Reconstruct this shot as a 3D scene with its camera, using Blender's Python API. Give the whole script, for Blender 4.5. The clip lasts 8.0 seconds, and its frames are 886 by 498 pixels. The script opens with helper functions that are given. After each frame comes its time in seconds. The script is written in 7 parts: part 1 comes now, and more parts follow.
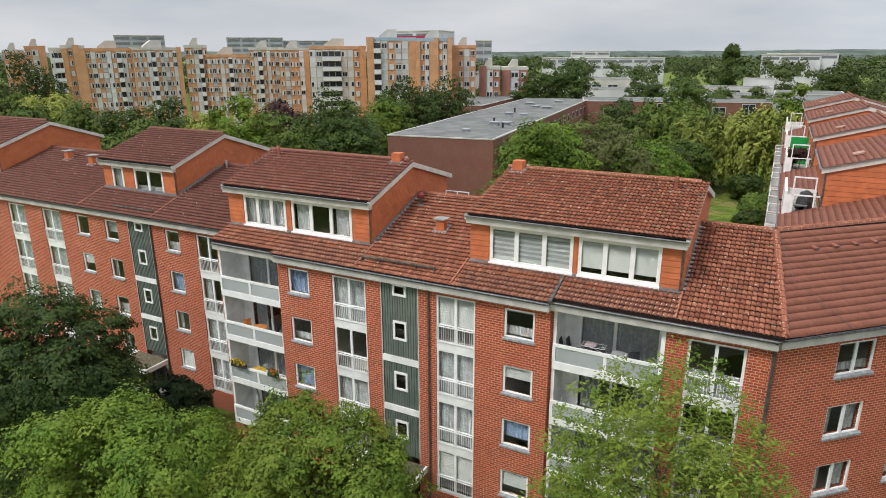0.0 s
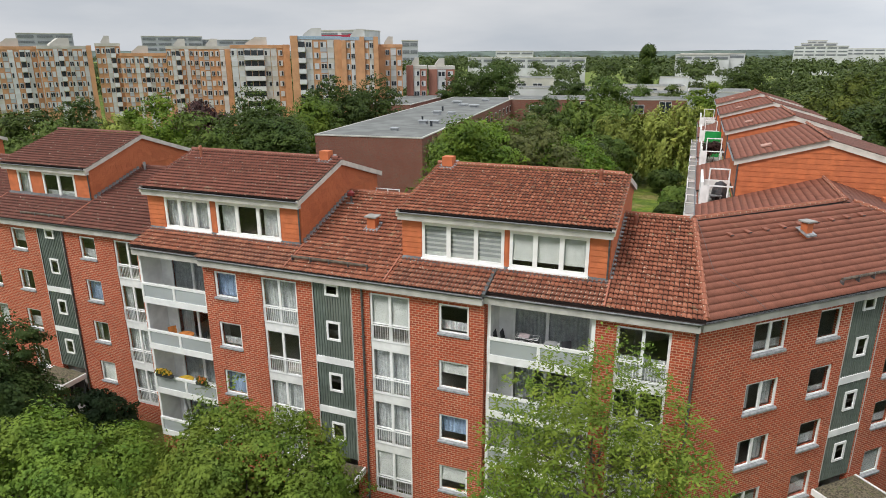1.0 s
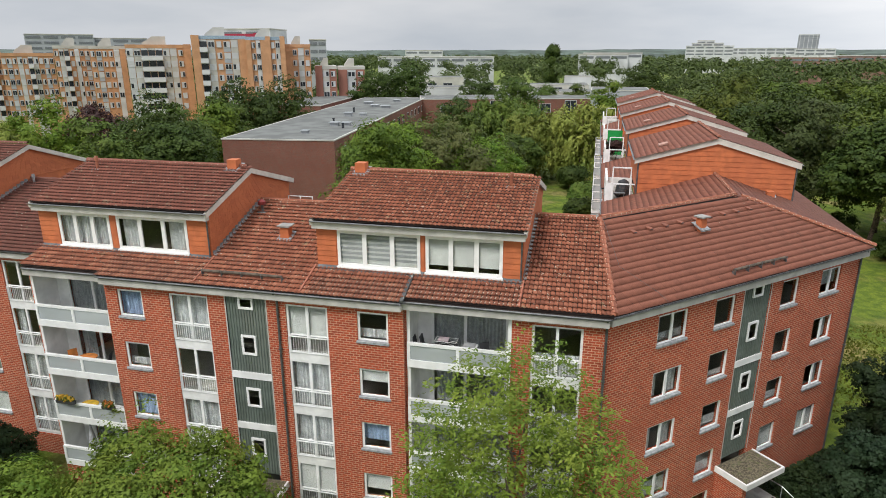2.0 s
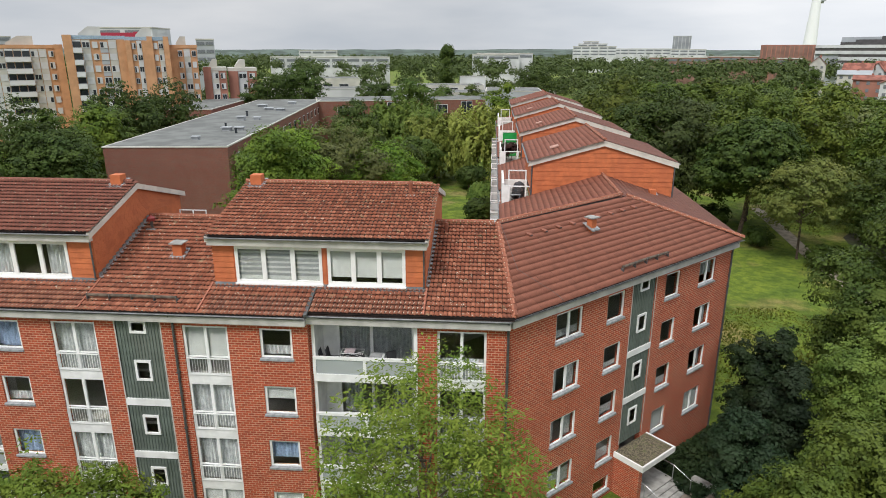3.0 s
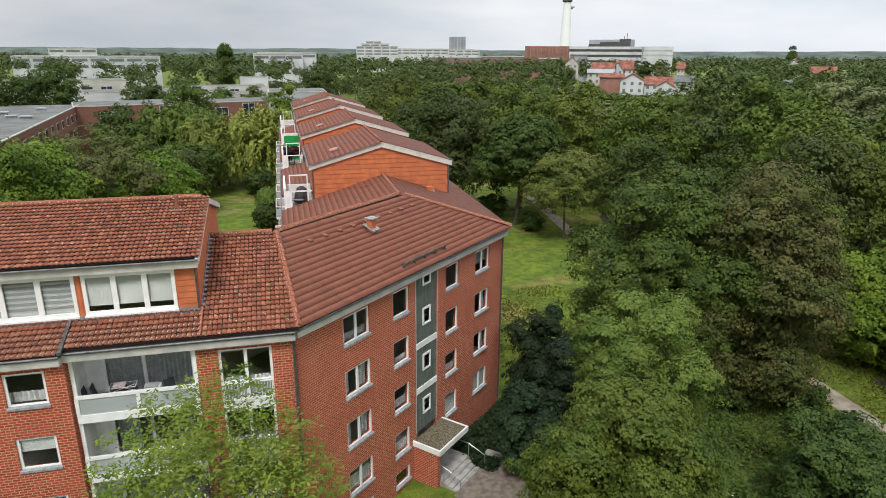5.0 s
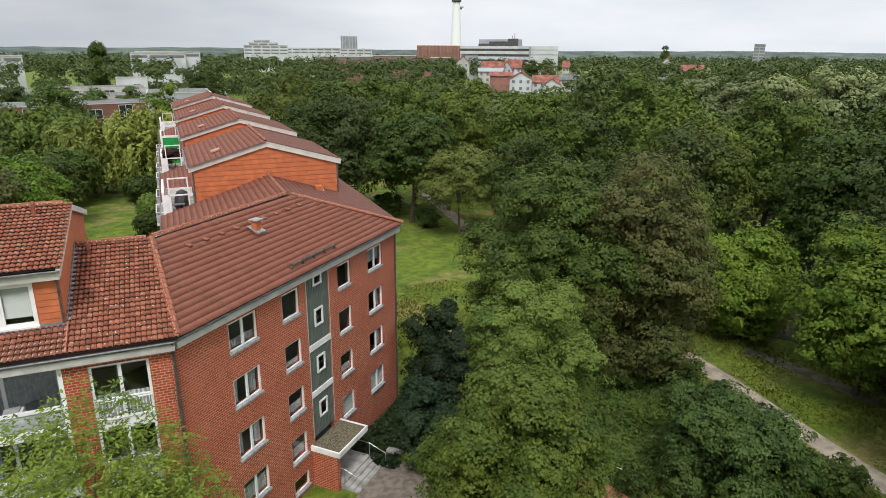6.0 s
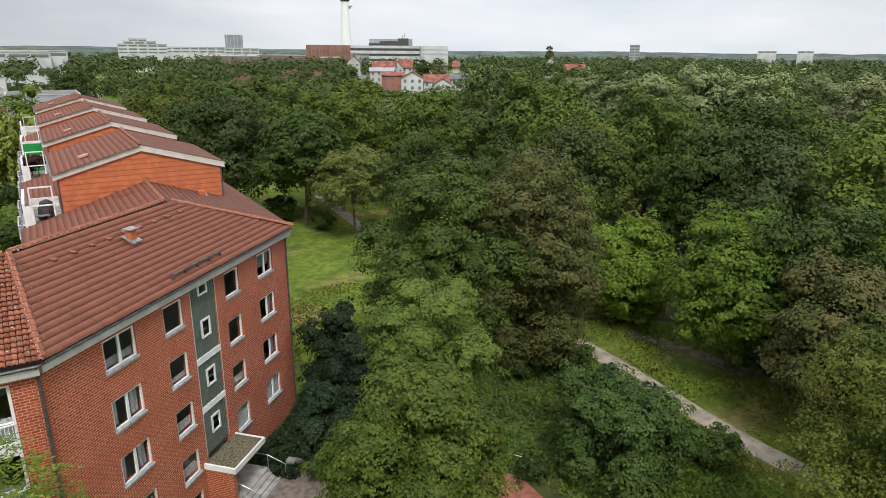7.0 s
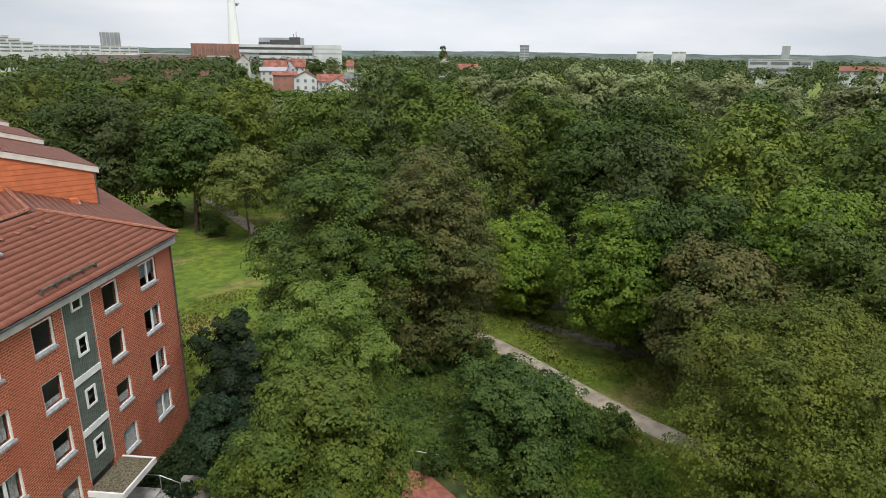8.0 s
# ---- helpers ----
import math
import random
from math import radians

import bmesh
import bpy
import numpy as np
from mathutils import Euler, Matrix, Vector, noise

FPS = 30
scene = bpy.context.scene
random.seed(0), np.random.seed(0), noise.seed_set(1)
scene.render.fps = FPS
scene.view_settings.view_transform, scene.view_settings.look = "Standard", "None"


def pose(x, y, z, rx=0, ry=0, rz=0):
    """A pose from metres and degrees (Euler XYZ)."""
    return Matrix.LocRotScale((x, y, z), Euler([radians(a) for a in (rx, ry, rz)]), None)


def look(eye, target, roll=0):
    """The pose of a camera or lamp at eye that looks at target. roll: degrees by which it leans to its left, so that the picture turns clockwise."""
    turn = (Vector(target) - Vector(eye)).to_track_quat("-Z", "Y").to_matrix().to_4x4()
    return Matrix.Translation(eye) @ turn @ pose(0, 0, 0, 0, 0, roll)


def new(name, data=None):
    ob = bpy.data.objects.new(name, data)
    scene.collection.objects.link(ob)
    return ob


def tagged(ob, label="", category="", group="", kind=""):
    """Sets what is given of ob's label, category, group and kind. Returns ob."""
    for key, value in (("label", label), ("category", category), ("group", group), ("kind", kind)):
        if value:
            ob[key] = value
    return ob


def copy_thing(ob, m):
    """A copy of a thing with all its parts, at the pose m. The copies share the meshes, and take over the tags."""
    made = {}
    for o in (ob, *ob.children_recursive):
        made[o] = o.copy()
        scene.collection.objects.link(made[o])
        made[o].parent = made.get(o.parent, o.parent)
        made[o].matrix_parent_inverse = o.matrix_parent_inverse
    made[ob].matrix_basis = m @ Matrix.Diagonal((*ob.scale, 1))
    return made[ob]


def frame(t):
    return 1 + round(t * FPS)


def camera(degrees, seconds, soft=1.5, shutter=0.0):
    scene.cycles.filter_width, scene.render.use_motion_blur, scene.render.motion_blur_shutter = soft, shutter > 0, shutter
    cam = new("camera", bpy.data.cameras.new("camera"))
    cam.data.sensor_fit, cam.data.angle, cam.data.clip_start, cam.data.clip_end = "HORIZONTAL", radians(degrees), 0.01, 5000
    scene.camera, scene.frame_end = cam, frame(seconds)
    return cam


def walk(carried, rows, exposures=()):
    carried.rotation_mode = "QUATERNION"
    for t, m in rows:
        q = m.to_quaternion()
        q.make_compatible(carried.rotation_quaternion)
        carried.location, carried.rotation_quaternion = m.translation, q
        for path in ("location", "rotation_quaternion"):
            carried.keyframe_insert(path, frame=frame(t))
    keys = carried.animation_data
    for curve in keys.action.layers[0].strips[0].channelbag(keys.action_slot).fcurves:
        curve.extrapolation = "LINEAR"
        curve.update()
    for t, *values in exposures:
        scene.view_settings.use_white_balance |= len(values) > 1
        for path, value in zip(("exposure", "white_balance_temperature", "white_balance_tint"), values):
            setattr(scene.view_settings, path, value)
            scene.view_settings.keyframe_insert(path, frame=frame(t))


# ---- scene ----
cam = camera(69.62, 8.0, soft=0.92)
# t, x, y, z, yaw, pitch, roll
ROWS = [
    (0.0, -0.937, -24.396, 21.583, 27.38, -17.04, 0.15),
    (0.5, -0.976, -24.321, 21.385, 24.18, -17.03, 0.10),
    (1.0, -0.955, -24.342, 21.401, 21.06, -17.06, 0.07),
    (1.5, -0.917, -24.325, 21.528, 17.40, -17.12, 0.06),
    (3.0, -0.797, -24.399, 22.210, 4.35, -17.21, -0.08),
    (3.5, -0.635, -24.445, 22.401, -0.28, -17.22, -0.17),
    (4.0, -0.391, -24.515, 22.487, -4.70, -17.26, -0.25),
    (4.5, -0.107, -24.553, 22.545, -9.38, -17.23, -0.31),
    (6.0, 0.834, -24.755, 22.312, -23.16, -17.19, -0.38),
    (6.5, 1.054, -24.823, 22.306, -27.93, -17.16, -0.43),
    (7.0, 1.261, -24.818, 22.248, -32.48, -17.14, -0.50),
    (7.5, 1.409, -24.942, 22.219, -37.14, -17.10, -0.62),
    (8.0, 1.612, -25.041, 22.185, -41.52, -17.08, -0.68),
]
walk(cam, [(t, pose(x, y, z, 90 + pitch, roll, yaw)) for t, x, y, z, yaw, pitch, roll in ROWS])

# ---- light ----
# Overcast afternoon: a soft grey cloud cover, brighter towards the east-north-east.
world = bpy.data.worlds.new("sky")
scene.world = world
world.use_nodes = True
wn, wl = world.node_tree.nodes, world.node_tree.links
wn.clear()
w_out = wn.new("ShaderNodeOutputWorld")
w_bg = wn.new("ShaderNodeBackground")
w_bg.inputs["Strength"].default_value = 1.0
w_tc = wn.new("ShaderNodeTexCoord")
w_map = wn.new("ShaderNodeMapping")
w_map.inputs["Scale"].default_value = (1.6, 1.6, 7.0)
w_noise = wn.new("ShaderNodeTexNoise")
w_noise.inputs["Scale"].default_value = 1.4
w_noise.inputs["Detail"].default_value = 5.0
w_noise.inputs["Roughness"].default_value = 0.52
w_ramp = wn.new("ShaderNodeValToRGB")
w_ramp.color_ramp.elements[0].position, w_ramp.color_ramp.elements[0].color = 0.30, (0.52, 0.565, 0.625, 1)
w_ramp.color_ramp.elements[1].position, w_ramp.color_ramp.elements[1].color = 0.72, (0.79, 0.80, 0.82, 1)
wl.new(w_tc.outputs["Generated"], w_map.inputs["Vector"])
wl.new(w_map.outputs["Vector"], w_noise.inputs["Vector"])
wl.new(w_noise.outputs["Fac"], w_ramp.inputs["Fac"])
# the bright side of the cloud cover
w_dot = wn.new("ShaderNodeVectorMath")
w_dot.operation = "DOT_PRODUCT"
w_dot.inputs[1].default_value = (0.66, 0.72, 0.2)
w_rng = wn.new("ShaderNodeMapRange")
w_rng.inputs["From Min"].default_value, w_rng.inputs["From Max"].default_value = 0.70, 1.0
w_rng.inputs["To Min"].default_value, w_rng.inputs["To Max"].default_value = 0.93, 1.33
w_mul = wn.new("ShaderNodeVectorMath")
w_mul.operation = "SCALE"
wl.new(w_tc.outputs["Generated"], w_dot.inputs[0])
wl.new(w_dot.outputs["Value"], w_rng.inputs["Value"])
wl.new(w_ramp.outputs["Color"], w_mul.inputs[0])
wl.new(w_rng.outputs["Result"], w_mul.inputs["Scale"])
# an overcast sky is brighter overhead than at the horizon
w_sep = wn.new("ShaderNodeSeparateXYZ")
w_up = wn.new("ShaderNodeMapRange")
w_up.inputs["From Min"].default_value, w_up.inputs["From Max"].default_value = 0.12, 0.9
w_up.inputs["To Min"].default_value, w_up.inputs["To Max"].default_value = 1.0, 2.1
w_mul2 = wn.new("ShaderNodeVectorMath")
w_mul2.operation = "SCALE"
wl.new(w_tc.outputs["Generated"], w_sep.inputs[0])
wl.new(w_sep.outputs["Z"], w_up.inputs["Value"])
wl.new(w_mul.outputs["Vector"], w_mul2.inputs[0])
wl.new(w_up.outputs["Result"], w_mul2.inputs["Scale"])
wl.new(w_mul2.outputs["Vector"], w_bg.inputs["Color"])
wl.new(w_bg.outputs["Background"], w_out.inputs["Surface"])

sun = new("sun", bpy.data.lights.new("sun", "SUN"))
sun.data.energy, sun.data.angle, sun.data.color = 2.35, radians(16), (1.0, 0.97, 0.92)
sun.matrix_world = look((-20, -46, 66), (0, 0, 0))
scene.view_settings.exposure = 0.0


# ---- materials ----
def material(name, rough=0.8, metal=0.0):
    m = bpy.data.materials.new(name)
    m.use_nodes = True
    nt = m.node_tree
    bsdf = nt.nodes["Principled BSDF"]
    bsdf.inputs["Roughness"].default_value = rough
    bsdf.inputs["Metallic"].default_value = metal
    return m, nt, bsdf


def mixed(nt, fac, a, b, kind="MIX"):
    n = nt.nodes.new("ShaderNodeMix")
    n.data_type, n.blend_type = "RGBA", kind
    for sock, v in ((n.inputs[0], fac), (n.inputs[6], a), (n.inputs[7], b)):
        if hasattr(v, "links"):
            nt.links.new(v, sock)
        elif isinstance(v, tuple):
            sock.default_value = (*v, 1)
        else:
            sock.default_value = v
    return n.outputs[2]


def noise_fac(nt, scale, lo=0.4, hi=0.6, detail=4.0, stretch=(1, 1, 1), coord="Object"):
    tc = nt.nodes.new("ShaderNodeTexCoord")
    mp = nt.nodes.new("ShaderNodeMapping")
    mp.inputs["Scale"].default_value = stretch
    n = nt.nodes.new("ShaderNodeTexNoise")
    n.inputs["Scale"].default_value, n.inputs["Detail"].default_value = scale, detail
    r = nt.nodes.new("ShaderNodeMapRange")
    r.inputs["From Min"].default_value, r.inputs["From Max"].default_value = lo, hi
    nt.links.new(tc.outputs[coord], mp.inputs["Vector"])
    nt.links.new(mp.outputs["Vector"], n.inputs["Vector"])
    nt.links.new(n.outputs["Fac"], r.inputs["Value"])
    return r.outputs["Result"]


def bump(nt, bsdf, height, strength=0.4, distance=0.02):
    b = nt.nodes.new("ShaderNodeBump")
    b.inputs["Strength"].default_value, b.inputs["Distance"].default_value = strength, distance
    nt.links.new(height, b.inputs["Height"])
    nt.links.new(b.outputs["Normal"], bsdf.inputs["Normal"])


def plain(name, colour, rough=0.7, metal=0.0, vary=0.12, scale=3.0, stain=None):
    m, nt, bsdf = material(name, rough, metal)
    dark = tuple(c * (1 - 2 * vary) for c in colour)
    lite = tuple(min(1, c * (1 + vary)) for c in colour)
    col = mixed(nt, noise_fac(nt, scale), dark, lite)
    if stain:
        col = mixed(nt, noise_fac(nt, scale * 0.25, 0.52, 0.75, stretch=(1, 1, 0.35)), col, stain)
    nt.links.new(col, bsdf.inputs["Base Color"])
    bump(nt, bsdf, noise_fac(nt, scale * 12, 0.3, 0.7), 0.15, 0.01)
    return m


def brick_material(name, c1, c2, mortar, width=0.25, row=0.083):
    m, nt, bsdf = material(name, 0.88)
    tc = nt.nodes.new("ShaderNodeTexCoord")
    sep = nt.nodes.new("ShaderNodeSeparateXYZ")
    add = nt.nodes.new("ShaderNodeMath")
    com = nt.nodes.new("ShaderNodeCombineXYZ")
    nt.links.new(tc.outputs["Object"], sep.inputs[0])
    nt.links.new(sep.outputs[0], add.inputs[0])
    nt.links.new(sep.outputs[1], add.inputs[1])
    nt.links.new(add.outputs[0], com.inputs[0])
    nt.links.new(sep.outputs[2], com.inputs[1])
    br = nt.nodes.new("ShaderNodeTexBrick")
    br.inputs["Color1"].default_value, br.inputs["Color2"].default_value = (*c1, 1), (*c2, 1)
    br.inputs["Mortar"].default_value = (*mortar, 1)
    br.inputs["Scale"].default_value = 1.0
    br.inputs["Brick Width"].default_value, br.inputs["Row Height"].default_value = width, row
    br.inputs["Mortar Size"].default_value, br.inputs["Mortar Smooth"].default_value = 0.0165, 0.1
    br.inputs["Bias"].default_value = -0.1
    nt.links.new(com.outputs[0], br.inputs["Vector"])
    col = mixed(nt, noise_fac(nt, 0.45, 0.35, 0.7), br.outputs["Color"], tuple(c * 0.62 for c in c1), "MIX")
    col2 = mixed(nt, 0.35, br.outputs["Color"], col)
    col3 = mixed(nt, noise_fac(nt, 9.0, 0.35, 0.65), col2, (0.75, 0.72, 0.7), "MULTIPLY")
    nt.links.new(col3, bsdf.inputs["Base Color"])
    inv = nt.nodes.new("ShaderNodeMath")
    inv.operation = "SUBTRACT"
    inv.inputs[0].default_value = 1.0
    nt.links.new(br.outputs["Fac"], inv.inputs[1])
    bump(nt, bsdf, inv.outputs[0], 0.6, 0.015)
    return m


def tile_material(name, colours, moss, rough=0.82, stain_at=(0.58, 0.95), lichen=(0.655, 0.70)):
    """Clay tiles: every tile of its own tint, weather stains and lichen."""
    m, nt, bsdf = material(name, rough)
    oi = nt.nodes.new("ShaderNodeObjectInfo")
    ge = nt.nodes.new("ShaderNodeNewGeometry")
    add = nt.nodes.new("ShaderNodeMath")
    fr = nt.nodes.new("ShaderNodeMath")
    fr.operation = "FRACT"
    nt.links.new(oi.outputs["Random"], add.inputs[0])
    nt.links.new(ge.outputs["Random Per Island"], add.inputs[1])
    nt.links.new(add.outputs[0], fr.inputs[0])
    ramp = nt.nodes.new("ShaderNodeValToRGB")
    el = ramp.color_ramp.elements
    el[0].color, el[1].color = (*colours[0], 1), (*colours[-1], 1)
    for i, c in enumerate(colours[1:-1]):
        e = el.new((i + 1) / (len(colours) - 1))
        e.color = (*c, 1)
    nt.links.new(fr.outputs[0], ramp.inputs["Fac"])
    col = mixed(nt, noise_fac(nt, 0.7, *stain_at, stretch=(1, 1, 1), coord="Object"), ramp.outputs["Color"], tuple(c * 0.6 for c in colours[0]))
    col = mixed(nt, noise_fac(nt, 2.6, 0.62, 0.78), col, moss)
    col = mixed(nt, noise_fac(nt, 22.0, 0.3, 0.7), col, (0.72, 0.7, 0.7), "MULTIPLY")
    col = mixed(nt, noise_fac(nt, 7.5, *lichen, 2.0), col, (0.48, 0.42, 0.33))
    nt.links.new(col, bsdf.inputs["Base Color"])
    bump(nt, bsdf, noise_fac(nt, 40, 0.3, 0.7), 0.25, 0.01)
    return m


def leaf_material(name, dark, light, yellow=None):
    m, nt, bsdf = material(name, 0.65)
    bsdf.inputs["Specular IOR Level"].default_value = 0.25
    ge = nt.nodes.new("ShaderNodeNewGeometry")
    oi = nt.nodes.new("ShaderNodeObjectInfo")
    soft = tuple(0.4 * a + 0.6 * b for a, b in zip(dark, light))
    col = mixed(nt, ge.outputs["Random Per Island"], soft, light)
    # bough-sized dark patches: shading between leaf clumps put into the colour
    col = mixed(nt, noise_fac(nt, 0.9, 0.4, 0.62), col, dark)
    col = mixed(nt, noise_fac(nt, 0.5, 0.42, 0.75), col, yellow or tuple(c * 1.25 for c in light))
    hsv = nt.nodes.new("ShaderNodeHueSaturation")
    rng = nt.nodes.new("ShaderNodeMapRange")
    rng.inputs["To Min"].default_value, rng.inputs["To Max"].default_value = 0.74, 1.18
    nt.links.new(oi.outputs["Random"], rng.inputs["Value"])
    nt.links.new(rng.outputs["Result"], hsv.inputs["Value"])
    rh = nt.nodes.new("ShaderNodeMapRange")
    rh.inputs["To Min"].default_value, rh.inputs["To Max"].default_value = 0.493, 0.514
    fr = nt.nodes.new("ShaderNodeMath")
    fr.operation = "FRACT"
    mu = nt.nodes.new("ShaderNodeMath")
    mu.operation = "MULTIPLY"
    mu.inputs[1].default_value = 7.31
    nt.links.new(oi.outputs["Random"], mu.inputs[0])
    nt.links.new(mu.outputs[0], fr.inputs[0])
    nt.links.new(fr.outputs[0], rh.inputs["Value"])
    nt.links.new(rh.outputs["Result"], hsv.inputs["Hue"])
    nt.links.new(col, hsv.inputs["Color"])
    nt.links.new(hsv.outputs["Color"], bsdf.inputs["Base Color"])
    tr = nt.nodes.new("ShaderNodeBsdfTranslucent")
    nt.links.new(hsv.outputs["Color"], tr.inputs["Color"])
    mx = nt.nodes.new("ShaderNodeMixShader")
    mx.inputs[0].default_value = 0.15
    nt.links.new(bsdf.outputs[0], mx.inputs[1])
    nt.links.new(tr.outputs[0], mx.inputs[2])
    nt.links.new(mx.outputs[0], nt.nodes["Material Output"].inputs["Surface"])
    return m


BRICK = brick_material("red_brick", (0.55, 0.092, 0.035), (0.31, 0.048, 0.021), (0.65, 0.37, 0.25), 0.29, 0.115)
BRICK_DARK = brick_material("brown_brick", (0.31, 0.085, 0.055), (0.2, 0.066, 0.045), (0.22, 0.15, 0.12))
BRICK_TAN = plain("ochre_brick_facing", (0.53, 0.285, 0.15), 0.9, vary=0.06, scale=0.6)
TILE = tile_material("clay_pantile", [(0.20, 0.065, 0.036), (0.36, 0.122, 0.066), (0.28, 0.092, 0.050), (0.46, 0.175, 0.10)], (0.38, 0.29, 0.17))
TILE_DARK = tile_material("dark_weathered_pantile", [(0.13, 0.05, 0.036), (0.19, 0.068, 0.048), (0.16, 0.058, 0.042), (0.22, 0.08, 0.055)], (0.22, 0.17, 0.11), lichen=(0.685, 0.73))
TILE_MOSS = tile_material("lichen_covered_pantile", [(0.17, 0.060, 0.036), (0.29, 0.105, 0.060), (0.24, 0.081, 0.047), (0.37, 0.155, 0.09)], (0.42, 0.32, 0.16), stain_at=(0.5, 0.8), lichen=(0.60, 0.66))
TILE_FLAT = tile_material("flat_clay_tile", [(0.235, 0.082, 0.050), (0.285, 0.101, 0.062), (0.26, 0.090, 0.055)], (0.32, 0.155, 0.098), stain_at=(0.6, 0.85), lichen=(0.74, 0.80))
PINKTILE = plain("pale_pink_clay", (0.42, 0.24, 0.19), 0.85, vary=0.1, scale=3.0)
CLAD = plain("orange_cladding", (0.53, 0.150, 0.055), 0.75, vary=0.07, scale=2.0, stain=(0.46, 0.125, 0.05))
SLATE = tile_material("orange_cladding_slate", [(0.47, 0.128, 0.047), (0.55, 0.158, 0.058), (0.51, 0.142, 0.052), (0.57, 0.168, 0.062)], (0.5, 0.14, 0.052), 0.75, (0.6, 0.95), (0.95, 0.99))
FASCIA = plain("grey_fascia", (0.50, 0.48, 0.45), 0.7, vary=0.08, scale=1.5)
ZINC = plain("weathered_zinc", (0.14, 0.145, 0.15), 0.5, 0.6, scale=4.0)
GUTTER = plain("pale_zinc_gutter", (0.27, 0.28, 0.29), 0.5, 0.3, scale=4.0)
WHITE = plain("white_window_paint", (0.85, 0.85, 0.845), 0.4, vary=0.03, scale=2.0)
WHITE_WALL = plain("white_render", (0.82, 0.82, 0.81), 0.85, vary=0.06, scale=1.2)
SILL = plain("grey_stone_sill", (0.30, 0.31, 0.32), 0.7, scale=6.0)
GREEN = plain("grey_green_panel", (0.138, 0.168, 0.146), 0.6, vary=0.12, scale=1.4, stain=(0.17, 0.18, 0.155))
PLASTER = plain("interior_plaster", (0.55, 0.53, 0.49), 0.9, vary=0.04)
CURTAIN = plain("white_net_curtain", (0.42, 0.43, 0.44), 0.9, vary=0.08, scale=5.0)
BLIND = plain("pale_roller_blind", (0.44, 0.45, 0.44), 0.85, vary=0.03)
BLUE_CURTAIN = plain("blue_curtain", (0.25, 0.33, 0.48), 0.9, vary=0.1, scale=5.0)
# near-black sheet under the tiles: its colour carries the shade in their gaps
SHADE_UNDERLAY = plain("gap_shade_underlay", (0.045, 0.03, 0.026), 0.95)
COPPER = plain("copper_strip", (0.45, 0.17, 0.11), 0.6, 0.3)
DARK = plain("dark_furniture", (0.05, 0.05, 0.055), 0.7)
CONCRETE = plain("concrete", (0.36, 0.35, 0.33), 0.9, vary=0.12, scale=2.0)
GRAVEL = plain("mossy_gravel", (0.16, 0.135, 0.09), 0.95, vary=0.3, scale=14.0, stain=(0.12, 0.13, 0.05))
FLATROOF = plain("grey_roofing_felt", (0.155, 0.162, 0.155), 0.9, vary=0.12, scale=0.4)
BARK = plain("bark", (0.10, 0.075, 0.055), 0.95, vary=0.25, scale=6.0)
PATH = plain("pale_gravel_path", (0.34, 0.29, 0.23), 0.95, vary=0.14, scale=1.2)
EARTH = plain("trodden_earth", (0.17, 0.145, 0.115), 0.95, vary=0.2, scale=1.2)
REDPAVE = plain("red_paving", (0.30, 0.11, 0.075), 0.9, vary=0.12, scale=3.0)
LEAD = plain("pale_lead", (0.33, 0.34, 0.35), 0.5, 0.3, vary=0.2, scale=6.0)
STEEL = plain("galvanised_steel", (0.45, 0.46, 0.47), 0.4, 0.8, scale=5.0)
FARWHITE = plain("far_white_facade", (0.56, 0.57, 0.58), 0.8, vary=0.08, scale=0.1)
FARCREAM = plain("far_cream_render", (0.50, 0.485, 0.44), 0.85, vary=0.08, scale=0.2)
FARGREY = plain("far_grey_facade", (0.36, 0.38, 0.40), 0.8, vary=0.06, scale=0.1)
FARRED = plain("far_red_facade", (0.34, 0.15, 0.11), 0.9, vary=0.12, scale=0.1)
FARROOF = plain("far_red_roof", (0.21, 0.085, 0.06), 0.9, vary=0.1, scale=0.2)
CRIMSON = plain("crimson_panel", (0.36, 0.02, 0.05), 0.6, vary=0.06)
TEAL = plain("pale_blue_fascia", (0.30, 0.40, 0.50), 0.7, vary=0.06)
SHADED_LITTER = plain("forest_floor", (0.045, 0.042, 0.022), 0.95, vary=0.25, scale=0.8, stain=(0.05, 0.065, 0.02))
ZEBRA = plain("grey_blind_slat", (0.22, 0.23, 0.24), 0.85, vary=0.03)
GREYPAVE = plain("grey_brown_paving", (0.21, 0.175, 0.145), 0.9, vary=0.15, scale=3.0)
VERGE = plain("cream_verge_paint", (0.62, 0.58, 0.52), 0.7, vary=0.06, scale=1.5)
YELLOW = plain("yellow_cushion", (0.65, 0.42, 0.04), 0.8)
GREYCLOTH = plain("pale_grey_canvas", (0.45, 0.45, 0.48), 0.9)
FLOWER = plain("orange_flowers", (0.6, 0.2, 0.04), 0.8, vary=0.4, scale=20.0)
# window dark raised to grey, as haze would leave it
FARBAND = plain("far_window_band", (0.17, 0.185, 0.20), 0.3)
GREENCLOTH = plain("green_balcony_screen", (0.01, 0.30, 0.06), 0.8, vary=0.06)
ORANGE = plain("orange_cushion", (0.62, 0.22, 0.05), 0.8)


def glass_material():
    m, nt, bsdf = material("window_glass", 0.02)
    bsdf.inputs["Base Color"].default_value = (0.93, 0.96, 0.95, 1)
    bsdf.inputs["Transmission Weight"].default_value = 1.0
    bsdf.inputs["IOR"].default_value = 1.34
    return m


GLASS = glass_material()
m_, nt_, b_ = material("dark_far_glass", 0.12)
b_.inputs["Base Color"].default_value = (0.03, 0.035, 0.042, 1)
FARGLASS = m_
m_, nt_, b_ = material("frosted_glass", 0.22)
b_.inputs["Base Color"].default_value = (0.78, 0.83, 0.84, 1)
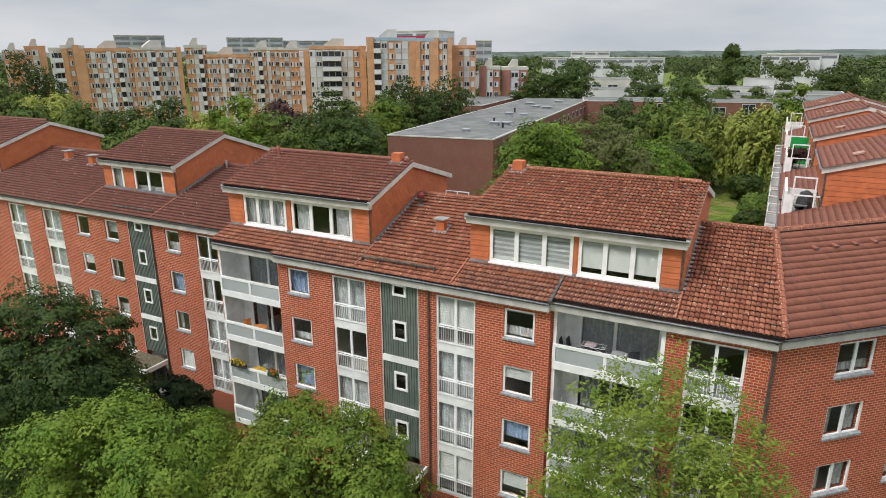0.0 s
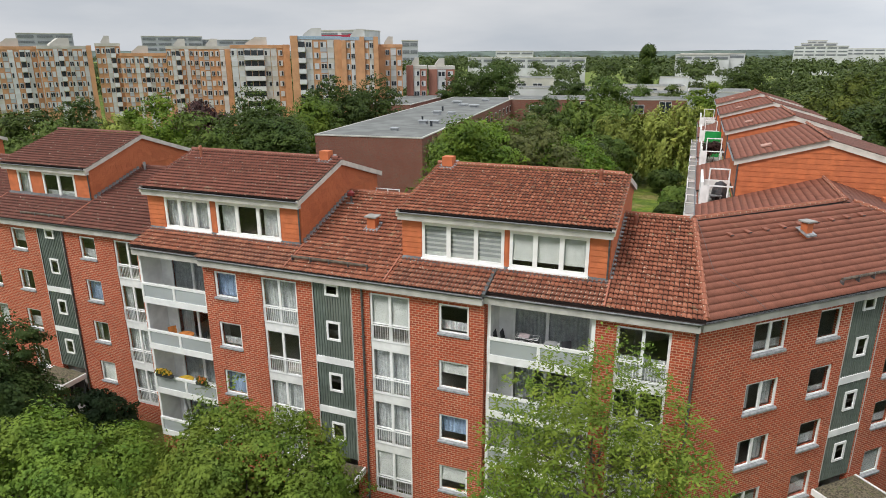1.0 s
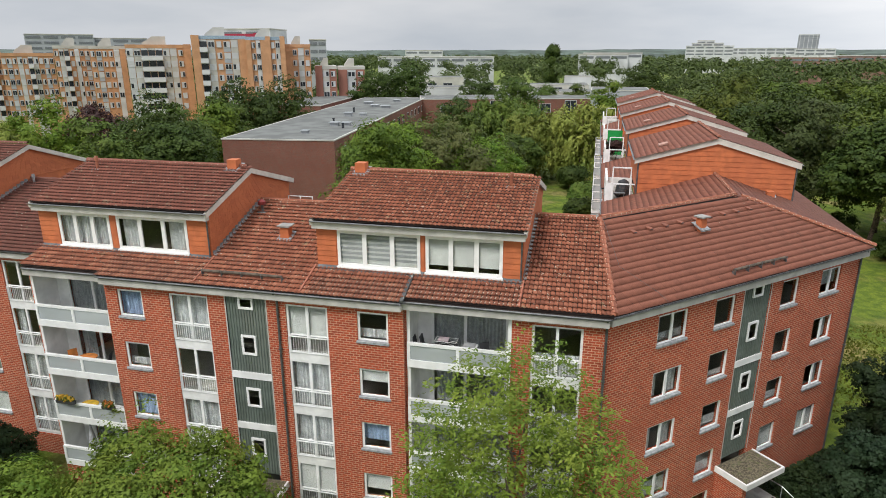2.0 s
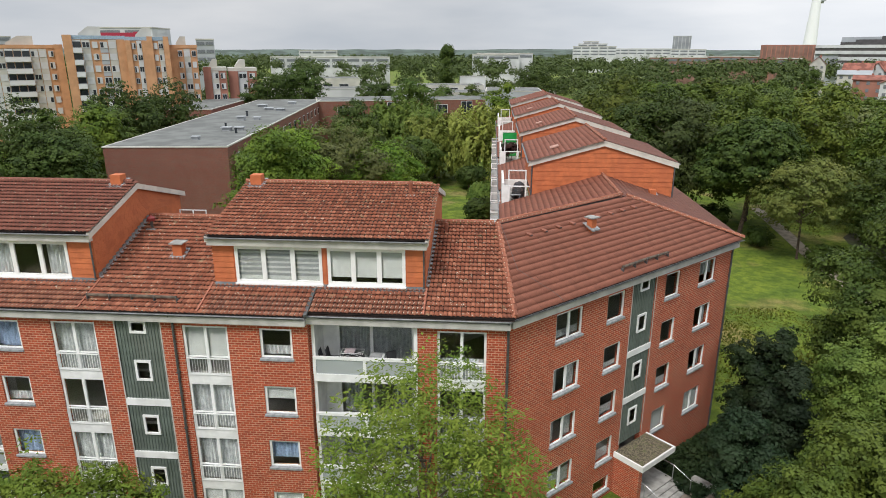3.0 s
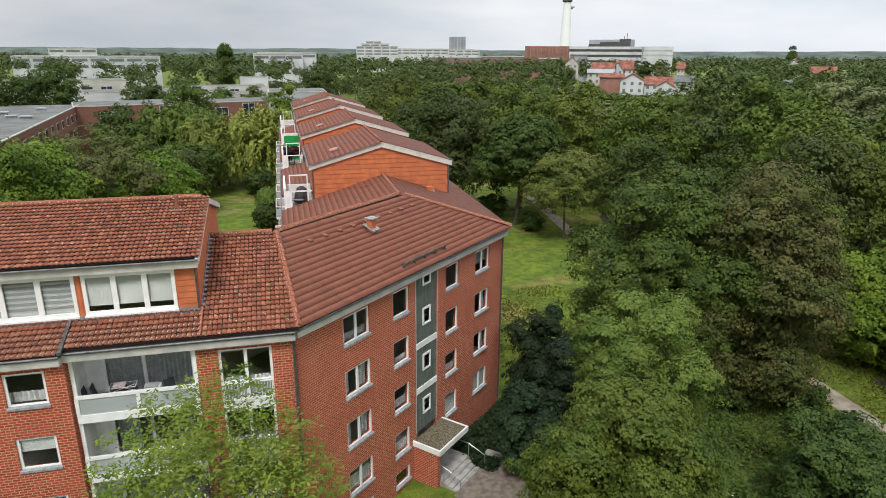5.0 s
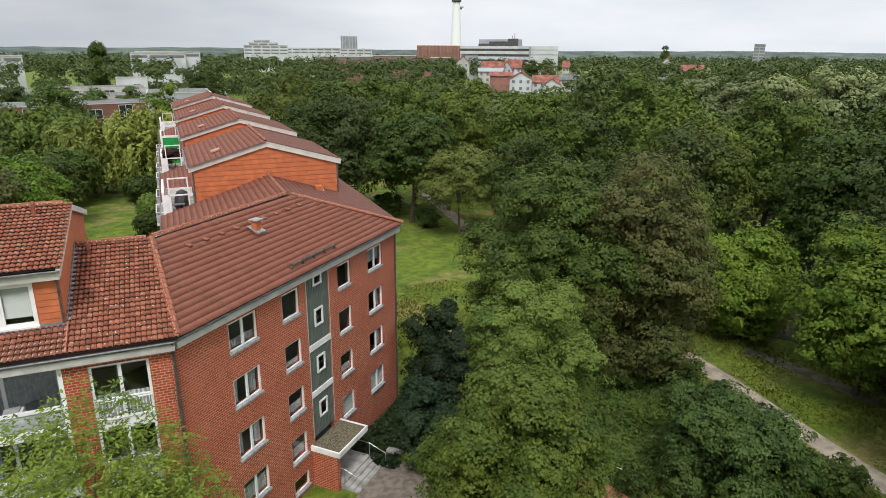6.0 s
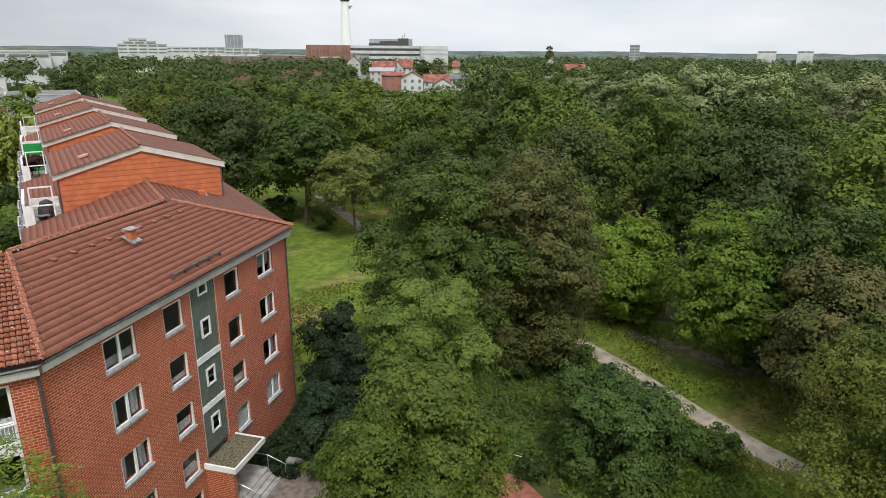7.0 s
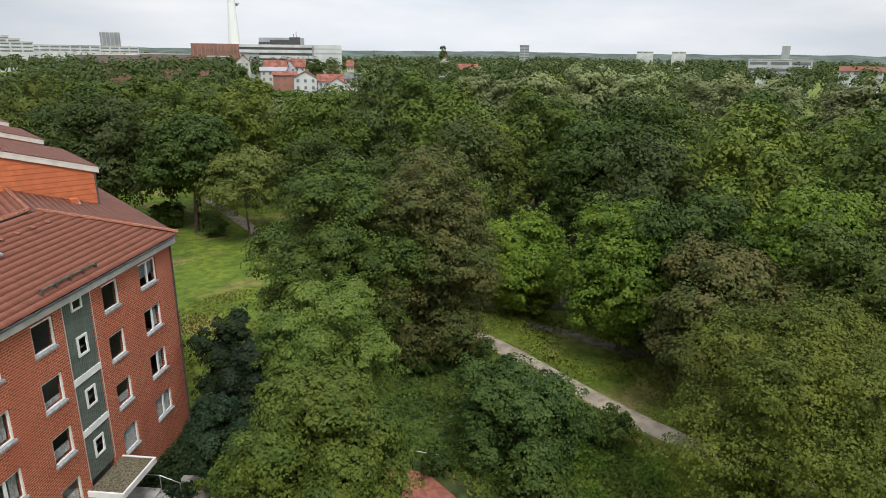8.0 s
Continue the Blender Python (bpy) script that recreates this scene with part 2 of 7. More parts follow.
b_.inputs["Transmission Weight"].default_value = 0.6
FROST = m_


def ground_material():
    m, nt, bsdf = material("grass_ground", 0.95)
    col = mixed(nt, noise_fac(nt, 0.35, 0.35, 0.65), (0.118, 0.185, 0.014), (0.215, 0.28, 0.024))
    col = mixed(nt, noise_fac(nt, 0.16, 0.53, 0.67), col, (0.29, 0.245, 0.085))
    col = mixed(nt, noise_fac(nt, 1.3, 0.42, 0.6), col, (0.6, 0.68, 0.5), "MULTIPLY")
    col = mixed(nt, noise_fac(nt, 7.0, 0.3, 0.7), col, (0.66, 0.68, 0.55), "MULTIPLY")
    nt.links.new(col, bsdf.inputs["Base Color"])
    bump(nt, bsdf, noise_fac(nt, 9, 0.3, 0.7), 0.6, 0.1)
    return m


GRASS = ground_material()
SHADED_HERBAGE = plain("shaded_weeds_and_grass", (0.048, 0.078, 0.013), 0.95, vary=0.3, scale=1.1, stain=(0.06, 0.062, 0.018))
LEAF_OAK = leaf_material("oak_leaves", (0.028, 0.052, 0.008), (0.068, 0.105, 0.016), (0.084, 0.115, 0.017))
LEAF_BROWN = leaf_material("browning_oak_leaves", (0.053, 0.073, 0.015), (0.107, 0.120, 0.028), (0.172, 0.142, 0.047))
LEAF_LIGHT = leaf_material("fresh_leaves", (0.068, 0.128, 0.011), (0.145, 0.221, 0.019), (0.170, 0.230, 0.022))
LEAF_MID = leaf_material("maple_leaves", (0.055, 0.099, 0.015), (0.117, 0.174, 0.026), (0.142, 0.186, 0.031))
LEAF_MIDL = leaf_material("ash_leaves", (0.044, 0.078, 0.010), (0.109, 0.153, 0.020), (0.135, 0.170, 0.024))
LEAF_YELLOW = leaf_material("willow_leaves", (0.15, 0.185, 0.032), (0.28, 0.31, 0.06), (0.31, 0.32, 0.066))
LEAF_DARK = leaf_material("yew_leaves", (0.010, 0.024, 0.008), (0.026, 0.048, 0.014), (0.032, 0.054, 0.016))
# greyer green, with a little distance haze mixed into the leaf colour
LEAF_FAR = leaf_material("hazed_far_leaves", (0.042, 0.066, 0.017), (0.078, 0.11, 0.026), (0.095, 0.122, 0.03))
LEAF_WOOD = leaf_material("woodland_leaves", (0.049, 0.082, 0.011), (0.116, 0.160, 0.019), (0.146, 0.175, 0.023))
LEAF_STREET = leaf_material("lime_leaves", (0.087, 0.147, 0.015), (0.179, 0.248, 0.026), (0.212, 0.253, 0.033))
LEAF_DULL = leaf_material("hazel_leaves", (0.072, 0.091, 0.027), (0.139, 0.162, 0.045), (0.153, 0.169, 0.052))
LEAF_ASH = leaf_material("ash_tree_leaves", (0.075, 0.120, 0.019), (0.150, 0.208, 0.035), (0.168, 0.216, 0.040))
LEAF_LAUREL = leaf_material("laurel_leaves", (0.025, 0.053, 0.012), (0.064, 0.106, 0.022), (0.081, 0.119, 0.024))
LEAF_YEW = leaf_material("yew_needles", (0.013, 0.03, 0.012), (0.034, 0.058, 0.026), (0.04, 0.062, 0.026))
LEAF_HORN = leaf_material("hornbeam_leaves", (0.043, 0.061, 0.007), (0.096, 0.119, 0.014), (0.116, 0.128, 0.015))
LEAF_OLIVE = leaf_material("olive_leaves", (0.080, 0.100, 0.020), (0.155, 0.180, 0.036), (0.185, 0.190, 0.042))
LEAF_PALE = leaf_material("pale_willow_leaves", (0.145, 0.175, 0.068), (0.268, 0.301, 0.128), (0.290, 0.315, 0.135))
LEAF_RED = leaf_material("copper_beech_leaves", (0.035, 0.018, 0.016), (0.07, 0.03, 0.026), (0.06, 0.03, 0.026))
LEAF_GRASS = leaf_material("grass_blades", (0.080, 0.116, 0.011), (0.136, 0.172, 0.018), (0.160, 0.160, 0.028))


# ---- mesh helpers ----
class Shape:
    """Collects boxes and polygons for one mesh."""

    def __init__(self):
        self.v, self.f = [], []

    def poly(self, *pts):
        n = len(self.v)
        self.v += [tuple(p) for p in pts]
        self.f.append(tuple(range(n, n + len(pts))))
        return self

    def box(self, x0, x1, y0, y1, z0, z1):
        n = len(self.v)
        self.v += [(x0, y0, z0), (x1, y0, z0), (x1, y1, z0), (x0, y1, z0), (x0, y0, z1), (x1, y0, z1), (x1, y1, z1), (x0, y1, z1)]
        self.f += [tuple(n + i for i in q) for q in ((3, 2, 1, 0), (4, 5, 6, 7), (0, 1, 5, 4), (1, 2, 6, 5), (2, 3, 7, 6), (3, 0, 4, 7))]
        return self

    def prism(self, outline, axis, a, b):
        """An outline of (p, q) pairs drawn out along an axis: along x it lies in (y, z), along y in (x, z), along z in (x, y)."""
        def put(p, q, s):
            return {"x": (s, p, q), "y": (p, s, q), "z": (p, q, s)}[axis]
        n, k = len(self.v), len(outline)
        self.v += [put(p, q, a) for p, q in outline] + [put(p, q, b) for p, q in outline]
        self.f.append(tuple(range(n, n + k)))
        self.f.append(tuple(range(n + 2 * k - 1, n + k - 1, -1)))
        self.f += [(n + i, n + k + i, n + k + (i + 1) % k, n + (i + 1) % k) for i in range(k)]
        return self

    def tube(self, path, radius, sides=6):
        """A round bar along points; the radius may be one number a point."""
        pts = [Vector(p) for p in path]
        rad = radius if isinstance(radius, (list, tuple)) else [radius] * len(pts)
        n = len(self.v)
        for i, p in enumerate(pts):
            d = (pts[min(i + 1, len(pts) - 1)] - pts[max(i - 1, 0)]).normalized()
            a = d.orthogonal().normalized()
            b = d.cross(a)
            for k in range(sides):
                w = 2 * math.pi * k / sides
                self.v.append(tuple(p + rad[i] * (math.cos(w) * a + math.sin(w) * b)))
        for i in range(len(pts) - 1):
            for k in range(sides):
                q = n + i * sides
                self.f.append((q + k, q + (k + 1) % sides, q + sides + (k + 1) % sides, q + sides + k))
        self.f.append(tuple(range(n + sides - 1, n - 1, -1)))
        self.f.append(tuple(range(n + (len(pts) - 1) * sides, n + len(pts) * sides)))
        return self

    def mesh(self, name, mat, fix=True):
        me = bpy.data.meshes.new(name)
        me.from_pydata(self.v, [], self.f)
        me.materials.append(mat)
        if fix and len(self.f) < 4000:
            bm = bmesh.new()
            bm.from_mesh(me)
            bmesh.ops.recalc_face_normals(bm, faces=bm.faces)
            bm.to_mesh(me)
            bm.free()
        me.update()
        return me


def part(name, shape, mat, parent, label="", m=None):
    """One mesh under a thing or a part. shape: a Shape or a mesh."""
    me = shape.mesh(name, mat) if isinstance(shape, Shape) else shape
    ob = new(name, me)
    ob.parent = parent
    if m is not None:
        ob.matrix_basis = m
    if label:
        ob["label"] = label
    return ob


def thing(name, m, label, category, group="", kind=""):
    ob = new(name)
    ob.empty_display_size = 0.3
    ob.matrix_basis = m
    return tagged(ob, label, category, group, kind)


def solid(name, shape, mat, label, category="", group="", kind="", m=None):
    ob = new(name, shape.mesh(name, mat) if isinstance(shape, Shape) else shape)
    if m is not None:
        ob.matrix_basis = m
    return tagged(ob, label, category, group, kind)


def raw_mesh(name, verts, faces, mat):
    """A mesh from arrays: verts (n, 3), faces (k, 4)."""
    me = bpy.data.meshes.new(name)
    me.vertices.add(len(verts))
    me.vertices.foreach_set("co", np.asarray(verts, np.float32).ravel())
    k = faces.shape[1]
    me.loops.add(faces.size)
    me.loops.foreach_set("vertex_index", faces.astype(np.int32).ravel())
    me.polygons.add(len(faces))
    me.polygons.foreach_set("loop_start", np.arange(0, faces.size, k, dtype=np.int32))
    me.materials.append(mat)
    me.update(calc_edges=True)
    me.validate()
    return me


# ---- trees ----
def unit(a):
    return a / (np.linalg.norm(a, axis=1)[:, None] + 1e-9)


def leaf_quads(p, nrm, a, size, wide, corners=4):
    """Folded leaves at p with normal nrm and long axis a; three corners for distant ones."""
    nrm = unit(nrm)
    a = unit(a - nrm * (a * nrm).sum(1)[:, None])
    b = np.cross(nrm, a)
    s = size[:, None]
    if corners == 3:
        return np.stack([p - a * s * 0.55, p + b * s * wide * 1.15 + a * s * 0.3, p - b * s * wide * 1.15 + a * s * 0.4], 1).reshape(-1, 3)
    return np.stack([p - a * s * 0.5, p + b * s * wide + nrm * s * 0.08, p + a * s * 0.55 - nrm * s * 0.1, p - b * s * wide + nrm * s * 0.08], 1).reshape(-1, 3)


def spread_dirs(rng, want, low, close):
    """Directions that keep their distance from one another."""
    d = unit(rng.normal(size=(want * 12, 3)))
    d = d[d[:, 2] > low]
    keep = []
    for i, v in enumerate(d):
        if all(np.dot(v, d[k]) < close for k in keep):
            keep.append(i)
        if len(keep) >= want:
            break
    return d[keep]


def leaf_cloud(rng, centre, radii, clumps, per_clump, size, clump_size, low=-0.55, droop=0.0, lumps=0.25, core=1.0, corners=4, flat=0.6, spray=False):
    """Leaves as small folded blades: boughs bulge out of the crown, domed tufts sit on the boughs, leaves on the tufts; sparse inner foliage fills the boughs. spray: an open crown of leaf rosettes on twig ends. Verts and faces."""
    R = np.array(radii, float)
    if spray:
        d = unit(rng.normal(size=(clumps * 3, 3)))
        d = d[d[:, 2] > low][:clumps]
        clumps = len(d)
        patch = np.sin(d @ np.array([5.1, 2.2, 3.7])) * np.sin(d @ np.array([-3.1, 4.4, 2.9]) + 1.3)
        c = d * R * (rng.uniform(0.3, 1.0, clumps) ** 0.5 * (0.93 + 0.15 * patch))[:, None]
        n = clumps * per_clump
        er = d.repeat(per_clump, 0)
        w = rng.uniform(0, 6.283, n)
        tilt = rng.uniform(-0.75, 0.35, n)
        a = np.stack([np.cos(w), np.sin(w), tilt], 1) + 0.35 * er
        a = unit(a)
        nrm = np.cross(np.cross(a, np.array([0, 0, 1.0])), a) + 0.4 * rng.normal(size=(n, 3)) + np.array([0, 0, 0.5])
        ln = size * rng.uniform(0.6, 1.4, n)
        p = c.repeat(per_clump, 0) + a * (ln * 0.75)[:, None] + rng.normal(size=(n, 3)) * clump_size * np.array([1, 1, 0.6])
        v = leaf_quads(p, nrm, a, ln, 0.22, corners) + np.array(centre)
        return v, np.arange(len(v)).reshape(-1, corners)
    lobe_dir = spread_dirs(rng, int(16 + 26 * lumps), low, 0.82 if R[2] < 1.8 * R[0] else 0.93)
    lobes = len(lobe_dir)
    lobe_r = rng.uniform(0.24, 0.44, lobes) * R.min()
    reach = rng.uniform(0.8, 1.12, lobes)[:, None] * R - lobe_r[:, None] - 0.4 * clump_size
    lobe_c = lobe_dir * reach
    # tufts sit on the outside of the boughs, not inside a neighbour
    m = clumps * 4
    which = rng.integers(0, lobes, m)
    e = unit(unit(rng.normal(size=(m, 3))) + 0.6 * lobe_dir[which] + np.array([0, 0, 0.4]))
    stray = np.where(rng.random(m) < 0.07, rng.uniform(0.2, 0.6, m), 0.0)
    c = lobe_c[which] + e * (lobe_r[which] * (rng.uniform(0.74, 1.2, m) + stray))[:, None]
    gap = np.linalg.norm(c[:, None, :] - lobe_c[None], axis=2) / lobe_r[None]
    gap[np.arange(m), which] = 9.0
    sel = np.nonzero(gap.min(1) > 0.8)[0][:clumps]
    clumps = len(sel)
    which, e, c = which[sel], e[sel], c[sel]
    n = clumps * per_clump
    cs = (clump_size * rng.uniform(0.55, 1.35, clumps)).repeat(per_clump)[:, None]
    er = e.repeat(per_clump, 0)
    jit = rng.normal(size=(n, 3))
    base = c.repeat(per_clump, 0)
    f = unit(unit(rng.normal(size=(n, 3))) + 0.35 * er)
    bough = unit(base - lobe_c[which].repeat(per_clump, 0))
    if droop:
        hang = (droop * rng.uniform(0.3, 1.0, clumps)).repeat(per_clump)
        p = base + f * cs * rng.uniform(0.2, 0.9, n)[:, None]
        p[:, 2] -= hang * rng.uniform(0, 1, n) ** 1.3
        p[:, :2] += er[:, :2] * 0.5
        v = leaf_quads(p, er + 0.35 * jit + np.array([0, 0, 0.2]), np.array([0, 0, 1.0]) + 0.2 * jit[:, ::-1], size * rng.uniform(0.65, 1.35, n), 0.24, corners)
    else:
        # a tuft is a shallow dome: most leaves on its upper side, the rim hanging a little
        up = np.where(rng.random(n) < 0.8, np.abs(f[:, 2]), f[:, 2])
        f[:, 2] = up
        rad = rng.uniform(0.55, 1.15, n)[:, None]
        p = base + f * cs * np.array([1, 1, flat]) * rad
        p[:, 2] -= 0.22 * cs[:, 0] * (f[:, 0] ** 2 + f[:, 1] ** 2) * rad[:, 0]
        v = leaf_quads(p, 0.75 * f + 0.5 * bough + 0.2 * er + 0.36 * jit + np.array([0, 0, 0.15]), rng.normal(size=(n, 3)) + 0.7 * f, size * rng.uniform(0.6, 1.4, n), 0.38, corners)
    if core:
        cl = max(1.7 * size, 0.3 * clump_size)
        k = int(np.clip(0.7 * 4 * math.pi * (0.6 * lobe_r.mean()) ** 2 / (0.4 * cl * cl), 14, 150) * core)
        q = unit(rng.normal(size=(lobes * k, 3)))
        pc = lobe_c.repeat(k, 0) + q * (lobe_r.repeat(k) * rng.uniform(0.35, 0.7, lobes * k))[:, None]
        v = np.concatenate([v, leaf_quads(pc, q + 0.5 * rng.normal(size=q.shape) + np.array([0, 0, 0.4]), rng.normal(size=q.shape), cl * rng.uniform(0.7, 1.3, lobes * k), 0.42, corners)])
        cl, k = (0.042 * R.max(), 2800) if core >= 1 else (0.08 * R.max(), int(900 * core))
        q = unit(rng.normal(size=(k, 3)))
        v = np.concatenate([v, leaf_quads(q * R * rng.uniform(0.4, 0.58, k)[:, None], q / R * R.min() + 0.4 * rng.normal(size=q.shape), rng.normal(size=q.shape), cl * rng.uniform(0.8, 1.2, k), 0.45, corners)])
    v = v + np.array(centre)
    return v, np.arange(len(v)).reshape(-1, corners)


def tree(name, m, label, height, radii, mat, seed, clumps=130, per_clump=60, size=0.16, clump_size=0.75, trunk=0.22, low=-0.55, droop=0.0, lumps=0.25, group="", category="tree", centre=None, lean=(0, 0), limbs=9, core=1.0, corners=4, flat=0.6, spray=False):
    """A tree: tapered trunk with limbs, and a crown of leaf clumps."""
    rng = np.random.default_rng(seed)
    ob = thing(name, m, label, category, group)
    cz = centre if centre is not None else height - radii[2]
    sh = Shape()
    top = cz + 0.45 * radii[2]
    bend = rng.normal(size=2) * 0.25
    spine = [(lean[0] * k + bend[0] * math.sin(2.5 * k), lean[1] * k + bend[1] * math.sin(3.0 * k), -0.3 + (top + 0.3) * k) for k in (0, 0.06, 0.3, 0.55, 0.8, 1.0)]
    sh.tube(spine, [trunk * 1.5, trunk, trunk * 0.85, trunk * 0.62, trunk * 0.38, trunk * 0.15], 8)
    for i in range(limbs):
        k = 0.3 + 0.6 * i / max(1, limbs - 1)
        w = i * 2.4 + rng.uniform(-0.4, 0.4)
        z0 = max(height * 0.16, (cz - radii[2] * 0.75)) * (1 - k) + top * k
        s0 = z0 / max(top, 0.1)
        x0, y0 = lean[0] * s0, lean[1] * s0
        r = (0.75 - 0.25 * k) * min(radii[0], radii[1])
        x1, y1, z1 = x0 + r * math.cos(w), y0 + r * math.sin(w), min(z0 + r * rng.uniform(0.5, 0.9), cz + 0.7 * radii[2])
        sh.tube([(x0, y0, z0), (x0 * 0.5 + x1 * 0.5, y0 * 0.5 + y1 * 0.5, z0 * 0.6 + z1 * 0.4), (x1, y1, z1)], [trunk * 0.42, trunk * 0.28, trunk * 0.08], 5)
    part("trunk", sh, BARK, ob)
    v, f = leaf_cloud(rng, (lean[0], lean[1], cz), radii, clumps, per_clump, size, clump_size, low, droop, lumps, core, corners, flat, spray)
    part("crown", raw_mesh("crown", v, f, mat), mat, ob)
    return ob


# ---- facades ----
# A facade lies in its own frame: x to the right seen from outside, y inwards, z up.
STOREY = 2.75


def wall_shape(u0, u1, z0, z1, openings, thick=0.34, y=0.0):
    """A wall with openings (u0, u1, z0, z1) that go right through it."""
    sh = Shape()
    us = sorted({u0, u1, *[round(o[i], 4) for o in openings for i in (0, 1) if u0 < o[i] < u1]})
    zs = sorted({z0, z1, *[round(o[i], 4) for o in openings for i in (2, 3) if z0 < o[i] < z1]})
    def is_open(i, k):
        if not (0 <= i < len(us) - 1 and 0 <= k < len(zs) - 1):
            return None
        cu, cz = (us[i] + us[i + 1]) / 2, (zs[k] + zs[k + 1]) / 2
        return any(o[0] < cu < o[1] and o[2] < cz < o[3] for o in openings)
    y1 = y + thick
    for i in range(len(us) - 1):
        for k in range(len(zs) - 1):
            if is_open(i, k):
                continue
            a, b, c, d = us[i], us[i + 1], zs[k], zs[k + 1]
            sh.poly((a, y, c), (b, y, c), (b, y, d), (a, y, d))
            sh.poly((a, y1, d), (b, y1, d), (b, y1, c), (a, y1, c))
            if is_open(i - 1, k) is not False:
                sh.poly((a, y, c), (a, y, d), (a, y1, d), (a, y1, c))
            if is_open(i + 1, k) is not False:
                sh.poly((b, y, d), (b, y, c), (b, y1, c), (b, y1, d))
            if is_open(i, k - 1) is not False:
                sh.poly((a, y, c), (a, y1, c), (b, y1, c), (b, y, c))
            if is_open(i, k + 1) is not False:
                sh.poly((a, y, d), (b, y, d), (b, y1, d), (a, y1, d))
    return sh


def frame_shape(w, h, bars, y0=0.10, y1=0.17, edge=0.105, bar=0.065):
    """A window frame from (0, 0) to (w, h); bars: uprights as parts of the width."""
    sh = Shape()
    sh.box(0, w, y0, y1, 0, edge).box(0, w, y0, y1, h - edge, h)
    sh.box(0, edge, y0, y1, edge, h - edge).box(w - edge, w, y0, y1, edge, h - edge)
    for k in bars:
        sh.box(w * k - bar, w * k + bar, y0 - 0.01, y1, edge, h - edge)
    return sh


def curtain_shape(w, z0, z1, y=0.32, fold=0.16, depth=0.045):
    sh = Shape()
    n = max(4, int(w / fold) * 2)
    for i in range(n):
        a, b = w * i / n, w * (i + 1) / n
        ya, yb = y + depth * (i % 2), y + depth * ((i + 1) % 2)
        sh.poly((a, ya, z0), (b, yb, z0), (b, yb, z1), (a, ya, z1))
    return sh


MESHES = {}


def shared(key, make):
    if key not in MESHES:
        MESHES[key] = make()
    return MESHES[key]


def window(parent, u, z, w, h, bars=(0.5,), y=0.0, sill=True, dress=None, name="window", rails=(), inset=0.07, edge=0.105, bar=0.065):
    """A window: white frame, a pane a sash, a stone sill outside and what hangs behind it. (u, z): lower left corner."""
    key = (round(w, 3), round(h, 3), bars, rails, inset, edge)
    win = part(name, shared(("frame", key), lambda: frame_shape(w, h, (), inset, inset + 0.07, edge).mesh("window", WHITE)), WHITE, parent, m=pose(u, y, z))
    for k in bars:
        part("mullion", shared(("mullion", round(h, 3), inset, edge, bar), lambda: Shape().box(-bar, bar, inset - 0.01, inset + 0.07, edge, h - edge).mesh("mullion", WHITE)), WHITE, win, m=pose(w * k, 0, 0))
    for z in rails:
        part("transom", shared(("transom", round(w, 3), inset), lambda: Shape().box(edge, w - edge, inset + 0.012, inset + 0.058, -0.03, 0.03).mesh("transom", WHITE)), WHITE, win, m=pose(0, 0, z))
    cuts = [0.0, *bars, 1.0]
    for a, b in zip(cuts, cuts[1:]):
        pk = ("pane", round((b - a) * w, 3), round(h, 3), inset)
        p = part("pane", shared(pk, lambda: Shape().box(0.05, (b - a) * w - 0.05, inset + 0.03, inset + 0.042, 0.05, h - 0.05).mesh("pane", GLASS)), GLASS, win, m=pose(a * w, 0, 0))
        p.visible_shadow = False
    if sill:
        part("sill", shared(("sill", round(w, 3)), lambda: Shape().prism([(-0.08, -0.075), (0.09, -0.06), (0.09, 0.05), (-0.08, 0.02)], "x", -0.04, w + 0.04).mesh("sill", SILL)), SILL, win, "grey stone sill")
    if dress:
        kind, lo, hi = dress
        mat = {"net": CURTAIN, "blue": BLUE_CURTAIN, "blind": BLIND, "drape": CURTAIN, "zebra": ZEBRA}[kind]
        if kind == "blind":
            mk = lambda: Shape().box(0.05, w - 0.05, inset + 0.12, inset + 0.135, lo * h, hi * h).mesh("blind", BLIND)
            part("blind", shared(("blind", key, lo, hi), mk), mat, win, "pale roller blind")
        elif kind == "zebra":
            for i in range(int((hi - lo) * h / 0.22)):
                part("blind_slat", shared(("slat", round(w, 3)), lambda: Shape().box(0.05, w - 0.05, inset + 0.12, inset + 0.13, 0, 0.12).mesh("blind_slat", ZEBRA)), ZEBRA, win, m=pose(0, 0, hi * h - 0.2 - 0.22 * i))
            part("blind", shared(("zb", key, lo, hi), lambda: Shape().box(0.05, w - 0.05, inset + 0.14, inset + 0.15, lo * h, hi * h).mesh("blind", BLIND)), BLIND, win, "striped pale blind")
        elif kind == "drape":
            sh = curtain_shape(w * 0.24, 0.05, h - 0.05)
            part("curtain", shared(("drape", key), lambda: sh.mesh("curtain", mat)), mat, win, "white curtain drawn aside", pose(w * 0.05, 0, 0))
            part("curtain", shared(("drape", key), lambda: sh.mesh("curtain", mat)), mat, win, "white curtain drawn aside", pose(w * 0.71, 0, 0))
        else:
            part("curtain", shared((kind, key, lo, hi), lambda: curtain_shape(w, lo * h, hi * h).mesh("curtain", mat)), mat, win, "hanging net curtain" if kind == "net" else "blue curtain")
    return win


